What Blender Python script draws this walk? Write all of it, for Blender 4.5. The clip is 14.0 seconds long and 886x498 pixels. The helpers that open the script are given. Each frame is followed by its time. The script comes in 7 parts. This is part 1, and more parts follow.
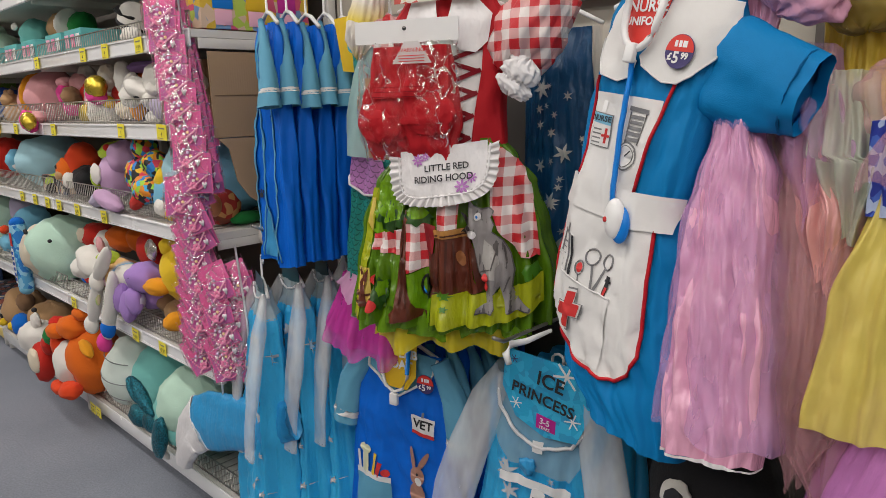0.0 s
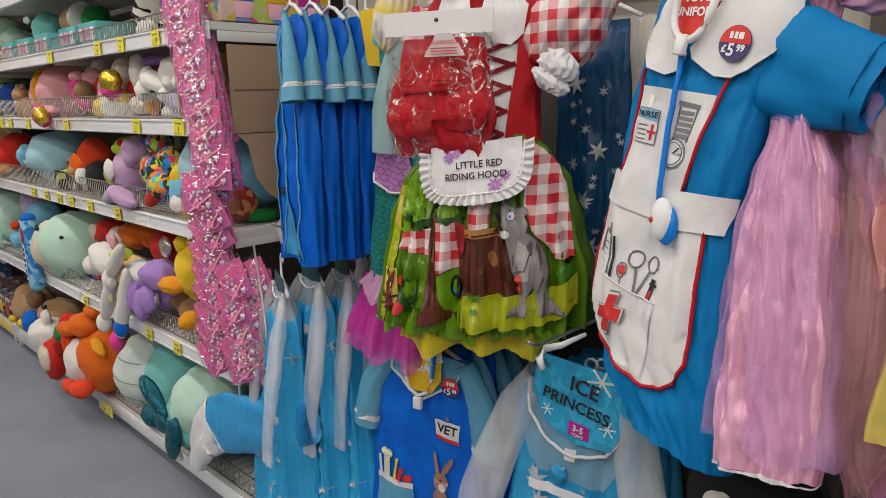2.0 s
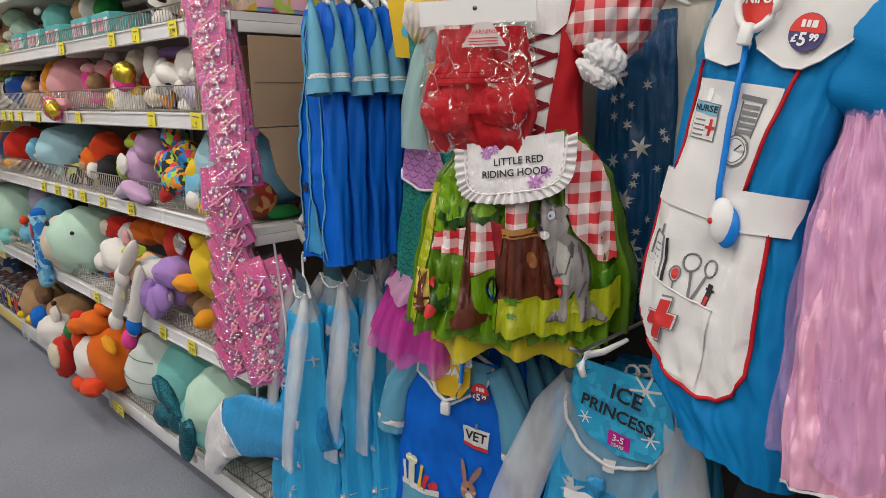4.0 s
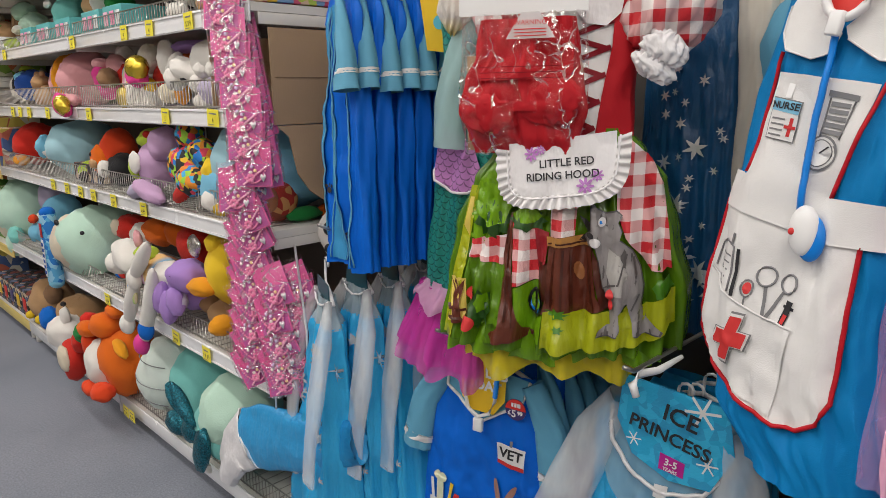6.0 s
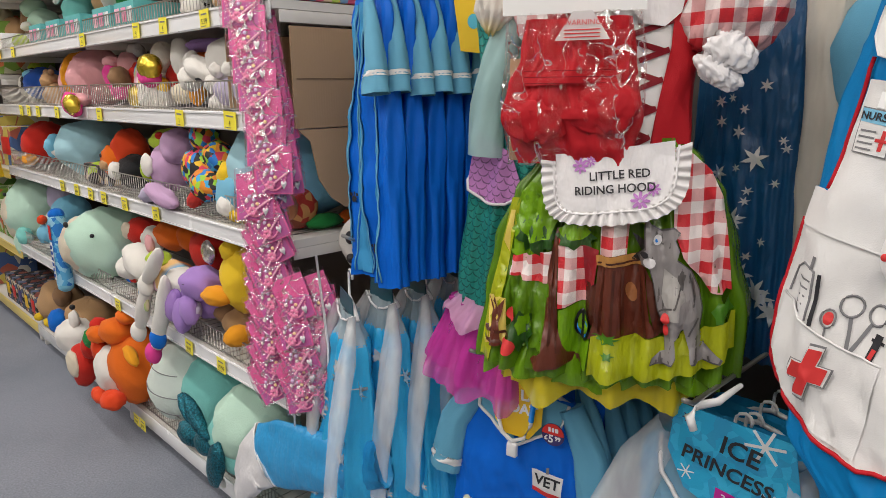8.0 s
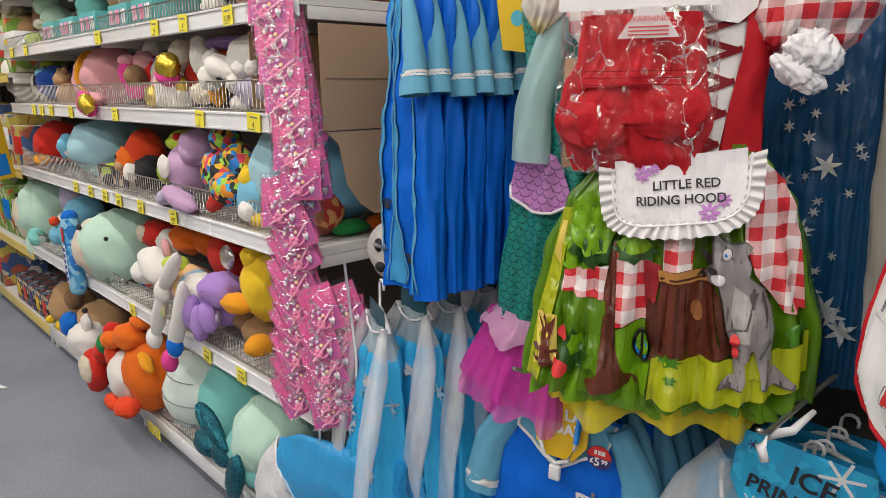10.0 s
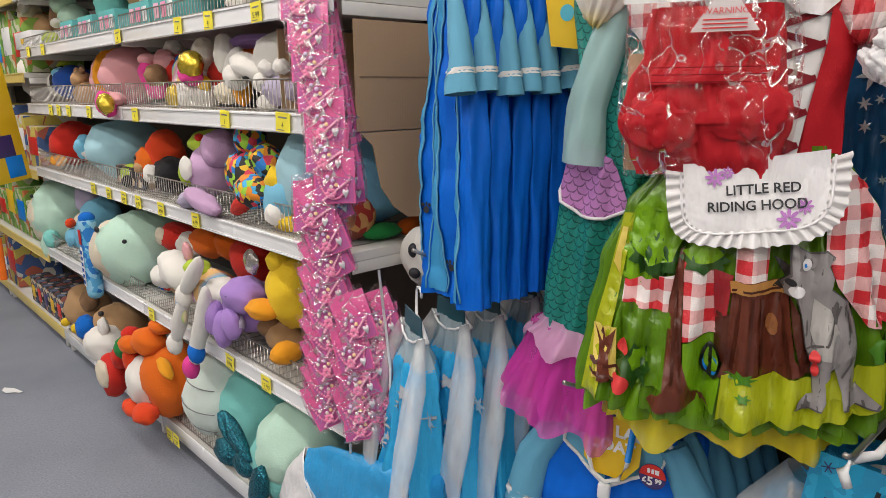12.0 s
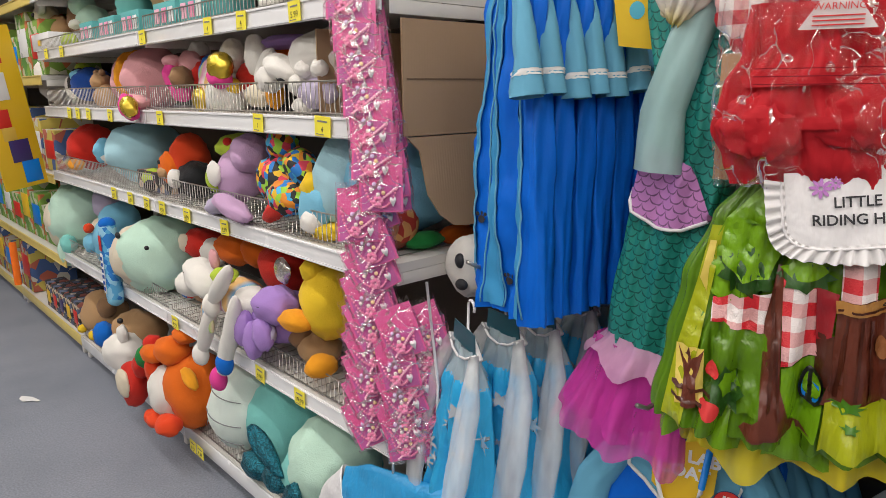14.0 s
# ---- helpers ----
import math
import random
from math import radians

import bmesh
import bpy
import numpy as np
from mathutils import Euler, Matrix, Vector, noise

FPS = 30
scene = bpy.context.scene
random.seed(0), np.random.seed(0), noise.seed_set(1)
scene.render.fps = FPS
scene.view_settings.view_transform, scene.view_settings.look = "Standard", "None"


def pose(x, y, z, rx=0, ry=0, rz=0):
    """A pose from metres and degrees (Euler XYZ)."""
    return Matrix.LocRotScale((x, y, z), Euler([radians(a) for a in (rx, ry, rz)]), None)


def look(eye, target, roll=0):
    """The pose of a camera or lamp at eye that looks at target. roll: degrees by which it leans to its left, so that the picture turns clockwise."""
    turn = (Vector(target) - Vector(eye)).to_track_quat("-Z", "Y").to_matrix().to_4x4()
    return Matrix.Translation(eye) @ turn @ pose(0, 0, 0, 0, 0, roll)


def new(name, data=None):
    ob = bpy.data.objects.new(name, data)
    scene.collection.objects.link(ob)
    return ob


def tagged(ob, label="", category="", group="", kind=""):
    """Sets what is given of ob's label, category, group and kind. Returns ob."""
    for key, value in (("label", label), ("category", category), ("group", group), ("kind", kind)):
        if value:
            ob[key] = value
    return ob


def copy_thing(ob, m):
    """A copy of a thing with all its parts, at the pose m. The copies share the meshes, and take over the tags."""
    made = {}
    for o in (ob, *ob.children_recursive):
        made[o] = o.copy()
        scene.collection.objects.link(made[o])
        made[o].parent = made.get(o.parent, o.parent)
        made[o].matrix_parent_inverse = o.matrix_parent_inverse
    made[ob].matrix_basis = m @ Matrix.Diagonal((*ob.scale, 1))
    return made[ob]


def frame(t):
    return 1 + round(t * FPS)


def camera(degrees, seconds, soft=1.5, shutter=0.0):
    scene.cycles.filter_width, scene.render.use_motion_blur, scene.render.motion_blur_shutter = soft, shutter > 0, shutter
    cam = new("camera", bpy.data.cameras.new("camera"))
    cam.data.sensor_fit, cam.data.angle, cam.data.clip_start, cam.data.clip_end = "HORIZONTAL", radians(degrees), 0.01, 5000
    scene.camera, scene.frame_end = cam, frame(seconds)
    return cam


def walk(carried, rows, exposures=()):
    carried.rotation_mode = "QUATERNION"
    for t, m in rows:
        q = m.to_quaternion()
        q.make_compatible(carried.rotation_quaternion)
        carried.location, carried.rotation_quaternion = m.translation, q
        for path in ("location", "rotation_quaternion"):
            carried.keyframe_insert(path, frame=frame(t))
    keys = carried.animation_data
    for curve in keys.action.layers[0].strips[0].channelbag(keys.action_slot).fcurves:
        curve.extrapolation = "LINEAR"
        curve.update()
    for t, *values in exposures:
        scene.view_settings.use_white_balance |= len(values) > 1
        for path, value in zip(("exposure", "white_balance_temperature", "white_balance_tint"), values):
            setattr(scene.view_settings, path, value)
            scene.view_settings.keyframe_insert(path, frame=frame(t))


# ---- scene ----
cam = camera(65.7, 14.0, soft=0.8)
PATH = [
    (0, (0.083, -0.025, 1.282), (1.484, 1.338, 0.86), -1.5),
    (0.5, (0.081, -0.008, 1.282), (1.48, 1.358, 0.859), -1.4),
    (1, (0.08, 0.01, 1.281), (1.476, 1.377, 0.856), -1.3),
    (1.5, (0.08, 0.026, 1.277), (1.474, 1.396, 0.852), -1.3),
    (2, (0.082, 0.044, 1.276), (1.473, 1.416, 0.85), -1.2),
    (2.5, (0.084, 0.064, 1.275), (1.473, 1.437, 0.846), -1.2),
    (3, (0.083, 0.084, 1.274), (1.47, 1.458, 0.842), -1.1),
    (5.5, (0.1, 0.207, 1.268), (1.472, 1.594, 0.826), -0.8),
    (6, (0.112, 0.235, 1.271), (1.479, 1.625, 0.826), -0.8),
    (6.5, (0.12, 0.262, 1.274), (1.485, 1.654, 0.827), -0.7),
    (7, (0.129, 0.289, 1.277), (1.49, 1.683, 0.828), -0.6),
    (7.5, (0.135, 0.313, 1.282), (1.492, 1.711, 0.829), -0.6),
    (10, (0.149, 0.437, 1.29), (1.488, 1.85, 0.832), -0.5),
    (10.5, (0.151, 0.46, 1.289), (1.486, 1.877, 0.832), -0.4),
    (11, (0.151, 0.481, 1.289), (1.481, 1.903, 0.832), -0.5),
    (11.5, (0.149, 0.503, 1.287), (1.476, 1.929, 0.832), -0.5),
    (12, (0.145, 0.527, 1.286), (1.469, 1.955, 0.831), -0.5),
    (12.5, (0.139, 0.552, 1.286), (1.461, 1.981, 0.831), -0.5),
    (13, (0.134, 0.58, 1.284), (1.453, 2.013, 0.831), -0.5),
    (13.5, (0.131, 0.611, 1.286), (1.448, 2.047, 0.833), -0.6),
    (14, (0.128, 0.643, 1.289), (1.442, 2.081, 0.838), -0.6),
]
walk(cam, [(t, look(eye, target, roll)) for t, eye, target, roll in PATH],
     [(0, -0.33), (3, -0.3), (6, -0.18), (7.5, -0.13), (10, -0.03), (14, -0.02)])

from mathutils.bvhtree import BVHTree

# ---- light and exposure ----
world = bpy.data.worlds.new("shop_air")
scene.world = world
world.use_nodes = True
world.node_tree.nodes["Background"].inputs[0].default_value = (0.9, 0.95, 1.0, 1)
world.node_tree.nodes["Background"].inputs[1].default_value = 0.02
CEILING_Z, LAMP_POWER = 3.1, 13.2
LAMP_XS, LAMP_YS = (-2.7, -1.3, 0.1), (-2.4, -0.8, 0.8, 2.4, 4.0, 5.6)


# ---- materials ----
class Nodes:
    """A short way to write a node material."""

    def __init__(self, name):
        self.mat = bpy.data.materials.new(name)
        self.mat.use_nodes = True
        self.tree = self.mat.node_tree
        self.b = self.tree.nodes["Principled BSDF"]
        self.out = self.tree.nodes["Material Output"]

    def add(self, kind, ins=(), feature=None, operation=None):
        n = self.tree.nodes.new(kind)
        if feature:
            n.feature = feature
        if operation:
            n.operation = operation
        for k, v in dict(ins).items():
            self.put(n.inputs[k], v)
        return n

    def put(self, socket, v):
        if isinstance(v, bpy.types.NodeSocket):
            self.tree.links.new(v, socket)
        else:
            socket.default_value = v

    def math(self, op, a, b=0.0, c=0.0):
        n = self.tree.nodes.new("ShaderNodeMath")
        n.operation = op
        for i, v in enumerate((a, b, c)):
            self.put(n.inputs[i], v)
        return n.outputs[0]

    def mix(self, f, a, b):
        n = self.tree.nodes.new("ShaderNodeMix")
        n.data_type = "RGBA"
        self.put(n.inputs[0], f)
        self.put(n.inputs[6], a)
        self.put(n.inputs[7], b)
        return n.outputs[2]

    def coords(self):
        return self.add("ShaderNodeTexCoord").outputs["Object"]

    def xyz(self):
        n = self.add("ShaderNodeSeparateXYZ", {0: self.coords()})
        return n.outputs

    def noise(self, scale, detail=3.0, vec=None):
        n = self.add("ShaderNodeTexNoise", {"Scale": scale, "Detail": detail, "Vector": vec or self.coords()})
        return n.outputs["Fac"]

    def bump(self, height, strength, distance=0.002):
        n = self.add("ShaderNodeBump", {"Strength": strength, "Distance": distance, "Height": height})
        self.put(self.b.inputs["Normal"], n.outputs[0])


def rgb(c, k=1.0):
    return (min(1, c[0] * k), min(1, c[1] * k), min(1, c[2] * k), 1)


def vary(n, c, scale, amount=0.12, fine=None):
    """Colour c with soft variation at two scales."""
    a = n.mix(n.noise(scale), rgb(c, 1 - amount), rgb(c, 1 + amount))
    return n.mix(n.math("MULTIPLY", n.noise(fine or scale * 14, 2), 0.5), a, rgb(c, 1 - amount * 0.7))


def cloth(name, c, rough=0.75, sheen=0.3, weave=700, crease=0.35):
    n = Nodes(name)
    n.put(n.b.inputs["Base Color"], vary(n, c, 9, 0.08))
    n.b.inputs["Roughness"].default_value = rough
    n.b.inputs["Specular IOR Level"].default_value = 0.22
    n.bump(n.math("ADD", n.math("MULTIPLY", n.noise(weave, 1), 0.12), n.math("MULTIPLY", n.noise(10, 2.5), 2.2)), crease, 0.012)
    return n.mat


def satin(name, c, rough=0.34):
    n = Nodes(name)
    n.put(n.b.inputs["Base Color"], vary(n, c, 7, 0.1))
    n.b.inputs["Roughness"].default_value = rough
    n.b.inputs["Specular IOR Level"].default_value = 0.6
    st = n.add("ShaderNodeMapping", {0: n.coords(), "Scale": (1, 1, 0.3)})
    n.bump(n.math("ADD", n.noise(30, 4, st.outputs[0]), n.math("MULTIPLY", n.noise(18, 3), 0.7)), 0.6, 0.014)
    return n.mat


def sheer(name, c, alpha=0.5, rough=0.4, sparkle=0.0):
    n = Nodes(name)
    st = n.add("ShaderNodeMapping", {0: n.coords(), "Scale": (1, 1, 0.3)})
    f = n.noise(20, 3, st.outputs[0])
    n.put(n.b.inputs["Base Color"], vary(n, c, 8, 0.08))
    n.b.inputs["Roughness"].default_value = rough
    n.put(n.b.inputs["Alpha"], n.math("MULTIPLY_ADD", f, 0.5, alpha - 0.25))
    n.bump(f, 0.3, 0.008)
    return n.mat


def plush(name, c, pile=260):
    n = Nodes(name)
    n.put(n.b.inputs["Base Color"], vary(n, c, 14, 0.1, pile))
    n.b.inputs["Roughness"].default_value = 0.9
    n.b.inputs["Specular IOR Level"].default_value = 0.15
    n.b.inputs["Sheen Weight"].default_value = 0.08
    n.bump(n.math("ADD", n.noise(pile, 2), n.math("MULTIPLY", n.noise(30, 3), 1.5)), 0.35, 0.004)
    return n.mat


def paint(name, c, rough=0.4, metal=0.0, dirt=0.1):
    n = Nodes(name)
    n.put(n.b.inputs["Base Color"], vary(n, c, 5, dirt * 0.5, 60))
    n.put(n.b.inputs["Roughness"], n.math("MULTIPLY_ADD", n.noise(12), 0.25, rough - 0.12))
    n.b.inputs["Metallic"].default_value = metal
    n.bump(n.noise(90, 2), 0.06)
    return n.mat


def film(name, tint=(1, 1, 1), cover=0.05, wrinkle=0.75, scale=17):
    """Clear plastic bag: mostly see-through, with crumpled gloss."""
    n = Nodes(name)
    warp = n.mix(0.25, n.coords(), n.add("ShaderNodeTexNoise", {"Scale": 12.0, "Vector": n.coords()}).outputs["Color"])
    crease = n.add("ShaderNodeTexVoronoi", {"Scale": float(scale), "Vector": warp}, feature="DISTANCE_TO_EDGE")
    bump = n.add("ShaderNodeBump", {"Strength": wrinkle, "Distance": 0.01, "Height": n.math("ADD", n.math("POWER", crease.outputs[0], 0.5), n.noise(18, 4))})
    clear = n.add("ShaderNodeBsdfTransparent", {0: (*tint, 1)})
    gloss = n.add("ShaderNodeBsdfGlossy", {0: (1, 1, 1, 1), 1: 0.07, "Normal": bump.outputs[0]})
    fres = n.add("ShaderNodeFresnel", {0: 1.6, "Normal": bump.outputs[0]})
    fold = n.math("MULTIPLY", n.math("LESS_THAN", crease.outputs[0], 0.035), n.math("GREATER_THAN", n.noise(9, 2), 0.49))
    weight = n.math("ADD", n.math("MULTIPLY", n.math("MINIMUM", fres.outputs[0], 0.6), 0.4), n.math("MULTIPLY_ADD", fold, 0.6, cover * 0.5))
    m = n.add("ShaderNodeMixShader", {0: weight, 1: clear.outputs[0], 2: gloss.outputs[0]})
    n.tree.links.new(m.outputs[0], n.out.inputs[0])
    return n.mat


def gingham(name, c, size=0.036, rough=0.4):
    n = Nodes(name)
    x, y, z = n.xyz()
    sx = n.math("GREATER_THAN", n.math("FRACT", n.math("DIVIDE", n.math("ADD", x, 5.0), size)), 0.5)
    sz = n.math("GREATER_THAN", n.math("FRACT", n.math("DIVIDE", n.math("ADD", z, 5.0), size)), 0.5)
    f = n.math("MULTIPLY", n.math("ADD", sx, sz), 0.5)
    n.put(n.b.inputs["Base Color"], n.mix(f, (0.85, 0.78, 0.76, 1), rgb(c)))
    n.b.inputs["Roughness"].default_value = rough
    n.bump(n.math("ADD", n.noise(500, 1), n.math("MULTIPLY", n.noise(12, 3), 3)), 0.3, 0.006)
    return n.mat


def scales(name, c1, c2, size=0.021):
    """Printed fish scales in offset rows."""
    n = Nodes(name)
    x, y, z = n.xyz()
    v = n.math("DIVIDE", n.math("ADD", z, 5.0), size * 0.6)
    row = n.math("FLOOR", v)
    u = n.math("FRACT", n.math("ADD", n.math("DIVIDE", n.math("ADD", x, 5.0), size), n.math("MULTIPLY", n.math("MODULO", row, 2.0), 0.5)))
    w = n.math("FRACT", v)
    k = n.math("SUBTRACT", n.math("MULTIPLY", u, 2.0), 1.0)
    arc = n.math("SUBTRACT", 1.0, n.math("SQRT", n.math("MAXIMUM", n.math("SUBTRACT", 1.0, n.math("MULTIPLY", k, k)), 0.0)))
    line = n.math("LESS_THAN", n.math("ABSOLUTE", n.math("SUBTRACT", w, arc)), 0.14)
    base = n.mix(n.noise(9), rgb(c1), rgb(c2))
    n.put(n.b.inputs["Base Color"], n.mix(n.math("MULTIPLY", line, 0.75), base, rgb(c1, 0.2)))
    n.b.inputs["Roughness"].default_value = 0.38
    n.bump(n.noise(16, 4), 0.35, 0.012)
    return n.mat


def blotch(name, colours, scale=26):
    """Random patches of printed colour."""
    n = Nodes(name)
    vo = n.add("ShaderNodeTexVoronoi", {"Scale": float(scale), "Vector": n.coords()})
    r = n.add("ShaderNodeValToRGB", {0: n.add("ShaderNodeSeparateColor", {0: vo.outputs["Color"]}).outputs[0]})
    r.color_ramp.interpolation = "CONSTANT"
    el = r.color_ramp.elements
    for i, c in enumerate(colours):
        e = el[i] if i < 2 else el.new(i / len(colours))
        e.position, e.color = i / len(colours), rgb(c)
    n.put(n.b.inputs["Base Color"], r.outputs[0])
    n.b.inputs["Roughness"].default_value = 0.7
    n.bump(n.noise(200, 2), 0.25, 0.003)
    return n.mat


def rainbow(name, colours, axis=2, size=0.12):
    n = Nodes(name)
    o = n.xyz()
    r = n.add("ShaderNodeValToRGB", {0: n.math("FRACT", n.math("DIVIDE", n.math("ADD", n.math("ADD", o[axis], 5.0), n.math("MULTIPLY", n.noise(12), 0.03)), size))})
    el = r.color_ramp.elements
    for i, c in enumerate(colours):
        e = el[i] if i < 2 else el.new(i / len(colours))
        e.position, e.color = i / len(colours), rgb(c)
    n.put(n.b.inputs["Base Color"], r.outputs[0])
    n.b.inputs["Roughness"].default_value = 0.85
    n.bump(n.noise(260, 2), 0.35, 0.004)
    return n.mat


def carpet():
    n = Nodes("grey_blue_carpet_tiles")
    f = n.add("ShaderNodeMapRange", {0: n.noise(150, 4), 1: 0.3, 2: 0.7}).outputs[0]
    g = n.add("ShaderNodeMapRange", {0: n.noise(2.2, 5), 1: 0.35, 2: 0.7}).outputs[0]
    c = n.mix(f, (0.18, 0.195, 0.235, 1), (0.31, 0.33, 0.385, 1))
    c = n.mix(n.math("MULTIPLY", g, 0.55), c, (0.15, 0.165, 0.2, 1))
    fleck = n.math("GREATER_THAN", n.noise(420, 2), 0.67)
    n.put(n.b.inputs["Base Color"], n.mix(n.math("MULTIPLY", fleck, 0.4), c, (0.55, 0.56, 0.58, 1)))
    n.b.inputs["Roughness"].default_value = 0.95
    n.bump(n.noise(300, 3), 0.5, 0.003)
    return n.mat


def cardboard():
    n = Nodes("brown_cardboard")
    x, y, z = n.xyz()
    flute = n.math("SINE", n.math("MULTIPLY", x, 900.0))
    n.put(n.b.inputs["Base Color"], vary(n, (0.42, 0.28, 0.165), 6, 0.1, 120))
    n.b.inputs["Roughness"].default_value = 0.85
    n.bump(n.math("ADD", n.math("MULTIPLY", flute, 0.1), n.noise(60, 3)), 0.2, 0.002)
    return n.mat


def sequin(name, c):
    n = Nodes(name)
    vo = n.add("ShaderNodeTexVoronoi", {"Scale": 260.0, "Vector": n.coords()})
    n.put(n.b.inputs["Base Color"], n.mix(n.add("ShaderNodeSeparateColor", {0: vo.outputs["Color"]}).outputs[0], rgb(c, 0.4), rgb(c, 2.2)))
    n.b.inputs["Metallic"].default_value = 0.7
    n.b.inputs["Roughness"].default_value = 0.3
    n.bump(vo.outputs["Distance"], 0.8, 0.003)
    return n.mat


WHITE = paint("white_shelf_enamel", (0.72, 0.7, 0.66), 0.35)
LIPSTRIP = paint("white_price_strip_plastic", (0.86, 0.86, 0.87), 0.22)
YELLOWSTRIP = paint("yellow_price_strip", (0.72, 0.56, 0.17), 0.35)
PANEL = paint("cream_back_panel", (0.5, 0.46, 0.39), 0.5)
# near-black brown: the shade behind and below the goods, put into the colour
SHADEPANEL = paint("dark_gap_shade", (0.1, 0.085, 0.075), 0.6)
TAGY = paint("yellow_ticket_card", (0.92, 0.8, 0.06), 0.5)
INK = paint("black_ink", (0.02, 0.02, 0.025), 0.6)
GREYINK = paint("grey_ink", (0.2, 0.2, 0.21), 0.7)
CHROME = paint("chromed_wire", (0.42, 0.4, 0.37), 0.35, 0.9)
CARPET = carpet()
CARD = cardboard()
CEIL = paint("ceiling_tile_white", (0.75, 0.75, 0.73), 0.8)
PLASTIC = paint("white_plastic", (0.85, 0.85, 0.85), 0.3)
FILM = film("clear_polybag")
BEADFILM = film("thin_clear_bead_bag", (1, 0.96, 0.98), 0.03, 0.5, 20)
BLUE = cloth("royal_blue_polyester", (0.0, 0.2, 0.5), 0.6)
NAVYBLUE = cloth("deep_blue_cotton", (0.003, 0.14, 0.68), 0.45)
SKYBLUE = cloth("washed_sky_blue_cotton", (0.13, 0.38, 0.55), 0.65)
STRIPEBLUE = cloth("mid_blue_side_stripe", (0.05, 0.3, 0.58), 0.6)
WHITECLOTH = cloth("white_cotton", (0.78, 0.77, 0.76), 0.75, crease=0.25)
WHITESATIN = satin("white_satin", (0.8, 0.78, 0.79), 0.4)
REDCLOTH = cloth("red_velour", (0.47, 0.012, 0.02), 0.6)
DARKLACE = cloth("dark_red_ribbon", (0.2, 0.004, 0.012), 0.5)
REDPIPE = cloth("red_piping", (0.5, 0.01, 0.02), 0.5)
REDINK = paint("red_print", (0.62, 0.03, 0.03), 0.6)
PINKSATIN = satin("pink_satin", (0.78, 0.4, 0.56), 0.2)
LILACSHEER = sheer("lilac_organza", (0.72, 0.4, 0.74), 0.32)
PEACHSATIN = satin("peach_satin", (0.72, 0.36, 0.34), 0.3)
MINTSHEER = sheer("pale_mint_organza", (0.6, 0.7, 0.55), 0.45)
PEACHSHEER = sheer("peach_organza", (0.78, 0.42, 0.45), 0.3)
YELLOWSATIN = satin("yellow_satin", (0.7, 0.52, 0.06), 0.32)
YELLOWSHEER = sheer("yellow_organza", (0.78, 0.64, 0.14), 0.75)
MAGENTASATIN = satin("orchid_satin", (0.55, 0.2, 0.5), 0.3)
ICEBLUE = satin("ice_blue_satin", (0.03, 0.42, 0.78), 0.34)
FOIL = paint("silver_foil_print", (0.82, 0.86, 0.88), 0.22, 0.55)
DARKICE = satin("deep_blue_satin", (0.006, 0.07, 0.18), 0.36)
WHITESHEER = sheer("white_organza", (0.93, 0.95, 0.96), 0.36)
YOKESHEER = sheer("grey_white_organza", (0.6, 0.74, 0.8), 0.5)
SKYSATIN = satin("sky_blue_satin", (0.03, 0.33, 0.68), 0.4)
GINGHAM = gingham("red_gingham", (0.62, 0.02, 0.03))
LIME = satin("lime_green_satin_print", (0.17, 0.36, 0.008), 0.26)
MEADOW = satin("meadow_green_satin_print", (0.1, 0.22, 0.008), 0.26)
YELLOWGREEN = satin("yellow_green_satin", (0.38, 0.42, 0.012), 0.26)
YELLOWNET = sheer("yellow_chiffon", (0.75, 0.62, 0.02), 0.85)
TRUNK = satin("brown_trunk_print", (0.075, 0.018, 0.009), 0.3)
LEAF = satin("dark_leaf_print", (0.02, 0.08, 0.008), 0.4)
GREYFUR = satin("grey_fur_print", (0.26, 0.24, 0.24), 0.4)
BLACKPRINT = satin("black_print", (0.015, 0.013, 0.012), 0.4)
SCALES = scales("green_fish_scale_satin", (0.015, 0.2, 0.2), (0.03, 0.32, 0.24))
LILACSCALES = scales("lilac_shell_scale_satin", (0.42, 0.2, 0.5), (0.6, 0.22, 0.5))
AQUASHEER = sheer("pale_aqua_mesh", (0.42, 0.63, 0.62), 0.72)
TULLE = sheer("magenta_tulle", (0.82, 0.05, 0.5), 0.5, 0.7)
PINKTULLE = sheer("pale_pink_tulle", (0.78, 0.42, 0.66), 0.72, 0.7)
CARDBLUE = blotch("ice_blue_card", [(0.02, 0.42, 0.72), (0.04, 0.5, 0.8), (0.03, 0.36, 0.66)], 60)
CARDYELLOW = paint("yellow_card", (0.86, 0.55, 0.02), 0.4)
CARDRED = paint("red_card", (0.7, 0.03, 0.02), 0.4)
STICKERBLUE = paint("indigo_sticker", (0.05, 0.035, 0.16), 0.35)
MAGENTA = paint("magenta_label", (0.55, 0.015, 0.3), 0.4)
HOSE = paint("bright_blue_hose", (0.0, 0.22, 0.75), 0.35)
BEADPINK = paint("pink_beads", (0.9, 0.3, 0.5), 0.4)
BEADWHITE = paint("pearl_beads", (0.92, 0.5, 0.64), 0.4)
BEADMIX = blotch("mixed_pastel_beads", [(0.95, 0.55, 0.62), (0.6, 0.82, 0.75), (0.95, 0.75, 0.4), (0.75, 0.62, 0.85), (0.95, 0.9, 0.82)], 30)
BACKCARD = paint("pink_backing_card", (0.74, 0.13, 0.35), 0.4)
BACKCARDV = paint("violet_backing_card", (0.56, 0.13, 0.38), 0.4)
TEALBOX = paint("teal_printed_carton", (0.1, 0.42, 0.42), 0.5)


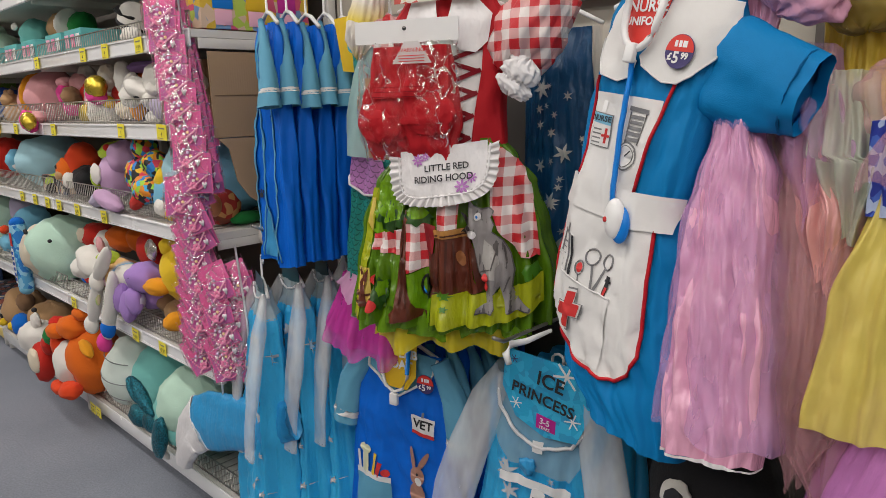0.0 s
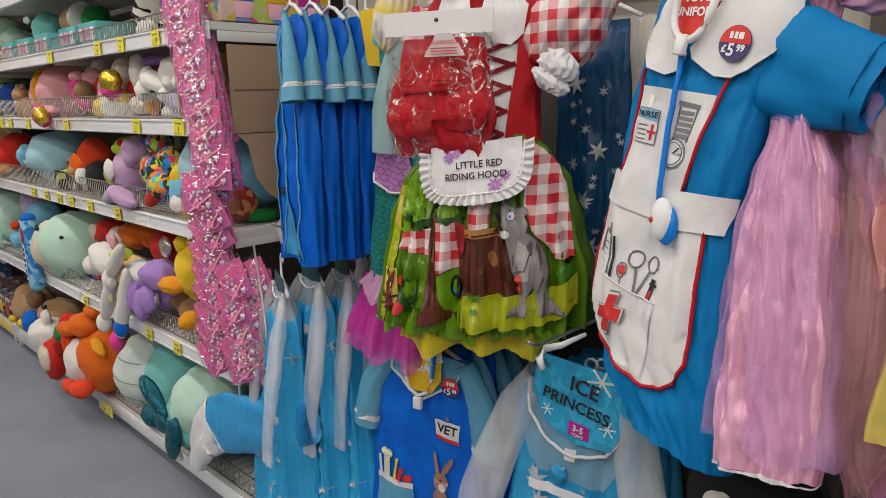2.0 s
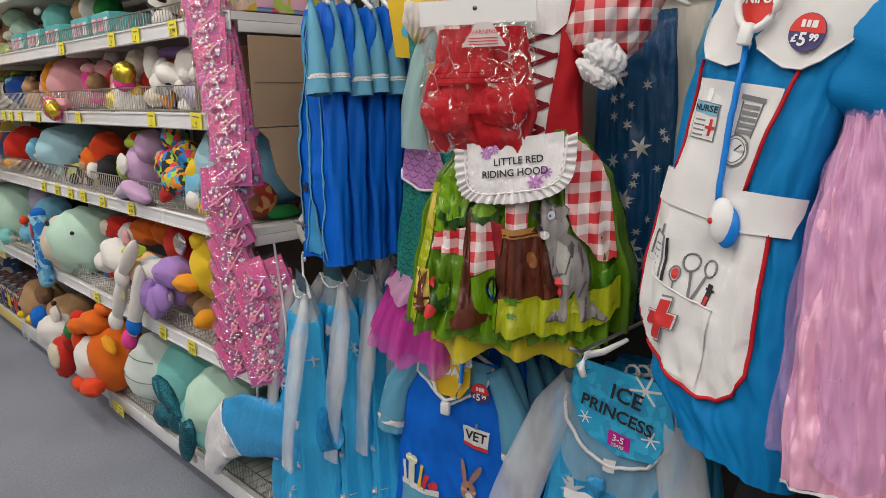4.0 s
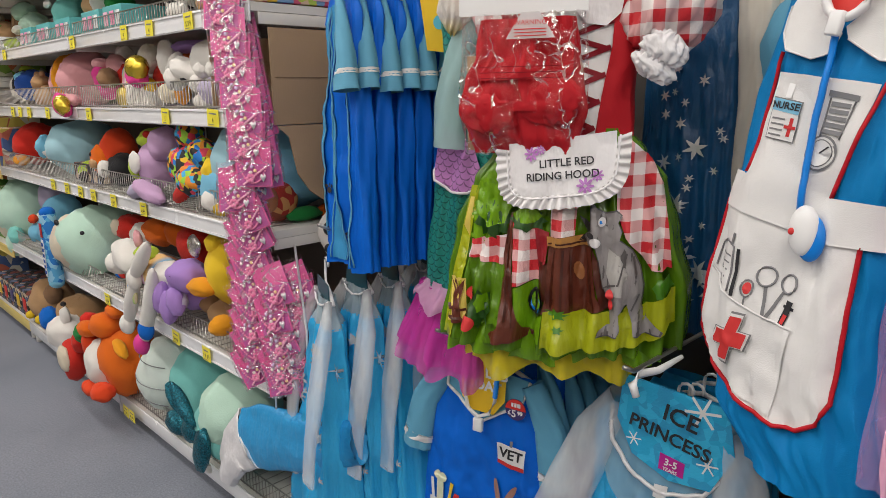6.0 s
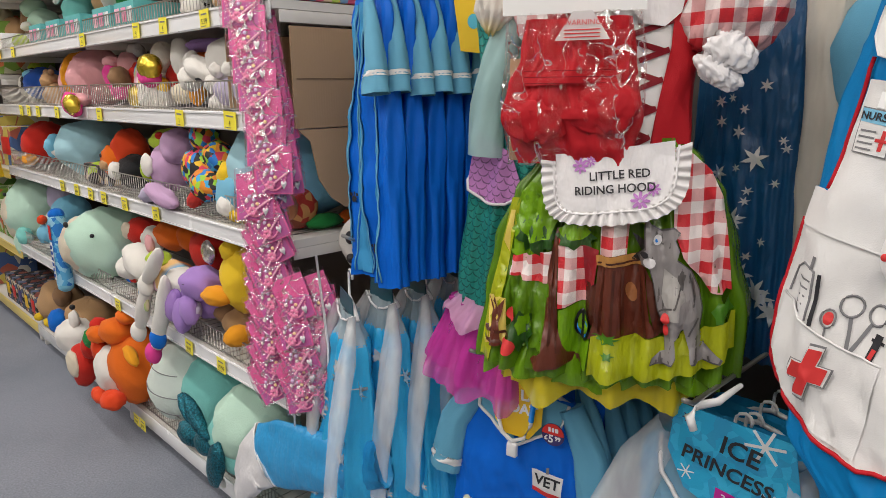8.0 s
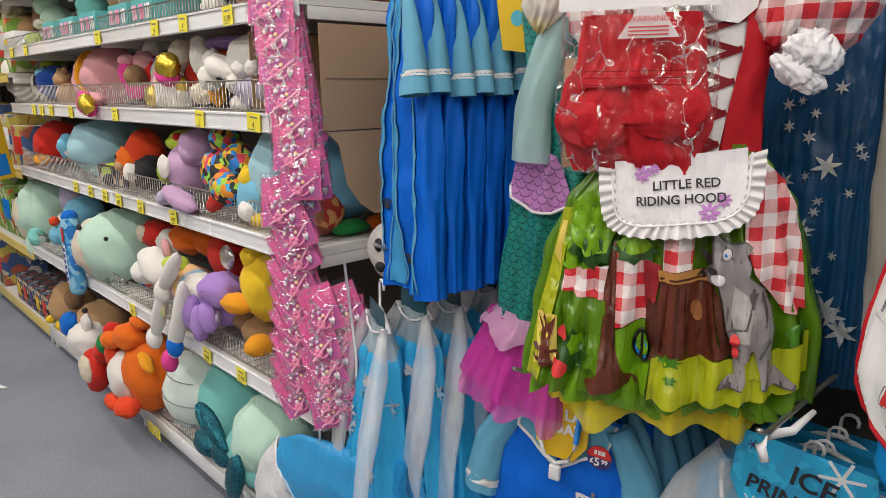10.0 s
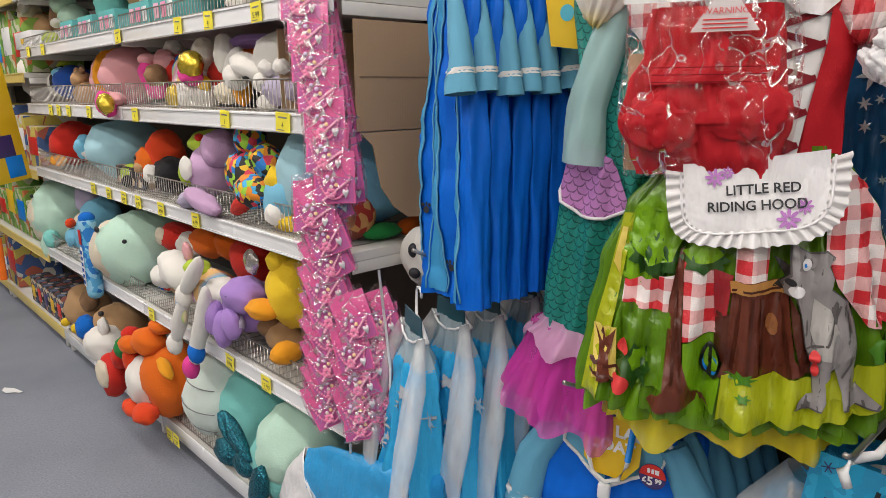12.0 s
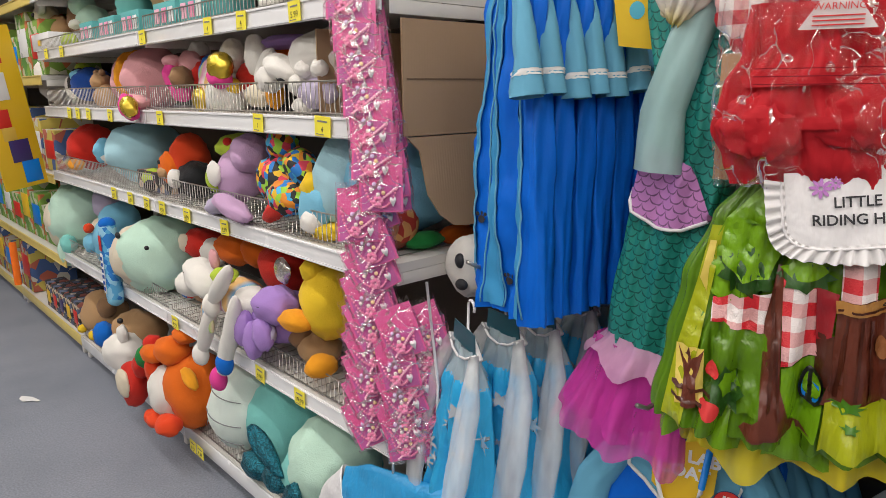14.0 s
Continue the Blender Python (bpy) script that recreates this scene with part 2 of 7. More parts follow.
# ---- building helpers ----
def part(name, bm, material, parent=None, label="", smooth=True, mats=()):
    me = bpy.data.meshes.new(name)
    bm.to_mesh(me)
    bm.free()
    me.materials.append(material)
    for m in mats:
        me.materials.append(m)
    if smooth:
        me.polygons.foreach_set("use_smooth", [True] * len(me.polygons))
        me.update()
    ob = new(name, me)
    if material in (FILM, BEADFILM):
        ob.visible_shadow = False
    if parent:
        ob.parent = parent
    return tagged(ob, label) if label else ob


def thing(name, label, category, m=None, group=""):
    ob = new(name)
    ob.empty_display_size = 0.05
    ob.matrix_basis = m or Matrix.Identity(4)
    return tagged(ob, label, category, group)


def box(bm, lo, hi, bevel=0.0, m=None):
    c = [(a + b) / 2 for a, b in zip(lo, hi)]
    s = [abs(b - a) for a, b in zip(lo, hi)]
    r = bmesh.ops.create_cube(bm, size=1, matrix=(m or Matrix.Identity(4)) @ Matrix.Translation(c) @ Matrix.Diagonal((*s, 1)))
    if bevel:
        vs = set(r["verts"])
        es = [e for e in bm.edges if e.verts[0] in vs and e.verts[1] in vs]
        bmesh.ops.bevel(bm, geom=es, offset=bevel, segments=2, affect="EDGES", profile=0.5)
    return bm


def boxes(*spans, bevel=0.0):
    bm = bmesh.new()
    for lo, hi in spans:
        box(bm, lo, hi, bevel)
    return bm


def tube(bm, pts, r, sides=8, closed=False):
    """A round rod along pts; r is one radius or one for each point."""
    pts = [Vector(p) for p in pts]
    rings = []
    for i, p in enumerate(pts):
        d = (pts[min(i + 1, len(pts) - 1)] - pts[max(i - 1, 0)]).normalized()
        a = d.cross(Vector((0.3, 0.2, 1) if abs(d.z) < 0.9 else (1, 0.1, 0))).normalized()
        b = d.cross(a)
        rr = r[i] if isinstance(r, (list, tuple)) else r
        rings.append([bm.verts.new(p + rr * (math.cos(t) * a + math.sin(t) * b)) for t in (2 * math.pi * k / sides for k in range(sides))])
    for s, t in zip(rings, rings[1:]):
        for k in range(sides):
            bm.faces.new((s[k], s[(k + 1) % sides], t[(k + 1) % sides], t[k]))
    for s in (rings[0], rings[-1]):
        bm.faces.new(s)
    return bm


def ell(bm, c, r, rot=(0, 0, 0), lump=0.05, seed=0, seg=24, squash=0.0):
    """A stuffed, slightly lumpy ellipsoid."""
    m = pose(*c, *rot)
    res = bmesh.ops.create_uvsphere(bm, u_segments=seg, v_segments=int(seg * 0.7), radius=1)
    for v in res["verts"]:
        p = v.co.copy()
        k = 1 + lump * (noise.noise(p * 1.7 + Vector((seed * 3.1, seed, 0))) + 0.5 * noise.noise(p * 4.3 + Vector((0, seed, 7))) + 0.22 * noise.noise(p * 9.0 + Vector((seed, 4, 0))))
        if squash and p.z < 0:
            p.z *= 1 - squash
        v.co = m @ Vector((p.x * r[0] * k, p.y * r[1] * k, p.z * r[2] * k))
    return bm


def lerp_rows(rows, z):
    """Rows sorted from high to low: (z, a, b, ...)."""
    if z >= rows[0][0]:
        return rows[0][1:]
    for p, q in zip(rows, rows[1:]):
        if z >= q[0]:
            f = (p[0] - z) / (p[0] - q[0])
            f = f * f * (3 - 2 * f)
            return tuple(a + (b - a) * f for a, b in zip(p[1:], q[1:]))
    return rows[-1][1:]


class Garment:
    """A hanging garment in its own frame: x to the wearer's viewer's right, -y to the front, z up.
    rows: height, middle, half width, half depth, fold depth."""

    def __init__(self, rows, folds=7, seed=0, wander=0.006, power=0.55):
        self.rows, self.folds, self.seed, self.wander, self.power, self.tree = rows, folds, seed, wander, power, None

    def point(self, a, z, out=0.0):
        cx, hw, d, fold = lerp_rows(self.rows, z)
        s, c = math.sin(a), math.cos(a)
        F = self.folds * 0.42
        drift = 1.3 * z + self.seed * 2.7
        k = fold * (2.1 * noise.noise(Vector((c * F + self.seed, s * F, drift))) + 1.1 * noise.noise(Vector((c * F * 2.4, s * F * 2.4 + self.seed, drift * 1.6))) + 0.35 * math.sin(self.folds * a + self.seed + 1.5 * math.sin(2 * a + drift)))
        w = self.wander * noise.noise(Vector((c * 2 + self.seed, s * 2, z * 9)))
        w2 = 0.7 * self.wander * noise.noise(Vector((c * 6 + self.seed + z * 8, s * 5, z * 20))) + 0.35 * self.wander * noise.noise(Vector((c * 13 + z * 20, s * 9 + self.seed, z * 44)))
        q = math.copysign(abs(s) ** self.power, s)
        return Vector((cx + (hw + k * 0.4 + w) * c, -(d + out) * q - (k + w + w2) * q - out * 0.2, z))

    def front(self, x, z, out=0.002):
        """The point of the front at x and z, lifted by out."""
        if self.tree:
            hits = [self.tree.ray_cast(Vector((x + dx, -1, z + dz)), Vector((0, 1, 0)))[0] for dx, dz in ((0, 0), (0.003, 0), (-0.003, 0), (0, 0.003), (0, -0.003))]
            ys = [p.y for p in hits if p and p.y < 0.02]
            if ys:
                return Vector((x, min(ys) - out, z))
        cx, hw, d, fold = lerp_rows(self.rows, z)
        c = max(-0.999, min(0.999, (x - cx) / max(hw, 1e-4)))
        for _ in range(5):
            a = math.acos(c)
            p = self.point(a, z)
            c = max(-0.999, min(0.999, c + (x - p.x) / max(hw, 1e-4)))
        return Vector((x, p.y - out, z))

    def mesh(self, top=None, bottom=None, cols=140, rows=70, hem=0.0, a0=0.0, a1=2 * math.pi, out=0.0):
        bm = bmesh.new()
        top = self.rows[0][0] if top is None else top
        bottom = self.rows[-1][0] if bottom is None else bottom
        full = a1 - a0 > 6.2
        n = cols if full else cols + 1
        grid = []
        for j in range(rows + 1):
            line = []
            for i in range(n):
                a = a0 + (a1 - a0) * i / cols
                z = top + (bottom - top) * j / rows
                if hem:
                    z += hem * (j / rows) ** 4 * (noise.noise(Vector((math.cos(a) * 2 + self.seed, math.sin(a) * 2, 0.5))) + 0.3 * math.sin(self.folds * a))
                line.append(bm.verts.new(self.point(a, z, out)))
            grid.append(line)
        for r, s in zip(grid, grid[1:]):
            for i in range(cols):
                k = (i + 1) % n
                bm.faces.new((r[i], r[k], s[k], s[i]))
        if not out:
            self.tree = BVHTree.FromBMesh(bm)
        return bm

    def patch(self, outline, out=0.003, step=0.008):
        """A piece of cloth or print that lies on the front, from its outline in x and z."""
        bm = bmesh.new()
        f = bm.faces.new([bm.verts.new((x, 0, z)) for x, z in outline])
        f.normal_update()
        bmesh.ops.triangulate(bm, faces=[f])
        for axis in (0, 2):
            lo = min(v.co[axis] for v in bm.verts)
            hi = max(v.co[axis] for v in bm.verts)
            k = max(1, int((hi - lo) / step))
            no = Vector((1, 0, 0)) if axis == 0 else Vector((0, 0, 1))
            for i in range(1, k):
                bmesh.ops.bisect_plane(bm, geom=bm.verts[:] + bm.edges[:] + bm.faces[:], plane_co=no * (lo + (hi - lo) * i / k), plane_no=no)
        for v in bm.verts:
            v.co = self.front(v.co.x, v.co.z, out)
        bmesh.ops.recalc_face_normals(bm, faces=bm.faces)
        return bm

    def cord(self, pts, r, out=0.003):
        bm = bmesh.new()
        fine = []
        for (x, z), (x2, z2) in zip(pts, pts[1:]):
            k = max(1, int(math.hypot(x2 - x, z2 - z) / 0.012))
            fine += [self.front(x + (x2 - x) * i / k, z + (z2 - z) * i / k, out) for i in range(k)]
        fine.append(self.front(*pts[-1], out))
        return tube(bm, fine, r, 6)


def oval(cx, cz, rx, rz, n=20, turn=0.0):
    c, s = math.cos(turn), math.sin(turn)
    pts = [(rx * math.cos(2 * math.pi * i / n), rz * math.sin(2 * math.pi * i / n)) for i in range(n)]
    return [(cx + x * c - z * s, cz + x * s + z * c) for x, z in pts]


def rect(x0, z0, x1, z1):
    return [(x0, z0), (x1, z0), (x1, z1), (x0, z1)]


def bar(x0, z0, x1, z1, w):
    d = math.hypot(x1 - x0, z1 - z0)
    nx, nz = -(z1 - z0) / d * w / 2, (x1 - x0) / d * w / 2
    return [(x0 + nx, z0 + nz), (x0 - nx, z0 - nz), (x1 - nx, z1 - nz), (x1 + nx, z1 + nz)]


def letters(text, size, x=0.0, z=0.0, turn=0.0, bold=0.0, surface=None, out=0.004, spread=1.0):
    """Raised lettering in the x-z plane, laid on a garment's front where one is given."""
    cu = bpy.data.curves.new("lettering", "FONT")
    cu.body, cu.size, cu.align_x, cu.align_y, cu.offset, cu.resolution_u = text, size, "CENTER", "CENTER", bold, 3
    cu.space_character = spread
    ob = bpy.data.objects.new("lettering", cu)
    scene.collection.objects.link(ob)
    me = bpy.data.meshes.new_from_object(ob.evaluated_get(bpy.context.evaluated_depsgraph_get()))
    bm = bmesh.new()
    bm.from_mesh(me)
    bpy.data.objects.remove(ob)
    bpy.data.curves.remove(cu)
    bpy.data.meshes.remove(me)
    c, s = math.cos(turn), math.sin(turn)
    for v in bm.verts:
        px, pz = v.co.x, v.co.y
        X, Z = x + px * c - pz * s, z + px * s + pz * c
        v.co = surface.front(X, Z, out) if surface else Vector((X, -out, Z))
    return bm


def flat(outline, y=0.0, thick=0.0015):
    """A card or print in the x-z plane with its front at y."""
    bm = bmesh.new()
    f = bm.faces.new([bm.verts.new((x, y, z)) for x, z in outline])
    r = bmesh.ops.extrude_face_region(bm, geom=[f])
    for v in r["geom"]:
        if isinstance(v, bmesh.types.BMVert):
            v.co.y += thick
    bmesh.ops.recalc_face_normals(bm, faces=bm.faces)
    return bm


def hung(x, y, z, yaw=0.0, lean=0.0, pitch=0.0):
    """The pose of a thing that hangs facing the aisle; yaw turns its right side in, lean swings its foot to its left, pitch its foot out into the aisle."""
    return pose(x, y, z, 0, 0, -90 + yaw) @ pose(0, 0, 0, -pitch) @ pose(0, 0, 0, 0, lean)


def hanger(parent, w, z, hook=0.07, material=None):
    bm = bmesh.new()
    tube(bm, [(-w, 0, z - 0.035), (-w * 0.4, 0, z - 0.008), (0, 0, z), (w * 0.4, 0, z - 0.008), (w, 0, z - 0.035)], 0.005, 6)
    tube(bm, [(0, 0, z), (0, 0, z + hook * 0.55)] + [(0.013 - 0.013 * math.cos(a), 0, z + hook * 0.6 + 0.013 * math.sin(a)) for a in (0.3, 0.9, 1.6, 2.3, 3.0, 3.6)], 0.003, 6)
    return part("hanger", bm, material or PLASTIC, parent, "white plastic hanger")


def sleeve(pts, widths, depth, seed=0, open_end=True):
    """A flattened cloth sleeve along pts: widths in the x-z plane, depth front to back."""
    bm = bmesh.new()
    n, fine = 26, 5
    pts = [Vector(p) for p in pts]
    rings = []
    total = (len(pts) - 1) * fine
    for j in range(total + 1):
        i, f = min(j // fine, len(pts) - 2), j / fine - min(j // fine, len(pts) - 2)
        d = pts[i + 1] - pts[i]
        side = Vector((-d.z, 0, d.x)).normalized()
        c = pts[i].lerp(pts[i + 1], f)
        w = widths[i] + (widths[i + 1] - widths[i]) * f
        ring = []
        for k in range(n):
            a = 2 * math.pi * k / n
            crease = 0.22 * noise.noise(Vector((2.2 * math.cos(a) + seed, 2.2 * math.sin(a), j / total * 2.5))) + 0.12 * noise.noise(Vector((5 * math.cos(a), 5 * math.sin(a) + seed, j / total * 6)))
            dep = depth if isinstance(depth, float) else depth[i] + (depth[i + 1] - depth[i]) * f
            ring.append(bm.verts.new(c + side * w * math.cos(a) * (1 + 0.3 * crease) + Vector((0, -dep * math.sin(a) * (1 + 1.6 * crease), 0))))
        rings.append(ring)
    for r, s in zip(rings, rings[1:]):
        for k in range(n):
            bm.faces.new((r[k], r[(k + 1) % n], s[(k + 1) % n], s[k]))
    bm.faces.new(rings[0])
    return bm


def puff(c, r, rot=(0, 0, 0), seed=0, folds=14, depth=0.12):
    """A gathered puff of cloth: an ellipsoid with pleats that run to its poles."""
    bm = bmesh.new()
    m = pose(*c, *rot)
    res = bmesh.ops.create_uvsphere(bm, u_segments=72, v_segments=30, radius=1)
    for v in res["verts"]:
        p = v.co.copy()
        a = math.atan2(p.y, p.x)
        k = 1 + depth * (0.5 * math.sin(folds * a + 2 * noise.noise(Vector((p.z * 2, seed, a)))) * (0.3 + p.z * p.z) + 1.2 * noise.noise(p * 2.1 + Vector((seed, 0, 0))) + 0.7 * noise.noise(p * 5.0 + Vector((seed, 3, 0))))
        v.co = m @ Vector((p.x * r[0] * k, p.y * r[1] * k, p.z * r[2] * k))
    return bm


# ---- the shop: floor, ceiling, walls, lamps ----
def slab(name, lo, hi, material, label):
    return tagged(part(name, boxes((lo, hi)), material, None, smooth=False), label, kind="structure")


X0, X1, Y0, Y1 = -4.6, 1.52, -4.0, 12.0
slab("floor", (X0, Y0, -0.1), (X1, Y1, 0), CARPET, "speckled grey-blue carpet floor of the aisle")
slab("ceiling", (X0, Y0, CEILING_Z), (X1, Y1, CEILING_Z + 0.1), CEIL, "white suspended shop ceiling")
slab("wall_east", (X1, Y0, 0), (X1 + 0.1, Y1, CEILING_Z), PANEL, "cream wall behind the shelving")
slab("wall_west", (X0 - 0.1, Y0, 0), (X0, Y1, CEILING_Z), PANEL, "cream wall across the shop")
slab("wall_north", (X0, Y1, 0), (X1, Y1 + 0.1, CEILING_Z), PANEL, "cream wall at the far end of the aisle")
slab("wall_south", (X0, Y0 - 0.1, 0), (X1, Y0, CEILING_Z), PANEL, "cream wall at the near end of the aisle")

glow = Nodes("lit_diffuser")
glow.b.inputs["Emission Color"].default_value = (1, 0.97, 0.92, 1)
glow.b.inputs["Emission Strength"].default_value = 6.0
for lx in LAMP_XS:
    for ly in LAMP_YS:
        lamp = thing("ceiling_light", "lit white fluorescent batten on the ceiling", "ceiling light", pose(lx, ly, CEILING_Z), "ceiling lights")
        part("housing", boxes(((-0.07, -0.62, -0.05), (0.07, 0.62, 0)), bevel=0.01), WHITE, lamp)
        part("diffuser", boxes(((-0.05, -0.6, -0.075), (0.05, 0.6, -0.051)), bevel=0.008), glow.mat, lamp)
        li = bpy.data.lights.new("batten_light", "AREA")
        li.shape, li.size, li.size_y, li.energy, li.color = "RECTANGLE", 0.1, 1.2, LAMP_POWER, (1.0, 0.94, 0.89)
        lo = new("batten_light", li)
        lo.matrix_basis = pose(lx, ly, CEILING_Z - 0.085)

# ---- shelving ----
FRONT, BACK, BAY, NEAR_END = 0.965, 1.44, 1.28, 1.72
LEVELS = (1.685, 1.437, 1.19, 0.895, 0.5)          # undersides of the shelf lips
LIP = 0.046
BASE_TOP = 0.105


def price_ticket(y, z, text, w=0.05, h=0.04, lean=0.0):
    t = thing("price_ticket", "yellow shelf-edge price ticket with black print", "price ticket", hung(FRONT - 0.011, y, z, 0, lean), "yellow shelf price tickets")
    part("card", flat(rect(-w / 2, -h / 2, w / 2, h / 2), 0, 0.001), TAGY, t, smooth=False)
    part("heading_bar", flat(rect(-w * 0.3, h * 0.2, w * 0.3, h * 0.28), -0.0006, 0.0004), GREYINK, t, smooth=False)
    part("small_print", flat(rect(-w * 0.4, -h * 0.42, w * 0.1, -h * 0.38), -0.0006, 0.0004), GREYINK, t, smooth=False)
    part("price", letters(text, h * 0.42, 0, -h * 0.16, out=0.0008), INK, t, smooth=False)


def wire_front(y0, y1, z, h, gap=0.019, x=None):
    """The wire fence along a shelf's front edge."""
    x = FRONT + 0.012 if x is None else x
    t = thing("wire_basket_front", "chromed wire fence along the front of a shelf", "wire fence", pose(x, 0, z), "wire fences on the shelves")
    for dz in (h, h * 0.08):
        part("rail", tube(bmesh.new(), [(0, y0, dz), (0, y1, dz)], 0.0022, 6), CHROME, t)
    bm = bmesh.new()
    n = int((y1 - y0) / gap)
    for i in range(n + 1):
        y = y0 + (y1 - y0) * i / n
        tube(bm, [(0, y, 0), (0, y, h)], 0.0012, 5)
    tagged(part("wire_grid", bm, CHROME, t), kind="stuff")
    bm = bmesh.new()
    for i in range(n // 2):
        y = y0 + (y1 - y0) * (i + 0.5) / (n // 2)
        tube(bm, [(0, y, 0.004), (0.3, y, 0.004)], 0.0012, 4)
    tagged(part("wire_floor", bm, CHROME, t), kind="stuff")


def shelf_bay(y0, y1, levels, strip, name):
    b = thing("shelving_bay", f"white enamelled steel shelving bay with {name} price strips", "shelving", pose(0, 0, 0), "shelving bays")
    # back panel coloured dark for the shade deep in the shelves
    part("back_panel", boxes(((BACK, y0 + 0.002, 0.0), (BACK + 0.02, y1 - 0.002, 2.1))), SHADEPANEL, b, smooth=False)
    for y in (y0 + 0.016, y1 - 0.016):
        part("upright", boxes(((BACK - 0.03, y - 0.014, 0), (BACK - 0.001, y + 0.014, 2.12)), bevel=0.002), WHITE, b)
    for z in levels:
        s = part("shelf", boxes(((FRONT + 0.002, y0 + 0.003, z + LIP - 0.022), (BACK - 0.032, y1 - 0.003, z + LIP - 0.002))), WHITE, b, smooth=False)
        part("shelf_lip", boxes(((FRONT - 0.004, y0 + 0.003, z), (FRONT + 0.001, y1 - 0.003, z + LIP)), bevel=0.0015), strip, s)
        for y in (y0 + 0.0035, y1 - 0.0065):
            part("bracket", boxes(((FRONT + 0.02, y, z - 0.004), (BACK - 0.032, y + 0.003, z + LIP - 0.023)), bevel=0.001), WHITE, s)
        part("ticket_rail", boxes(((FRONT - 0.0075, y0 + 0.004, z + 0.003), (FRONT - 0.0045, y1 - 0.004, z + 0.007)), ((FRONT - 0.0075, y0 + 0.004, z + LIP - 0.006), (FRONT - 0.0045, y1 - 0.004, z + LIP - 0.002))), strip, s, smooth=False)
    base = part("base_shelf", boxes(((FRONT + 0.024, y0 + 0.003, BASE_TOP - 0.02), (BACK - 0.032, y1 - 0.003, BASE_TOP))), WHITE, b, smooth=False)
    part("base_lip", boxes(((FRONT + 0.016, y0 + 0.003, 0.052), (FRONT + 0.022, y1 - 0.003, BASE_TOP)), bevel=0.002), strip, base)
    for y in (y0 + 0.03, y1 - 0.06):
        part("foot", boxes(((FRONT + 0.03, y, 0.0), (BACK - 0.05, y + 0.028, 0.05)), bevel=0.004), WHITE, b)
    part("kick_plate", boxes(((FRONT + 0.13, y0 + 0.003, 0.0), (FRONT + 0.136, y1 - 0.003, 0.084))), SHADEPANEL, b, smooth=False)
    return b


shelf_bay(NEAR_END, 3.0, LEVELS, LIPSTRIP, "white")
shelf_bay(3.0, 4.28, LEVELS, LIPSTRIP, "white")
for k in range(3):
    shelf_bay(4.28 + BAY * k, 4.28 + BAY * (k + 1), (1.685, 1.33, 0.87, 0.46), YELLOWSTRIP, "yellow")
for z in LEVELS[1:4]:
    for y0 in (NEAR_END, 3.0):
        wire_front(y0 + 0.02, y0 + BAY - 0.02, z + LIP, {1.437: 0.045, 1.19: 0.075, 0.895: 0.075}[z])
for y0 in (NEAR_END, 3.0):
    wire_front(y0 + 0.02, y0 + BAY - 0.02, LEVELS[4] + LIP, 0.065)
    wire_front(y0 + 0.02, y0 + BAY - 0.02, BASE_TOP, 0.07, x=FRONT + 0.036)
for y, z, text in ((1.93, 1.215, "4"), (2.22, 1.215, "1"), (2.86, 1.213, "4"), (2.46, 0.918, "4.99"), (2.72, 0.92, "4.99"), (2.92, 0.92, "4.99"), (3.06, 0.92, "4.99"), (3.22, 0.92, "4.99"), (3.4, 0.92, "4.99"),
                   (2.1, 0.522, "19.99"), (2.31, 0.522, "9.99"), (2.91, 0.524, "4.99"), (2.02, 1.46, "5.99"), (2.27, 1.46, "4"), (2.46, 1.46, "4"), (2.94, 1.46, "4"), (3.86, 1.212, "4"), (3.74, 1.212, "4"), (3.6, 1.212, "4"), (3.34, 1.212, "4"),
                   (4.1, 1.46, "4"), (3.86, 1.46, "4"), (2.86, 0.08, "9.99"), (2.8, 0.08, "9.99")):
    price_ticket(y, z, text, 0.062 if z > 1.19 and y < 2 else 0.05, 0.044, random.uniform(-5, 5))

# back panel of the costume bay, with its hook rails
cb = thing("costume_rack", "cream back panel with steel rails holding costume hooks", "display rack")
part("back_panel", boxes(((BACK, -2.2, 0.0), (BACK + 0.02, NEAR_END - 0.004, 2.1))), PANEL, cb, smooth=False)
# added dark sheet that paints the shade on the cream panel behind the costumes
part("lower_shade_panel", boxes(((BACK - 0.012, -2.2, 0.09), (BACK - 0.001, NEAR_END - 0.006, 1.33))), SHADEPANEL, cb, smooth=False)
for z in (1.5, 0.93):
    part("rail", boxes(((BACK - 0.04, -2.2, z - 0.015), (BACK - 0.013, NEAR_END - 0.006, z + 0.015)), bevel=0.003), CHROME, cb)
part("base_plinth", boxes(((FRONT + 0.1, -2.2, 0.0), (BACK, NEAR_END - 0.004, 0.09))), SHADEPANEL, cb, smooth=False)
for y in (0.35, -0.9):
    part("upright", boxes(((BACK - 0.03, y - 0.014, 0), (BACK - 0.001, y + 0.014, 2.12)), bevel=0.002), SHADEPANEL, cb)


def arm(y, z, x0):
    part("arm", tube(bmesh.new(), [(BACK - 0.01, y, z), (x0 + 0.03, y, z), (x0, y, z + 0.015)], 0.004, 8), CHROME, cb)


# the other side of the aisle, behind the walker
ob = thing("gondola_shelving", "cream gondola shelving across the aisle", "shelving", pose(-1.15, 0, 0))
part("body", boxes(((-0.45, Y0 + 0.5, 0), (-0.40, Y1 - 1, 1.35))), PANEL, ob, smooth=False)
for z in (0.12, 0.5, 0.88, 1.26):
    part("shelf", boxes(((-0.4, Y0 + 0.5, z), (0, Y1 - 1, z + 0.04)), bevel=0.003), WHITE, ob)


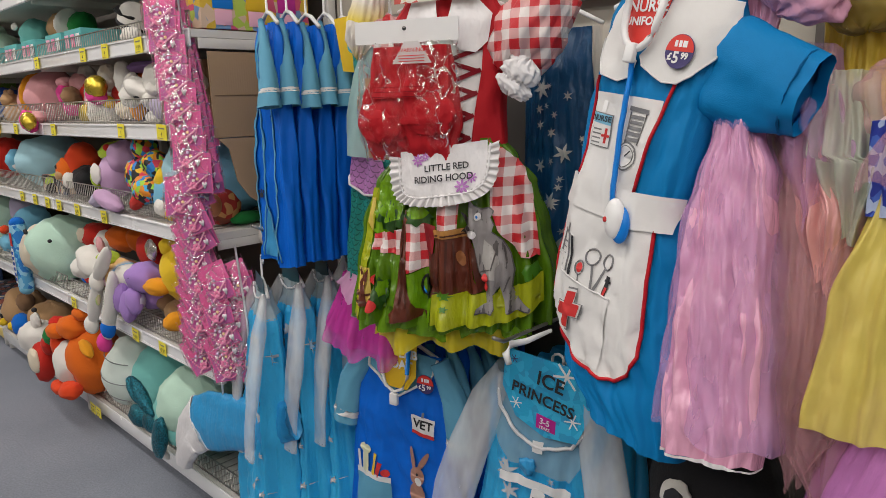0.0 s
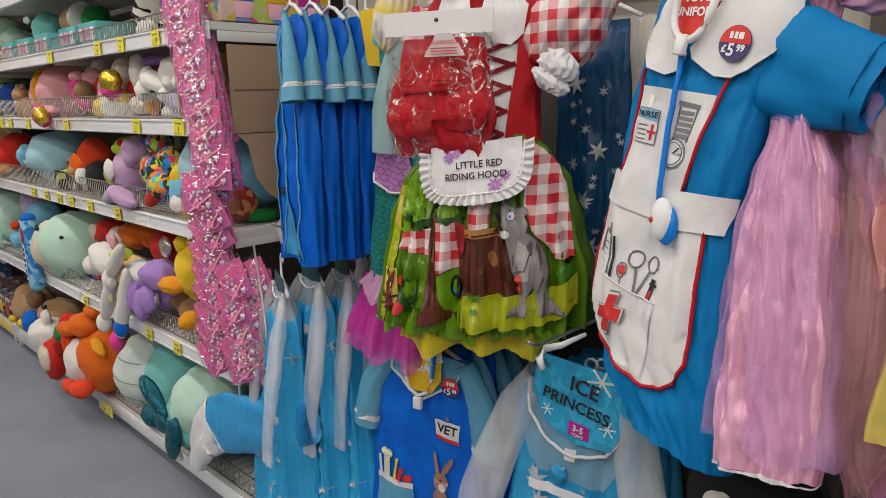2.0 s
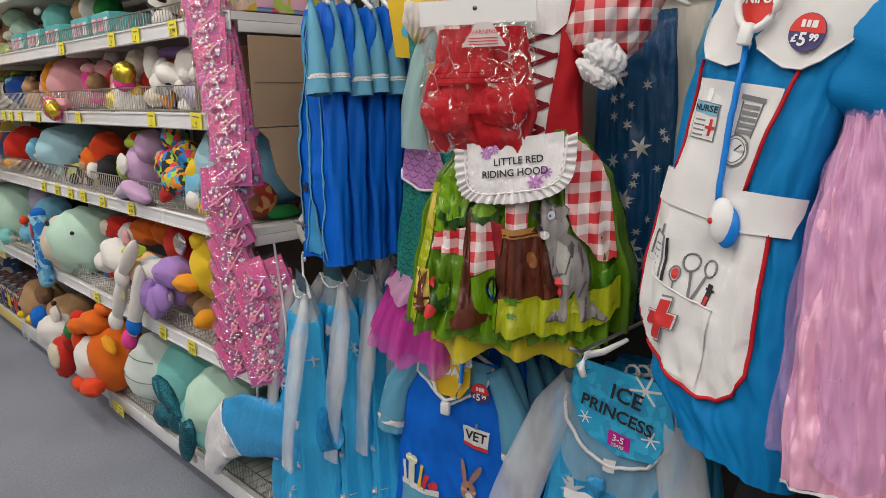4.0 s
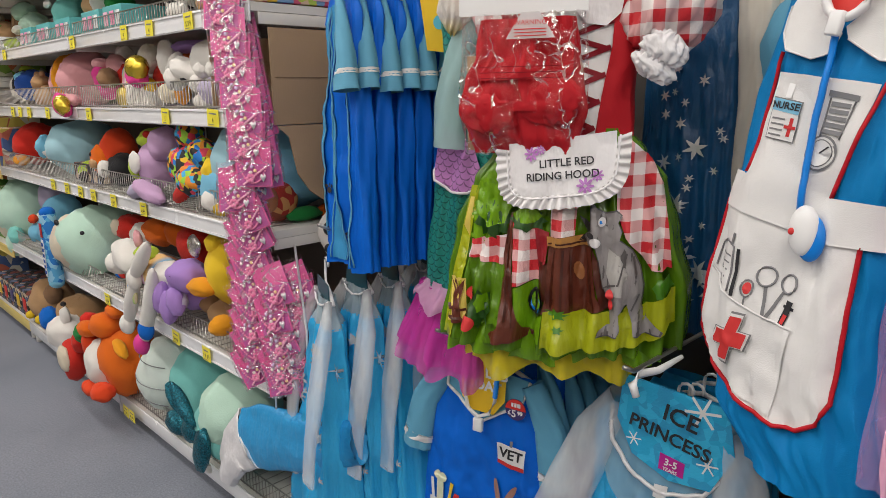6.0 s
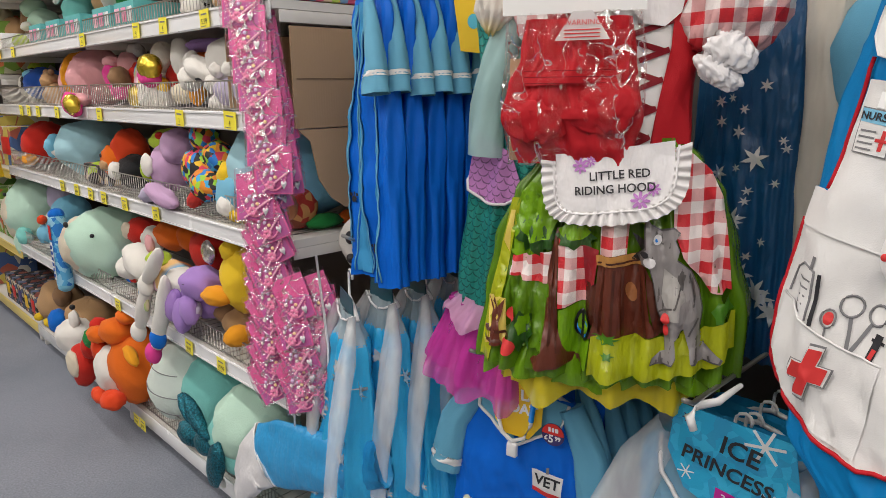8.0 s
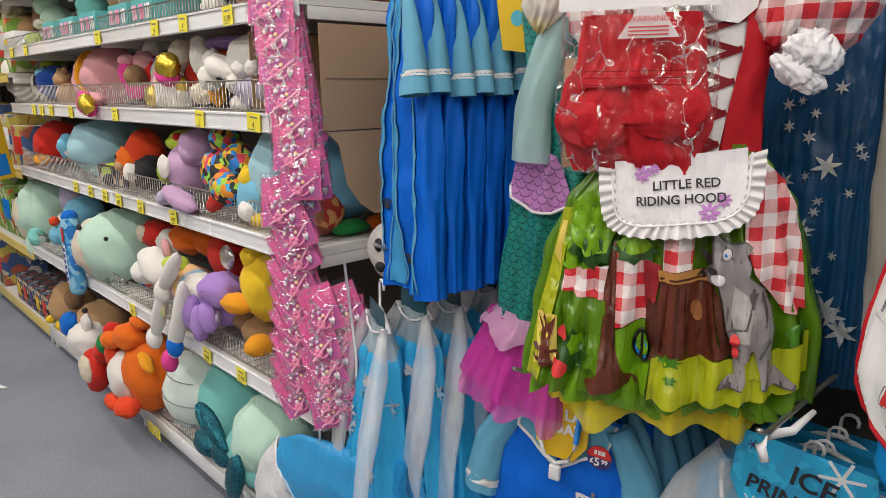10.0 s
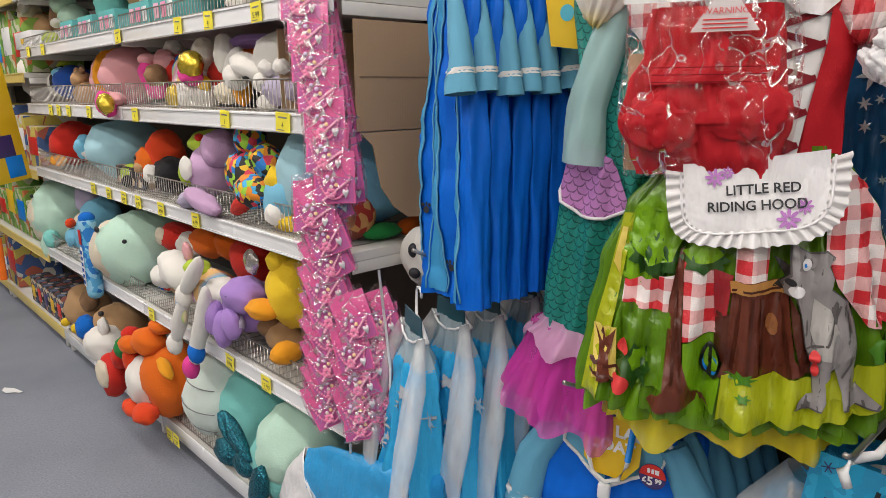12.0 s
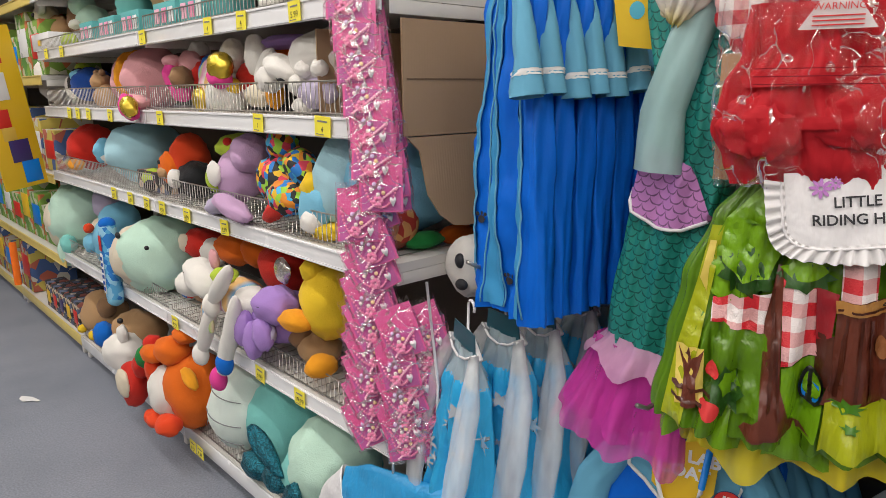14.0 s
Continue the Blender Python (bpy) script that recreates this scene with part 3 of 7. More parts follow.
# ---- costumes ----
def sticker(parent, x, y, z, r=0.023, turn=0.0):
    """The round price sticker: red over indigo, with its price in white."""
    s = part("price_sticker", flat(oval(x, z, r, r, 28), y, 0.001), STICKERBLUE, parent, "round red and indigo price sticker", smooth=False)
    top = [(x + r * 0.97 * math.cos(a), z + r * 0.97 * math.sin(a)) for a in (math.pi * k / 14 for k in range(15))]
    part("red_half", flat(top, y - 0.0008, 0.0006), CARDRED, s, smooth=False)
    for dx, w in ((-0.3, 0.2), (0.0, 0.2), (0.32, 0.3)):
        part("logo_bar", flat(rect(x + (dx - w / 2) * r, z + r * 0.25, x + (dx + w / 2) * r, z + r * 0.62), y - 0.0014, 0.0004), PLASTIC, s, smooth=False)
    for text, size, dx, dz in (("£", 0.55, -0.58, -0.36), ("5", 0.95, -0.14, -0.4), ("99", 0.5, 0.46, -0.26)):
        bm = letters(text, r * size, x + dx * r, z + dz * r, bold=0.0006)
        for v in bm.verts:
            v.co.y += y + 0.0024
        part("price", bm, PLASTIC, s, smooth=False)
    return s


def foil_flakes(g, parent, x0, x1, z0, z1, n, seed, small=0.008, large=0.022):
    """Six-armed foil snowflakes printed over a dress front."""
    rng = random.Random(seed)
    for i in range(n):
        x, z = x0 + (x1 - x0) * rng.random(), z0 + (z1 - z0) * ((i + rng.random()) / n)
        r, turn = small + (large - small) * rng.random() ** 2, rng.uniform(0, 1)
        o = []
        for k in range(24):
            a = turn + math.pi * k / 12
            reach = (1.0, 0.55, 0.34, 0.55)[k % 4]
            o.append((x + r * reach * math.cos(a), z + r * reach * math.sin(a)))
        part("flake_print", g.patch(o, 0.003, 0.012), FOIL, parent)


def nurse_costume():
    t = thing("nurse_costume", "royal blue nurse costume with white apron and toy stethoscope", "costume", hung(1.13, 0.514, 1.357, -10, 9, 8))
    g = Garment([(0.09, 0.03, 0.1, 0.03, 0.0), (0.03, 0.03, 0.115, 0.045, 0.001), (-0.11, 0.024, 0.116, 0.05, 0.003), (-0.22, 0.026, 0.112, 0.05, 0.004), (-0.33, 0.042, 0.12, 0.05, 0.006), (-0.43, 0.058, 0.126, 0.05, 0.006), (-0.53, 0.102, 0.116, 0.048, 0.005), (-0.605, 0.148, 0.09, 0.042, 0.004)], 5, 1.3, 0.009)
    part("dress", g.mesh(hem=0.006), BLUE, t)
    right = part("sleeve", sleeve([(0.09, 0.0, -0.018), (0.14, 0.0, -0.024), (0.2, 0.002, -0.032), (0.266, 0.004, -0.042)], [0.066, 0.078, 0.068, 0.054], [0.03, 0.036, 0.034, 0.03], 3), BLUE, t)
    part("cuff_seam", sleeve([(0.247, 0.0035, -0.0395), (0.249, 0.0036, -0.0398)], [0.0578, 0.0574], [0.0325, 0.0323], 3), cloth("dark_blue_seam", (0.0, 0.12, 0.33)), right)
    part("sleeve", sleeve([(-0.055, 0.01, 0.03), (-0.075, 0.02, -0.04), (-0.078, 0.028, -0.132)], [0.02, 0.024, 0.022], 0.03, 5), BLUE, t)
    left = [(-0.03, 0.09), (-0.05, 0.035), (-0.061, 0.001), (-0.06, -0.034), (-0.045, -0.055), (-0.01, -0.062), (0.012, -0.05), (0.017, -0.028), (0.0, -0.009), (-0.014, 0.017), (-0.02, 0.06)]
    right = [(0.05, 0.075), (0.145, 0.07), (0.146, 0.02), (0.135, -0.012), (0.112, -0.04), (0.09, -0.053), (0.068, -0.054), (0.026, -0.034), (0.02, -0.02), (0.035, 0.0), (0.044, 0.03)]
    for o in (left, right):
        c = part("collar", g.patch(o, 0.007), WHITECLOTH, t, "white rounded collar")
        part("edge_stitch", g.cord(o[2:-3], 0.0014, 0.0075), WHITECLOTH, c)
    bib = part("bib", g.patch([(-0.047, -0.082), (0.077, -0.08), (0.073, -0.15), (0.068, -0.226), (-0.055, -0.222)], 0.003), WHITECLOTH, t, "white apron bib")
    apron = [(-0.086, -0.262), (0.116, -0.27), (0.128, -0.345), (0.14, -0.42), (0.148, -0.465), (0.142, -0.498), (0.122, -0.518), (0.093, -0.527), (0.05, -0.522), (-0.005, -0.506), (-0.05, -0.48), (-0.068, -0.454), (-0.078, -0.4), (-0.084, -0.33)]
    ap = part("apron", g.patch(apron, 0.003), WHITECLOTH, t, "white printed apron")
    part("piping", g.cord(apron[1:] + [apron[0]], 0.0032, 0.004), REDPIPE, ap, "red piping")
    part("piping", g.cord([(0.087, -0.05), (0.08, -0.099), (0.068, -0.222)], 0.0028, 0.004), REDPIPE, bib, "red piping")
    part("piping", g.cord([(-0.051, -0.057), (-0.053, -0.127), (-0.055, -0.217)], 0.0025, 0.004), REDPIPE, bib, "red piping")
    part("belt", g.patch([(-0.087, -0.218), (0.065, -0.222), (0.14, -0.214), (0.142, -0.268), (0.083, -0.278), (-0.085, -0.266)], 0.0065), WHITECLOTH, t, "white waist band")
    pocket = [(-0.075, -0.352), (-0.069, -0.36), (-0.04, -0.376), (-0.001, -0.39), (0.04, -0.395), (0.076, -0.397), (0.085, -0.517), (0.05, -0.514), (-0.003, -0.5), (-0.048, -0.475), (-0.066, -0.45)]
    pk = part("pocket", g.patch(pocket, 0.0055), WHITECLOTH, t, "white pouch pocket")
    part("pocket_hem", g.cord(pocket[1:6], 0.0016, 0.006), WHITECLOTH, pk)

    def cross(k, m, out):
        cx, cz, a, b = 0.004, -0.44, 0.0115 * k, 0.034 * k
        o = [(-a, b), (a, b), (a, a), (b, a), (b, -a), (a, -a), (a, -b), (-a, -b), (-a, -a), (-b, -a), (-b, a), (-a, a)]
        part("cross_print", g.patch([(cx + x * 0.72 + z * 0.1, cz + z + x * 0.12) for x, z in o], out), m, t, "printed red cross")
    cross(1.16, GREYINK, 0.010)
    cross(1.07, WHITECLOTH, 0.0112)
    cross(0.95, REDINK, 0.0124)
    # printed badge and fob watch on the bib
    part("badge_print", g.patch([(-0.045, -0.113), (-0.004, -0.115), (-0.001, -0.168), (-0.042, -0.167)], 0.0045), GREYINK, t)
    part("badge_print", g.patch([(-0.0435, -0.1145), (-0.0055, -0.1165), (-0.0025, -0.1665), (-0.0405, -0.1655)], 0.0052), WHITECLOTH, t)
    part("badge_print", g.patch([(-0.0435, -0.1145), (-0.0055, -0.1165), (-0.0045, -0.132), (-0.0425, -0.13)], 0.0058), paint("pale_blue_ink", (0.2, 0.5, 0.7), 0.6), t)
    part("badge_print", g.patch([(-0.029, -0.094), (-0.021, -0.0945), (-0.02, -0.113), (-0.028, -0.1125)], 0.0045), PLASTIC, t, "pale clip strap print")
    part("badge_print", letters("NURSE", 0.0125, -0.024, -0.1232, surface=g, out=0.0066, bold=0.0003), INK, t, smooth=False)
    for z in (-0.139, -0.146, -0.153, -0.16):
        part("badge_print", g.patch(rect(-0.038, z, -0.019, z - 0.0022), 0.006), GREYINK, t)
    part("badge_print", g.patch(rect(-0.0125, -0.161, -0.0085, -0.137), 0.006), REDINK, t)
    part("badge_print", g.patch(rect(-0.0175, -0.151, -0.0035, -0.147), 0.0064), REDINK, t)
    part("watch_strap_print", g.patch([(0.024, -0.095), (0.062, -0.097), (0.062, -0.104), (0.024, -0.102)], 0.0045), GREYINK, t)
    for k in range(5):
        part("watch_strap_print", g.patch(rect(0.031, -0.108 - 0.0085 * k, 0.055, -0.1135 - 0.0085 * k), 0.0045), GREYINK, t)
    part("watch_strap_print", g.cord([(0.028, -0.104), (0.031, -0.152)], 0.001, 0.0045), GREYINK, t)
    part("watch_strap_print", g.cord([(0.059, -0.104), (0.055, -0.152)], 0.001, 0.0045), GREYINK, t)
    for r, m, out in ((1.0, GREYINK, 0.0045), (0.88, WHITECLOTH, 0.0052), (0.76, GREYINK, 0.0058), (0.7, WHITECLOTH, 0.0064)):
        part("watch_print", g.patch(oval(0.038, -0.172, 0.02 * r, 0.023 * r, 20), out), m, t)
    part("watch_print", g.patch(bar(0.038, -0.172, 0.047, -0.162, 0.002), 0.007), INK, t)
    # printed tools above the pocket
    for k, (x, z, r) in enumerate(((0.024, -0.342, 0.0115), (0.053, -0.342, 0.011))):
        part("scissors_print", g.cord(oval(x, z, r, r * 1.15, 16) + [(x + r, z)], 0.0016, 0.004), GREYINK, t)
        part("scissors_print", g.patch(bar(x + (0.004 if k == 0 else -0.004), z - 0.012, 0.036 + 0.004 * k, -0.394, 0.0042), 0.0045), GREYINK, t)
    part("clipboard_print", g.cord([(-0.064, -0.356), (-0.062, -0.322), (-0.05, -0.313), (-0.028, -0.318), (-0.02, -0.38)], 0.0014, 0.004), GREYINK, t)
    part("clipboard_print", g.patch(bar(-0.034, -0.3, -0.034, -0.318, 0.006), 0.0042), GREYINK, t)
    for k in range(5):
        part("clipboard_print", g.patch(bar(-0.052, -0.33 - 0.01 * k, -0.03, -0.332 - 0.01 * k, 0.0022), 0.0045), GREYINK, t)
    part("pen_print", g.patch(bar(-0.019, -0.318, -0.012, -0.384, 0.005), 0.0052), INK, t)
    part("lollipop_print", g.patch(oval(0.005, -0.366, 0.006, 0.0085, 14), 0.0045), REDINK, t)
    part("lollipop_print", g.cord(oval(0.005, -0.366, 0.0085, 0.012, 14) + [(0.0135, -0.366)], 0.0012, 0.0045), GREYINK, t)
    part("lollipop_print", g.patch(bar(0.005, -0.377, 0.006, -0.39, 0.0025), 0.0045), GREYINK, t)
    part("syringe_print", g.patch(bar(0.063, -0.362, 0.061, -0.395, 0.009), 0.0045), INK, t)
    part("syringe_print", g.patch(bar(0.055, -0.371, 0.071, -0.371, 0.004), 0.0048), INK, t)
    part("syringe_print", g.patch(bar(0.0625, -0.381, 0.0612, -0.394, 0.005), 0.0052), REDINK, t)
    # headcard in the neck, toy stethoscope
    card = part("header_card", flat([(-0.016, -0.008), (0.03, -0.005), (0.06, 0.1), (-0.03, 0.1)], -0.05), CARDRED, t, "red header card", smooth=False)
    for text, z in (("NURSE", 0.052), ("UNIFORM", 0.03)):
        bm = letters(text, 0.024 if z > 0.05 else 0.017, 0.012, z, turn=0.06, bold=0.0006)
        for v in bm.verts:
            v.co.y -= 0.048
        part("lettering", bm, PLASTIC, card, smooth=False)
    st = part("stethoscope", g.cord([(0.012, -0.03), (0.017, -0.08), (0.021, -0.129), (0.03, -0.19), (0.04, -0.245)], 0.0044, 0.012), HOSE, t, "blue and white toy stethoscope")
    ring = [(0.014 + 0.03 * math.cos(a), 0.03 + 0.042 * math.sin(a)) for a in (math.pi + math.pi * k / 10 for k in range(11))]
    part("yoke", tube(bmesh.new(), [(x, -0.064, z) for x, z in [(-0.02, 0.09)] + ring + [(0.052, 0.09)]], 0.0058, 8), PLASTIC, st)
    part("joint", boxes(((0.003, -0.074, -0.034), (0.021, -0.062, -0.004)), bevel=0.003), PLASTIC, st)
    for x, z in ((-0.02, 0.072), (0.05, 0.077)):
        part("ear_tube", tube(bmesh.new(), [(x, -0.066, z), (x + (x - 0.014) * 0.15, -0.068, z + 0.03)], 0.0062, 8), HOSE, st)
    f = g.front(0.055, -0.27, 0.02)
    part("chest_piece", ell(bmesh.new(), (f.x, f.y, -0.268), (0.019, 0.012, 0.032), (0, -14, 0), lump=0.02), PLASTIC, st)
    part("rim", ell(bmesh.new(), (f.x + 0.009, f.y + 0.004, -0.275), (0.018, 0.01, 0.03), (0, -14, 0), lump=0.0), HOSE, st)
    part("button", ell(bmesh.new(), (f.x - 0.01, f.y - 0.0105, -0.272), (0.0042, 0.002, 0.0045), lump=0), REDINK, st)
    p = g.front(0.086, -0.008, 0.012)
    sticker(t, 0.086, p.y, -0.008, 0.0245)
    hanger(t, 0.1, 0.09)
    arm(0.504, 1.5, 1.0)


def princess_costumes():
    t = thing("princess_costume", "pink satin princess dress with a lilac organza overskirt", "costume", hung(1.135, 0.39, 1.36, 0, 0, 14))
    g = Garment([(0.1, 0.02, 0.04, 0.008, 0.001), (-0.08, 0.024, 0.026, 0.01, 0.002), (-0.13, 0.026, 0.026, 0.03, 0.004), (-0.2, 0.032, 0.04, 0.042, 0.008), (-0.29, 0.038, 0.048, 0.05, 0.01), (-0.44, 0.052, 0.06, 0.058, 0.013), (-0.6, 0.066, 0.062, 0.062, 0.016)], 4, 0.4, 0.014)
    part("skirt", g.mesh(hem=0.008, cols=200, rows=90), PINKSATIN, t)
    part("hem_stitch", g.mesh(top=-0.597, bottom=-0.602, hem=0.004, cols=200, rows=3, out=0.003), WHITESATIN, t, "pale rolled hem")
    for seed, wide, low, lab in ((2.2, 0.004, -0.57, "sheer lilac overskirt"),):
        o = Garment([(-0.1, 0.026, 0.022, 0.018, 0.003), (-0.14, 0.028, 0.032, 0.04, 0.006), (-0.21, 0.033, 0.052 + wide, 0.056, 0.008), (-0.35, 0.045, 0.068 + wide, 0.07, 0.009), (-0.46, 0.052, 0.078 + wide, 0.076, 0.01), (low, 0.064, 0.082 + wide, 0.08, 0.012)], 4, seed, 0.012)
        part("overskirt", o.mesh(hem=0.012, cols=180, rows=60), LILACSHEER, t, lab)
    part("bodice_ruffle", puff((0.08, -0.02, 0.06), (0.075, 0.04, 0.04), (0, 35, 0), 4), PINKSATIN, t, "gathered pink satin ruffle")
    hanger(t, 0.06, 0.12)
    t = thing("fairy_costume", "peach organza fairy dress with pointed petal hem", "costume", hung(1.2, 0.33, 1.36, 0, 0, 12))
    for k, (cx, hw, z0, bot, m, s, d) in enumerate(((0.04, 0.055, -0.1, -0.52, PEACHSHEER, 1, 0.05), (0.075, 0.06, -0.12, -0.6, PEACHSHEER, 3, 0.06), (0.11, 0.05, -0.28, -0.63, PEACHSHEER, 7, 0.05), (0.05, 0.05, -0.08, -0.24, LILACSHEER, 6, 0.075), (0.075, 0.035, -0.14, -0.33, PEACHSATIN, 8, 0.062), (0.1, 0.045, -0.12, -0.26, MINTSHEER, 5, 0.075))):
        g = Garment([(z0 + 0.06, cx - 0.02, 0.035, 0.04, 0.004), (z0 - 0.06, cx - 0.005, hw, d, 0.009), (bot + 0.07, cx + 0.015, hw * 1.05, d + 0.01, 0.012), (bot - 0.03, cx + 0.02, 0.012, d - 0.01, 0.004)], 6, s)
        part("petal", g.mesh(hem=0.02), m, t)
    part("puff", puff((0.17, -0.03, -0.12), (0.085, 0.04, 0.06), (0, 38, 0), 8), PEACHSHEER, t, "sheer peach cap sleeve")
    hanger(t, 0.08, 0.08)
    t = thing("yellow_princess_costume", "bright yellow satin princess dress with tulle", "costume", hung(1.26, 0.25, 1.36, 0, 0, 4))
    g = Garment([(0.06, 0.0, 0.05, 0.03, 0.004), (-0.1, 0.0, 0.045, 0.03, 0.006), (-0.4, 0.0, 0.06, 0.04, 0.014), (-0.5, 0.0, 0.062, 0.04, 0.016)], 6, 4.0)
    part("skirt", g.mesh(hem=0.01), YELLOWSATIN, t)
    part("sleeve", puff((0.02, -0.04, 0.06), (0.1, 0.06, 0.06), (0, 10, 0), 3), sheer("olive_tulle", (0.4, 0.32, 0.1), 0.6), t, "dull yellow tulle sleeve")
    hanger(t, 0.08, 0.08)
    t = thing("yellow_gown_in_bag", "yellow satin gown with a blue bodice in a clear bag", "costume", hung(1.12, 0.135, 1.3, 0, 0, 8))
    g = Garment([(-0.15, 0.0, 0.045, 0.04, 0.004), (-0.3, -0.005, 0.078, 0.055, 0.009), (-0.46, -0.005, 0.088, 0.06, 0.012)], 5, 6.0)
    part("skirt", g.mesh(hem=0.01), YELLOWSHEER, t)
    b = Garment([(-0.06, 0.0, 0.06, 0.045, 0.002), (-0.18, 0.0, 0.052, 0.045, 0.002)], 4, 1.0)
    part("bodice", b.mesh(rows=14), blotch("blue_scroll_print", [(0.01, 0.03, 0.3), (0.05, 0.12, 0.5), (0.4, 0.5, 0.7), (0.01, 0.03, 0.3)], 70), t, "blue bodice with pale scrolls")
    hanger(t, 0.06, -0.03)
    t = thing("orchid_costume", "orchid pink satin dress with a sheer cape", "costume", hung(1.08, 0.02, 1.3))
    g = Garment([(0.0, 0.0, 0.06, 0.04, 0.004), (-0.2, 0.0, 0.08, 0.05, 0.009), (-0.62, -0.05, 0.16, 0.09, 0.014)], 7, 3.0)
    part("skirt", g.mesh(hem=0.01), MAGENTASATIN, t)
    c = Garment([(0.08, -0.02, 0.05, 0.04, 0.004), (-0.14, -0.07, 0.11, 0.06, 0.01)], 6, 2.0)
    part("cape", c.mesh(hem=0.02), PEACHSHEER, t, "sheer pink cape")
    hanger(t, 0.06, 0.04)
    for y in (0.39, 0.26, 0.02):
        arm(y, 1.5, 1.02)


def riding_hood_costume():
    t = thing("riding_hood_costume", "red riding hood dress with gingham sleeves and picture-print skirt", "costume", hung(1.112, 0.936, 1.42, 28))
    body = Garment([(0.06, 0.0, 0.09, 0.025, 0.0), (0.0, 0.0, 0.122, 0.04, 0.001), (-0.08, 0.0, 0.109, 0.045, 0.002), (-0.16, 0.0, 0.1, 0.048, 0.003), (-0.25, 0.0, 0.108, 0.05, 0.004)], 5, 2.0, 0.008)
    part("bodice", body.mesh(rows=30), REDCLOTH, t, "red bodice")
    part("front_panel", body.patch([(-0.08, 0.01), (0.085, 0.01), (0.078, -0.05), (0.062, -0.13), (0.053, -0.18), (0.045, -0.24), (-0.045, -0.24), (-0.06, -0.13)], 0.003), WHITECLOTH, t, "white laced front panel")
    for k in range(5):
        z = -0.04 - 0.042 * k
        w = 0.075 - 0.007 * k
        for sx in (1, -1):
            part("lace", body.patch(bar(sx * w, z, -sx * w * 0.8, z - 0.044, 0.0085), 0.005 + 0.0012 * (sx > 0), 0.012), DARKLACE, t, "dark red ribbon lacing")
    part("placket", body.patch([(0.074, 0.02), (0.122, 0.0), (0.108, -0.08), (0.1, -0.16), (0.104, -0.22), (0.05, -0.22), (0.056, -0.16), (0.07, -0.08)], 0.0075), REDCLOTH, t, "red velour edge of the bodice")
    part("collar", body.patch([(0.012, 0.05), (0.06, 0.05), (0.09, 0.02), (0.082, -0.03), (0.06, -0.05), (0.03, -0.045), (0.0, -0.01)], 0.011), WHITESATIN, t, "white collar")
    part("collar", body.patch([(-0.02, 0.05), (-0.07, 0.05), (-0.085, -0.01), (-0.07, -0.045), (-0.04, -0.05), (-0.01, -0.02)], 0.011), WHITESATIN, t, "white collar")
    for sx in (1, -1):
        s = part("puff_sleeve", puff((0.17, -0.035, -0.005) if sx > 0 else (-0.12, 0.045, -0.04), (0.066, 0.055, 0.095) if sx > 0 else (0.05, 0.03, 0.08), (0, sx * 30, 0), 5 + sx, 16, 0.16), GINGHAM, t, "red gingham puff sleeve")
        for k in range(2 if sx > 0 else 1):
            part("ruffle", puff(((0.15, -0.075, -0.09), (0.135, -0.07, -0.115))[k] if sx > 0 else (-0.11, 0.045, -0.11), ((0.036, 0.016, 0.024), (0.036, 0.016, 0.018))[k] if sx > 0 else (0.035, 0.025, 0.03), (0, sx * 35, 0), 9 + sx + 3 * k, 13, 0.2), WHITESATIN, s, "white satin ruffle")
    skirt = Garment([(-0.21, 0.0, 0.098, 0.052, 0.004), (-0.25, 0.0, 0.125, 0.058, 0.008), (-0.3, 0.0, 0.152, 0.068, 0.017), (-0.39, -0.002, 0.174, 0.08, 0.026), (-0.48, -0.004, 0.192, 0.092, 0.034), (-0.585, -0.012, 0.2, 0.105, 0.042)], 10, 1.1, 0.007, 0.6)
    sk = part("skirt", skirt.mesh(hem=0.01, cols=220, rows=80), MEADOW, t, "satin skirt printed with a forest picture")
    tan, tanknot, hoodred, pale = satin("tan_print", (0.5, 0.24, 0.06)), satin("tan_knot_print", (0.34, 0.13, 0.045)), satin("dark_hood_print", (0.3, 0.012, 0.02)), satin("pale_grey_print", (0.42, 0.4, 0.38))
    bark, outline, glow_yellow, deep = satin("reddish_bark_print", (0.12, 0.026, 0.013)), satin("fur_shade_print", (0.1, 0.09, 0.09)), satin("sunny_yellow_print", (0.75, 0.58, 0.12)), satin("deep_grass_print", (0.06, 0.2, 0.01))
    count = 0

    def picture(name, o, m, level):
        """A piece of the printed picture; each lies a hair above the one before it."""
        nonlocal count
        count += 1
        part(name, skirt.patch(o, 0.003 + 0.0016 * level + 0.00004 * count, 0.0075), m, sk)

    def jag(cx, cz, rx, rz, n, seed, depth=0.28):
        """An uneven leafy outline."""
        return [(cx + rx * k * math.cos(a), cz + rz * k * math.sin(a)) for a, k in ((2 * math.pi * i / n, 1 - depth * (i % 2) + 0.12 * noise.noise(Vector((i * 0.9, seed, 0)))) for i in range(n))]
    picture("meadow_print", [(-0.1, -0.245), (-0.148, -0.299), (-0.172, -0.36), (-0.16, -0.4), (-0.12, -0.41), (-0.09, -0.35), (-0.085, -0.25)], LIME, 0)
    picture("side_print", [(-0.15, -0.31), (-0.165, -0.31), (-0.182, -0.4), (-0.2, -0.48), (-0.215, -0.58), (-0.19, -0.58), (-0.168, -0.44)], YELLOWGREEN, 0)
    picture("sun_print", [(-0.158, -0.33), (-0.166, -0.33), (-0.176, -0.38), (-0.166, -0.4)], glow_yellow, 1)
    picture("sun_print", [(-0.2, -0.475), (-0.165, -0.47), (-0.162, -0.545), (-0.198, -0.55)], glow_yellow, 1)
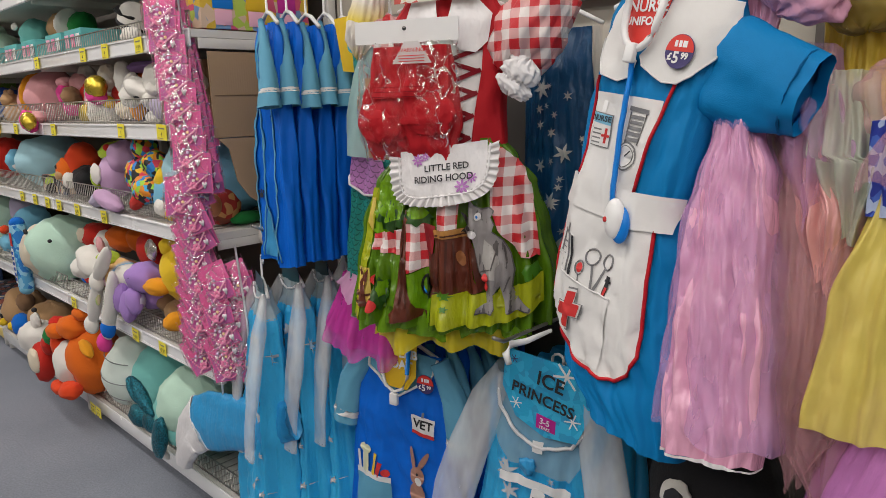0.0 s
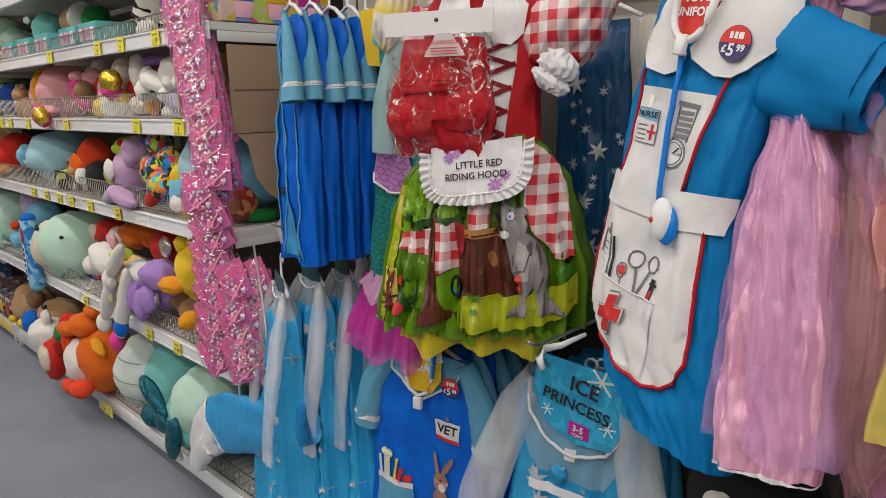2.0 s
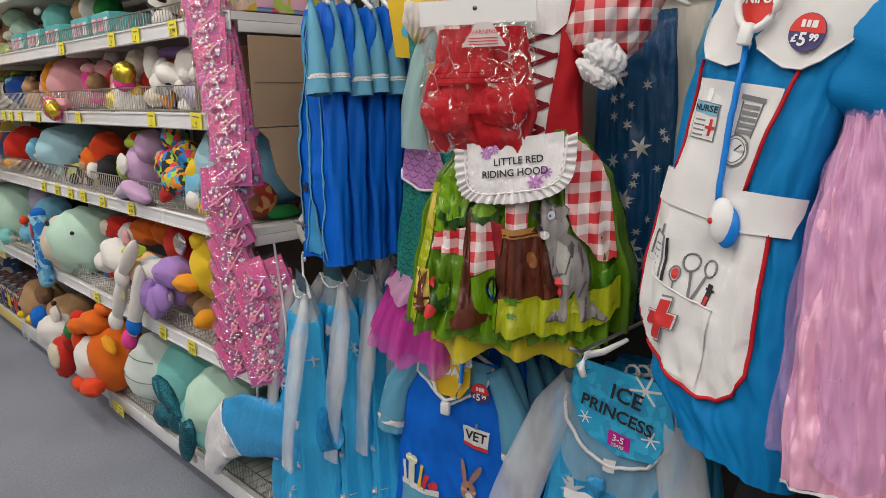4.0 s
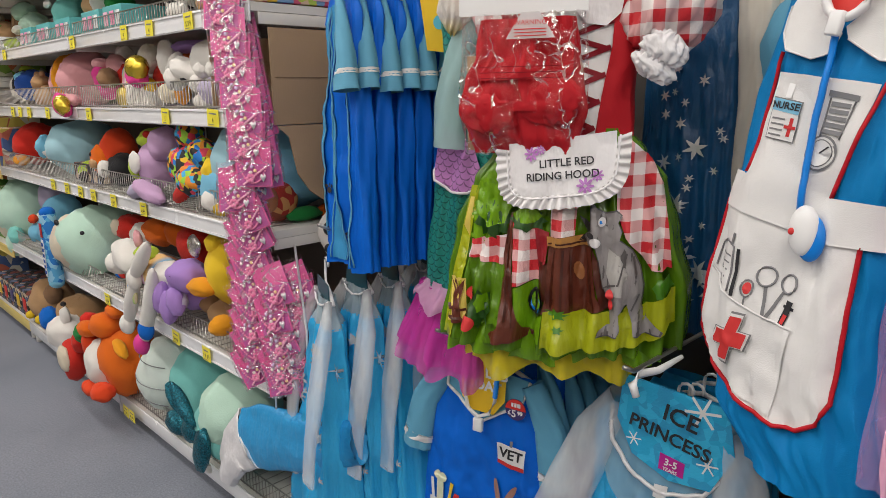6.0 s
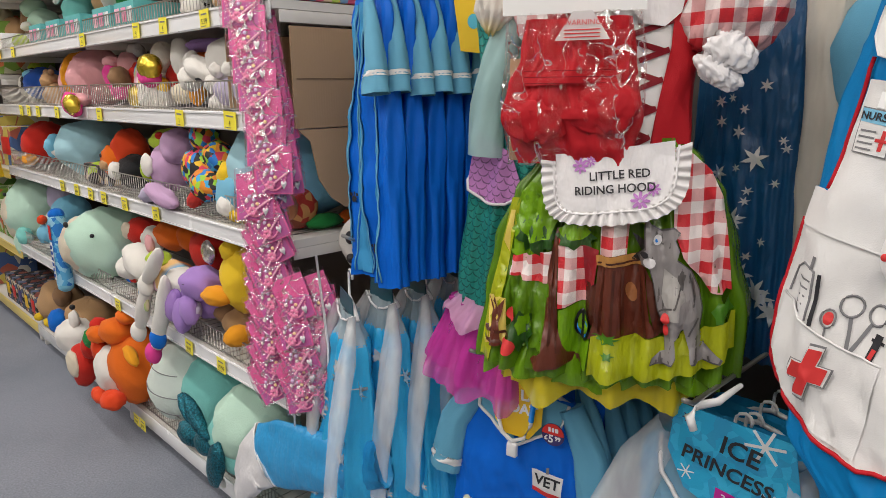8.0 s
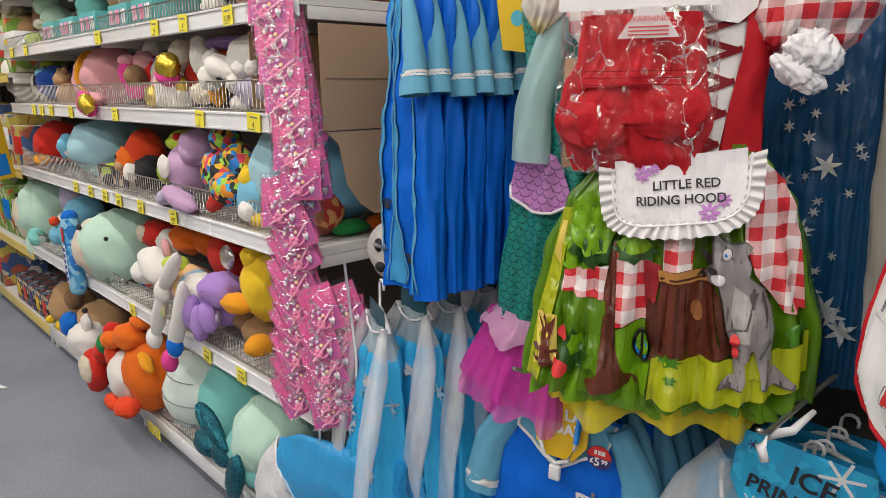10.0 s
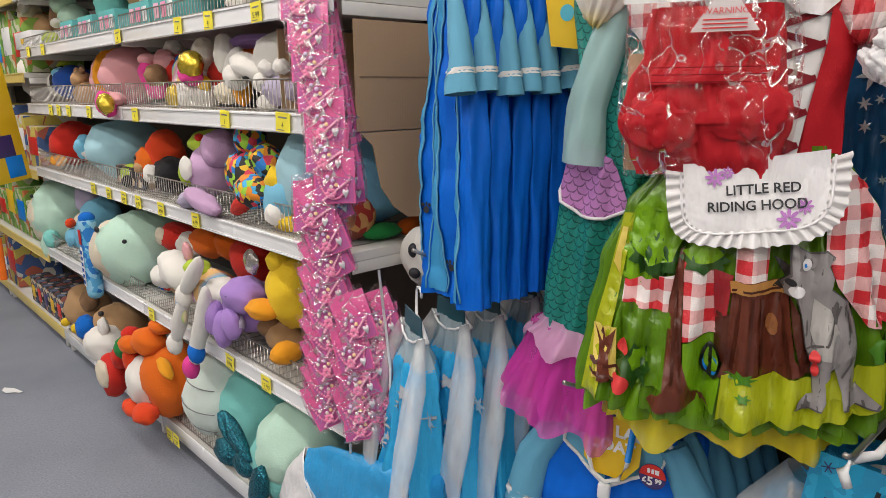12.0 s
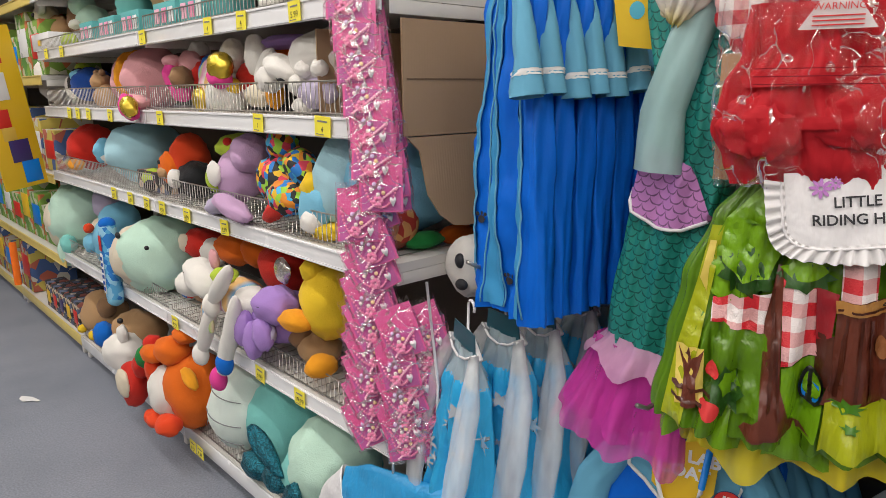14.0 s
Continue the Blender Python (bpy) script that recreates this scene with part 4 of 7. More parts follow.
    picture("meadow_print", [(-0.16, -0.43), (-0.09, -0.44), (-0.095, -0.54), (-0.15, -0.55)], MEADOW, 1)
    picture("grass_print", [(-0.075, -0.475), (-0.035, -0.462), (-0.025, -0.52), (-0.03, -0.57), (-0.07, -0.56)], LIME, 1)
    picture("gingham_print", [(0.085, -0.225), (0.106, -0.229), (0.14, -0.26), (0.16, -0.3), (0.172, -0.37), (0.181, -0.441), (0.149, -0.438), (0.106, -0.383), (0.09, -0.342)], GINGHAM, 1)
    picture("gingham_print", [(-0.158, -0.402), (-0.087, -0.386), (-0.092, -0.441), (-0.16, -0.432)], GINGHAM, 2)
    picture("gingham_print", [(-0.08, -0.357), (-0.042, -0.354), (-0.033, -0.46), (-0.076, -0.472)], GINGHAM, 2)
    picture("gingham_print", [(-0.016, -0.335), (0.026, -0.335), (0.024, -0.386), (-0.015, -0.387)], GINGHAM, 2)
    picture("leaf_print", jag(-0.118, -0.362, 0.04, 0.036, 18, 1), LEAF, 2)
    picture("leaf_print", jag(-0.118, -0.335, 0.036, 0.042, 14, 2, 0.1), LIME, 3)
    picture("leaf_print", jag(-0.054, -0.36, 0.034, 0.02, 16, 3), LEAF, 3)
    picture("leaf_print", jag(-0.056, -0.352, 0.026, 0.013, 12, 4, 0.1), LIME, 4)
    picture("trunk_print", [(-0.085, -0.35), (-0.08, -0.35), (-0.078, -0.45), (-0.075, -0.5), (-0.06, -0.545), (-0.035, -0.562), (-0.06, -0.566), (-0.109, -0.569), (-0.118, -0.56), (-0.098, -0.54), (-0.096, -0.47), (-0.096, -0.423)], bark, 3)
    picture("bark_line_print", bar(-0.088, -0.38, -0.086, -0.53, 0.004), TRUNK, 4)
    picture("bark_line_print", bar(-0.083, -0.44, -0.074, -0.54, 0.003), TRUNK, 4)
    picture("hood_print", [(-0.042, -0.372), (-0.017, -0.378), (-0.022, -0.431), (-0.036, -0.44)], hoodred, 3)
    picture("shade_print", [(-0.036, -0.43), (-0.018, -0.43), (-0.018, -0.5), (-0.034, -0.49)], TRUNK, 2)
    picture("stump_print", [(-0.017, -0.385), (0.049, -0.381), (0.052, -0.41), (0.057, -0.447), (0.063, -0.48), (0.078, -0.502), (0.03, -0.512), (-0.028, -0.517), (-0.02, -0.49), (-0.019, -0.452)], bark, 2)
    for x0, x1 in ((-0.008, -0.012), (0.008, 0.007), (0.02, 0.025), (0.042, 0.058)):
        picture("bark_line_print", bar(x0, -0.405, x1, -0.505, 0.004), TRUNK, 3)
    picture("stump_top_print", [(-0.021, -0.385), (0.055, -0.381), (0.054, -0.391), (0.05, -0.398), (-0.019, -0.401)], tan, 4)
    picture("stump_top_print", bar(-0.018, -0.396, 0.051, -0.392, 0.003), TRUNK, 5)
    picture("knot_print", oval(0.034, -0.44, 0.008, 0.016, 12, 0.3), tanknot, 4)
    picture("shade_print", [(0.03, -0.35), (0.05, -0.36), (0.058, -0.395), (0.03, -0.39), (0.045, -0.375)], BLACKPRINT, 4)
    picture("shade_print", [(0.052, -0.4), (0.064, -0.42), (0.078, -0.473), (0.09, -0.5), (0.072, -0.5), (0.058, -0.447)], TRUNK, 3)
    picture("grass_print", [(-0.023, -0.512), (0.04, -0.507), (0.1, -0.504), (0.15, -0.49), (0.188, -0.47), (0.19, -0.53), (0.15, -0.556), (0.076, -0.57), (0.008, -0.575), (-0.027, -0.575)], YELLOWGREEN, 3)
    picture("grass_tuft_print", jag(0.0, -0.512, 0.024, 0.01, 14, 6, 0.5), deep, 4)
    picture("grass_tuft_print", jag(0.004, -0.535, 0.012, 0.007, 12, 7, 0.5), deep, 5)
    picture("bush_print", jag(0.168, -0.466, 0.018, 0.02, 12, 8), deep, 4)
    picture("hill_print", [(0.108, -0.5), (0.128, -0.472), (0.134, -0.5), (0.13, -0.53), (0.105, -0.53)], YELLOWGREEN, 4)
    wolf = [(0.05, -0.325), (0.06, -0.338), (0.072, -0.345), (0.09, -0.34), (0.1, -0.348), (0.093, -0.357), (0.1, -0.372), (0.097, -0.385), (0.117, -0.4), (0.13, -0.43), (0.137, -0.46), (0.134, -0.49), (0.142, -0.515), (0.168, -0.533), (0.165, -0.54), (0.125, -0.541), (0.122, -0.52), (0.112, -0.49), (0.1, -0.505), (0.103, -0.53), (0.098, -0.541), (0.068, -0.541), (0.07, -0.532), (0.088, -0.522), (0.084, -0.485), (0.074, -0.46), (0.066, -0.42), (0.06, -0.4), (0.046, -0.397), (0.042, -0.384), (0.052, -0.372), (0.05, -0.35)]
    picture("wolf_outline_print", [(0.096 + (x - 0.096) * 1.05, -0.44 + (z + 0.44) * 1.025) for x, z in wolf], outline, 5)
    picture("wolf_print", wolf, GREYFUR, 6)
    picture("belly_print", [(0.08, -0.4), (0.098, -0.41), (0.112, -0.44), (0.108, -0.475), (0.09, -0.475), (0.078, -0.44)], pale, 7)
    for q in ((0.11, -0.405, 0.098, -0.455), (0.098, -0.455, 0.074, -0.462), (0.132, -0.47, 0.12, -0.5), (0.076, -0.535, 0.076, -0.541), (0.084, -0.534, 0.084, -0.541), (0.14, -0.53, 0.142, -0.539), (0.15, -0.532, 0.152, -0.539), (0.12, -0.41, 0.126, -0.44)):
        picture("fur_line_print", bar(*q, 0.0028), outline, 8)
    picture("eye_print", oval(0.068, -0.357, 0.0062, 0.0075, 12), WHITESATIN, 8)
    picture("eye_print", oval(0.067, -0.357, 0.0026, 0.0034, 10), HOSE, 9)
    picture("muzzle_print", oval(0.058, -0.39, 0.0095, 0.008, 12), WHITESATIN, 8)
    picture("nose_print", oval(0.05, -0.379, 0.0062, 0.005, 10), INK, 9)
    picture("strawberry_print", oval(0.085, -0.473, 0.0065, 0.009, 12), REDINK, 9)
    picture("strawberry_print", oval(0.087, -0.49, 0.004, 0.009, 10), REDINK, 9)
    picture("tree_print", [(-0.198, -0.472), (-0.19, -0.49), (-0.184, -0.47), (-0.18, -0.488), (-0.165, -0.47), (-0.17, -0.497), (-0.174, -0.51), (-0.17, -0.548), (-0.19, -0.55), (-0.188, -0.508)], bark, 3)
    for z in (-0.525, -0.54):
        picture("fence_print", bar(-0.203, z, -0.155, z, 0.005), TRUNK, 4)
    picture("bush_print", jag(-0.138, -0.518, 0.024, 0.036, 16, 9), LEAF, 3)
    picture("bush_print", jag(-0.132, -0.508, 0.014, 0.02, 12, 10), LIME, 4)
    picture("strawberry_print", oval(-0.155, -0.542, 0.013, 0.0125, 14), REDINK, 5)
    picture("strawberry_print", oval(-0.154, -0.494, 0.008, 0.01, 12), REDINK, 5)
    picture("basket_print", oval(-0.038, -0.5, 0.013, 0.024, 16), BLACKPRINT, 3)
    picture("basket_print", oval(-0.038, -0.503, 0.009, 0.017, 14), HOSE, 4)
    picture("basket_print", oval(-0.037, -0.498, 0.009, 0.016, 14), LIME, 5)
    for k, (z, hw, d, m) in enumerate(((-0.605, 0.19, 0.09, LIME), (-0.638, 0.165, 0.078, YELLOWNET))):
        u = Garment([(-0.5, -0.02, hw - 0.03, d - 0.015, 0.008), (z, -0.02, hw, d, 0.02)], 8, 3.0 + k)
        part("underskirt", u.mesh(hem=0.02, rows=14), m, t, "green underskirt" if k == 0 else "yellow chiffon underskirt")
    ap_surface = Garment([(-0.2, 0.0, 0.15, 0.072, 0.0), (-0.36, 0.0, 0.19, 0.1, 0.0)], 3, 0, 0.006)

    def lobe(k, n=40):
        """The apron's rounded outline, from its upper left round to its upper right."""
        pts = []
        for i in range(n + 1):
            a = math.pi * (1.06 + 0.88 * i / n)
            c, s = math.cos(a), math.sin(a)
            x = (0.087 + k) * math.copysign(abs(c) ** 0.45, c)
            pts.append((x, -0.24 + 0.13 * x + (0.075 + k) * math.copysign(abs(s) ** 0.45, s)))
        return pts
    ap = part("apron", ap_surface.patch([(-0.09, -0.235)] + lobe(0.0) + [(0.084, -0.212)], 0.007), WHITESATIN, t, "white satin apron with lettering and flowers")
    bm = bmesh.new()
    path = [(-0.093, -0.245)] + lobe(0.002) + [(0.09, -0.218)]
    pts = []
    for a, b in zip(path, path[1:]):
        k = max(2, int(math.hypot(b[0] - a[0], b[1] - a[1]) / 0.0022))
        pts += [(a[0] + (b[0] - a[0]) * i / k, a[1] + (b[1] - a[1]) * i / k) for i in range(k)]
    rows = []
    for i, (x, z) in enumerate(pts):
        dx, dz = x, z + 0.255
        d = math.hypot(dx, dz)
        w = 0.0055 * math.sin(i * 1.15 + 1.5 * noise.noise(Vector((i * 0.15, 2, 0)))) + 0.003 * noise.noise(Vector((i * 0.4, 0, 0)))
        p = ap_surface.front(x - dx / d * 0.004, z - dz / d * 0.004, 0.008)
        q = ap_surface.front(x + dx / d * 0.019, z + dz / d * 0.019, 0.011 + w)
        rows.append((bm.verts.new(p), bm.verts.new(p.lerp(q, 0.5) + Vector((0, -w * 0.3, 0))), bm.verts.new(q)))
    for a, b in zip(rows, rows[1:]):
        bm.faces.new((a[0], a[1], b[1], b[0]))
        bm.faces.new((a[1], a[2], b[2], b[1]))
    part("frill", bm, sheer("white_gathered_satin", (0.8, 0.78, 0.78), 0.95), ap, "gathered white frill")
    part("frill_stitch", ap_surface.cord(path, 0.0018, 0.0095), WHITESATIN, ap)
    for text, x, z in (("LITTLE RED", 0.008, -0.262), ("RIDING HOOD", 0.002, -0.283)):
        part("lettering", letters(text, 0.0175, x, z, 0.1, 0.0003, ap_surface, 0.0105), INK, ap, smooth=False)
    violet = paint("violet_print", (0.5, 0.2, 0.55), 0.6)
    for fx, fz, r in ((0.04, -0.298, 0.014), (0.058, -0.281, 0.01), (-0.05, -0.25, 0.012), (-0.035, -0.243, 0.008)):
        for k in range(8):
            a = k * math.pi / 4
            part("flower_print", ap_surface.patch(oval(fx + r * 0.6 * math.cos(a), fz + r * 0.6 * math.sin(a), r * 0.45, r * 0.18, 8, a), 0.0096), violet, ap)
    # header card and hanger
    part("header_card", flat([(-0.1, 0.1), (0.06, 0.1), (0.075, 0.07), (0.06, 0.05), (-0.1, 0.045)], -0.05), blotch("picture_card", [(0.8, 0.78, 0.7), (0.6, 0.1, 0.08), (0.75, 0.6, 0.4), (0.85, 0.84, 0.8)], 45), t, "printed header card", smooth=False)
    hanger(t, 0.11, 0.07)
    arm(0.936, 1.55, 1.0)
    # the bagged hood in front
    b = thing("bagged_red_hood", "folded red velour hood in a clear polybag with white header", "bagged accessory", hung(1.02, 0.97, 1.33, 24))
    part("backing_board", flat(rect(-0.098, -0.158, 0.085, 0.0), 0.014, 0.003), CARD, b, "brown cardboard backing", smooth=False)
    h = Garment([(0.055, 0.012, 0.075, 0.008, 0.002), (0.0, 0.012, 0.078, 0.018, 0.005), (-0.04, 0.004, 0.09, 0.024, 0.006), (-0.09, 0.003, 0.097, 0.028, 0.006), (-0.13, 0.008, 0.086, 0.024, 0.004), (-0.16, 0.012, 0.08, 0.01, 0.003)], 6, 0.7, 0.018, 0.7)
    part("folded_hood", h.mesh(rows=40), REDCLOTH, b, "folded red velour")
    for k, z in enumerate((-0.028, -0.078)):
        part("fold", h.patch([(-0.075, z), (0.08, z + 0.004), (0.078, z - 0.01), (-0.07, z - 0.014)], 0.004), REDCLOTH, b, "turned edge of the velour")
    part("bow", puff((0.055, -0.026, -0.075), (0.05, 0.014, 0.036), (0, -12, 0), 7, 7, 0.14), REDCLOTH, b, "gathered red velour bow")
    part("bow", puff((-0.045, -0.026, -0.09), (0.048, 0.014, 0.036), (0, 12, 0), 9, 7, 0.14), REDCLOTH, b, "gathered red velour bow")
    panel = part("warning_print", flat([(0.008, 0.062), (0.036, 0.062), (0.062, 0.022), (-0.018, 0.022)], -0.03, 0.0006), sheer("half_clear_white_print", (0.85, 0.82, 0.82), 0.55), b, "white printed warning panel", smooth=False)
    bm = letters("WARNING", 0.011, 0.022, 0.046)
    for v in bm.verts:
        v.co.y -= 0.028
    part("lettering", bm, REDINK, panel, smooth=False)
    for k in range(3):
        part("print_line", flat(rect(-0.004, 0.037 - 0.005 * k, 0.048, 0.0355 - 0.005 * k), -0.0312, 0.0005), REDINK, panel, smooth=False)
    for k in range(3):
        part("print_line", flat(rect(-0.06, -0.02 - 0.009 * k, 0.075, -0.0212 - 0.009 * k), -0.0415, 0.0004), DARKLACE, b, smooth=False)
    bag = Garment([(0.064, 0.004, 0.104, 0.01, 0.0), (0.02, 0.004, 0.104, 0.034, 0.003), (-0.1, 0.0, 0.102, 0.038, 0.004), (-0.164, 0.0, 0.1, 0.006, 0.0)], 6, 5.0, 0.016, 0.35)
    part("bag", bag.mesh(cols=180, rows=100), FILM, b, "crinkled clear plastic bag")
    part("bag_header", flat(rect(-0.104, 0.062, 0.108, 0.104), -0.008, 0.003), PLASTIC, b, "white bag header", smooth=False)
    part("punch_hole", flat(oval(0.0, 0.088, 0.004, 0.004, 12), -0.009, 0.0008), INK, b, smooth=False)
    part("tie", tube(bmesh.new(), [(0, -0.01, 0.09), (0, 0.06, 0.11)], 0.002, 6), CHROME, b)


def mermaid_costume():
    t = thing("mermaid_costume", "green scaled mermaid dress with magenta tulle hem and aqua sleeves", "costume", hung(1.13, 1.15, 1.42, 5, 11))
    g = Garment([(0.02, 0.0, 0.1, 0.03, 0.0), (-0.2, 0.03, 0.07, 0.04, 0.003), (-0.38, 0.03, 0.075, 0.045, 0.006), (-0.58, 0.04, 0.075, 0.045, 0.008)], 5, 2.5)
    part("tail", g.mesh(hem=0.012, bottom=-0.58), SCALES, t, "shiny green fish-scale skirt")
    part("shell_panel", g.patch([(-0.04, -0.22), (0.05, -0.24), (0.1, -0.31), (0.06, -0.335), (0.02, -0.342), (-0.025, -0.33), (-0.042, -0.3)], 0.007), LILACSCALES, t, "lilac scalloped panel")
    part("edging", g.cord([(0.095, -0.312), (0.06, -0.337), (0.02, -0.344), (-0.025, -0.332), (-0.043, -0.302)], 0.003, 0.009), WHITESATIN, t, "white scalloped edging")
    for sx in (-1,):
        part("sleeve", sleeve([(0.005, -0.035, 0.0), (-0.006, -0.045, -0.09), (-0.012, -0.05, -0.17), (0.0, -0.05, -0.26)], [0.03, 0.032, 0.034, 0.038], 0.02, 3), AQUASHEER, t, "pale aqua sleeve")
        part("sleeve_cap", puff((-0.015, -0.05, 0.03), (0.045, 0.035, 0.075), (0, 10, 0), 2), rainbow("yellow_white_satin", [(0.8, 0.62, 0.05), (0.8, 0.74, 0.66)], 2, 0.09), t, "yellow and cream cap sleeve")
    for k, (m, w, top, bot) in enumerate(((PINKTULLE, 0.09, -0.545, -0.6), (TULLE, 0.105, -0.56, -0.71), (TULLE, 0.12, -0.57, -0.745))):
        f = Garment([(top, 0.04, w * 0.78, 0.05, 0.004), (bot, 0.035, w * 1.08, 0.07, 0.009)], 6 + k, 1.0 + k)
        part("frill", f.mesh(hem=0.03, rows=18, cols=130), m, t, "pale pink tulle frill" if k == 0 else "magenta tulle frill")
    hanger(t, 0.1, 0.04)
    arm(1.15, 1.55, 1.05)


def vet_tunic():
    """One blue vet tunic on its hanger: striped sides, sky-blue sleeves with a white band."""
    t = thing("vet_tunic", "blue vet costume tunic with sky-blue sleeves on a white hanger", "costume", Matrix.Identity(4), "blue vet costumes on one arm")
    g = Garment([(0.0, 0.0, 0.07, 0.01, 0.0), (-0.06, 0.0, 0.085, 0.016, 0.003), (-0.3, 0.0, 0.1, 0.026, 0.014), (-0.56, 0.0, 0.112, 0.03, 0.02)], 8, 1.7, 0.012, 0.7)
    part("body", g.mesh(hem=0.008, cols=72, rows=36), NAVYBLUE, t)
    for x0, x1 in ((-0.105, -0.075), (-0.04, 0.005), (0.06, 0.085)):
        part("side_stripe", g.patch([(x0 * 0.5, -0.015), (x1 * 0.5, -0.015), (x1, -0.55), (x0, -0.55)], 0.003), STRIPEBLUE, t, "lighter blue stripe")
    for x0 in (-0.073, -0.042, 0.007, 0.058, 0.087):
        part("edge_tape", g.cord([(x0 * 0.55, -0.015), (x0, -0.55)], 0.0018, 0.0035), SKYBLUE, t, "sky-blue edge tape")
    for sx, q, v in ((1, 0.92, -0.028), (-1, -0.5, 0.0)):
        k = 1.0 if sx > 0 else 0.3
        s = part("sleeve", sleeve([(q * 0.055, v, 0.005), (q * 0.085, v - 0.002, -0.06), (q * 0.104, v - 0.004, -0.13), (q * 0.112, v - 0.006, -0.19)], [0.008 * k, 0.017 * k, 0.024 * k, 0.031 * k], [0.006 * k, 0.013 * k, 0.019 * k, 0.025 * k], 2 + sx), SKYBLUE, t, "sky-blue short sleeve")
        part("sleeve_band", sleeve([(q * 0.1067, v - 0.0047, -0.15), (q * 0.108, v - 0.005, -0.16)], [0.0268 * k, 0.028 * k], [0.0215 * k, 0.0225 * k], 2 + sx), WHITECLOTH, s, "white sleeve band")
    for k, (x, z) in enumerate(((-0.05, -0.4), (0.02, -0.5))):
        part("paw_print", g.patch(oval(x, z, 0.008, 0.007, 10), 0.004), INK, t)
        for q in (-1, 0, 1):
            part("paw_print", g.patch(oval(x + 0.008 * q, z + 0.011 - 0.002 * abs(q), 0.003, 0.004, 8), 0.004), INK, t)
    hanger(t, 0.09, 0.03, 0.09)
    return t


def vet_stack():
    one = vet_tunic()
    spots = [(1.015 + 0.05 * k, 1.435 - 0.006 * k, 1.465 + 0.005 * (k % 2), -19 + random.uniform(-3, 3), random.uniform(-1.5, 1.5)) for k in range(8)]
    one.matrix_basis = hung(*spots[0])
    for s in spots[1:]:
        copy_thing(one, hung(*s))
    arm(1.41, 1.575, 0.98)
    c = thing("swing_card", "yellow card with a small sky-blue roundel", "tag", hung(1.14, 1.29, 1.42, 25, -8))
    part("card", flat([(-0.03, -0.06), (0.025, -0.075), (0.035, -0.06), (0.035, 0.06), (-0.03, 0.06)], 0, 0.002), CARDYELLOW, c, smooth=False)
    part("roundel", flat(oval(0.004, -0.01, 0.012, 0.014, 16), -0.001, 0.0008), paint("roundel_blue", (0.1, 0.5, 0.65)), c, smooth=False)
    # the tunic that faces the aisle on the lower arm
    t = thing("vet_lab_coat_costume", "royal blue vet lab coat costume with card, badge and printed pocket", "costume", hung(1.148, 1.145, 0.697, 14, 2))
    g = Garment([(0.0, 0.0, 0.1, 0.02, 0.0), (-0.05, 0.0, 0.14, 0.03, 0.002), (-0.2, 0.0, 0.15, 0.04, 0.004), (-0.6, 0.0, 0.17, 0.045, 0.008)], 5, 3.3, 0.008)
    part("body", g.mesh(hem=0.005), NAVYBLUE, t)
    for sx in (1, -1):
        s = part("sleeve", sleeve([(sx * 0.1, -0.012, -0.01), (sx * 0.15, -0.02, -0.1), (sx * 0.172, -0.028, -0.22)], [0.026, 0.034, 0.036], 0.02, 4 + sx), SKYBLUE, t, "sky-blue sleeve")
        part("sleeve_band", sleeve([(sx * 0.1654, -0.0256, -0.184), (sx * 0.1683, -0.0266, -0.2)], [0.0372, 0.0374], 0.0212, 4 + sx), WHITECLOTH, s, "white sleeve band")
    for o in ([(0.0, -0.11), (0.09, -0.05), (0.1, -0.005), (0.05, 0.005), (0.01, -0.07)], [(0.0, -0.11), (-0.09, -0.05), (-0.09, 0.0), (-0.04, 0.01), (-0.01, -0.07)]):
        part("lapel", g.patch(o, 0.005), SKYBLUE, t, "sky-blue lapel")
        part("lapel_tape", g.cord(o[:3], 0.0035, 0.007), WHITECLOTH, t, "white tape")
    card = part("header_card", flat([(-0.045, -0.06), (-0.02, -0.085), (0.03, -0.085), (0.055, -0.05), (0.06, 0.08), (-0.05, 0.08)], -0.045), CARDYELLOW, t, "yellow header card", smooth=False)
    for text, z in (("VET LAB", 0.005), ("COAT", -0.024)):
        bm = letters(text, 0.03, 0.005, z, 0.02, 0.0012)
        for v in bm.verts:
            v.co.y -= 0.0425
        part("lettering", bm, PLASTIC, card, smooth=False)
    part("card_roundel", flat(oval(0.0, 0.045, 0.014, 0.014, 18), -0.046, 0.0008), STICKERBLUE, card, smooth=False)
    part("stethoscope", tube(bmesh.new(), [(-0.034, -0.05, 0.0), (-0.034, -0.052, -0.05), (-0.024, -0.054, -0.08), (0.0, -0.055, -0.092), (0.024, -0.054, -0.08), (0.036, -0.052, -0.05), (0.04, -0.05, 0.02)], 0.004, 8), PLASTIC, t, "white plastic toy stethoscope yoke")
    part("stethoscope_tube", tube(bmesh.new(), [(0.037, -0.054, -0.04), (0.043, -0.054, 0.03)], 0.0055, 8), HOSE, t)
    part("stethoscope_joint", boxes(((-0.01, -0.062, -0.125), (0.012, -0.05, -0.095)), bevel=0.003), PLASTIC, t)
    p = g.front(0.075, -0.06, 0.012)
    sticker(t, 0.078, p.y, -0.062, 0.0235)
    part("badge", g.patch([(0.04, -0.145), (0.105, -0.15), (0.103, -0.2), (0.042, -0.193)], 0.004), WHITECLOTH, t, "white name badge print")
    part("badge_bar", g.patch([(0.042, -0.184), (0.1035, -0.19), (0.103, -0.2), (0.042, -0.193)], 0.005), REDINK, t)
    part("badge_lettering", letters("VET", 0.031, 0.073, -0.167, -0.06, 0.0008, g, 0.0055), INK, t, smooth=False)
    part("badge_clip", g.patch(rect(0.07, -0.148, 0.076, -0.135), 0.006), GREYINK, t)
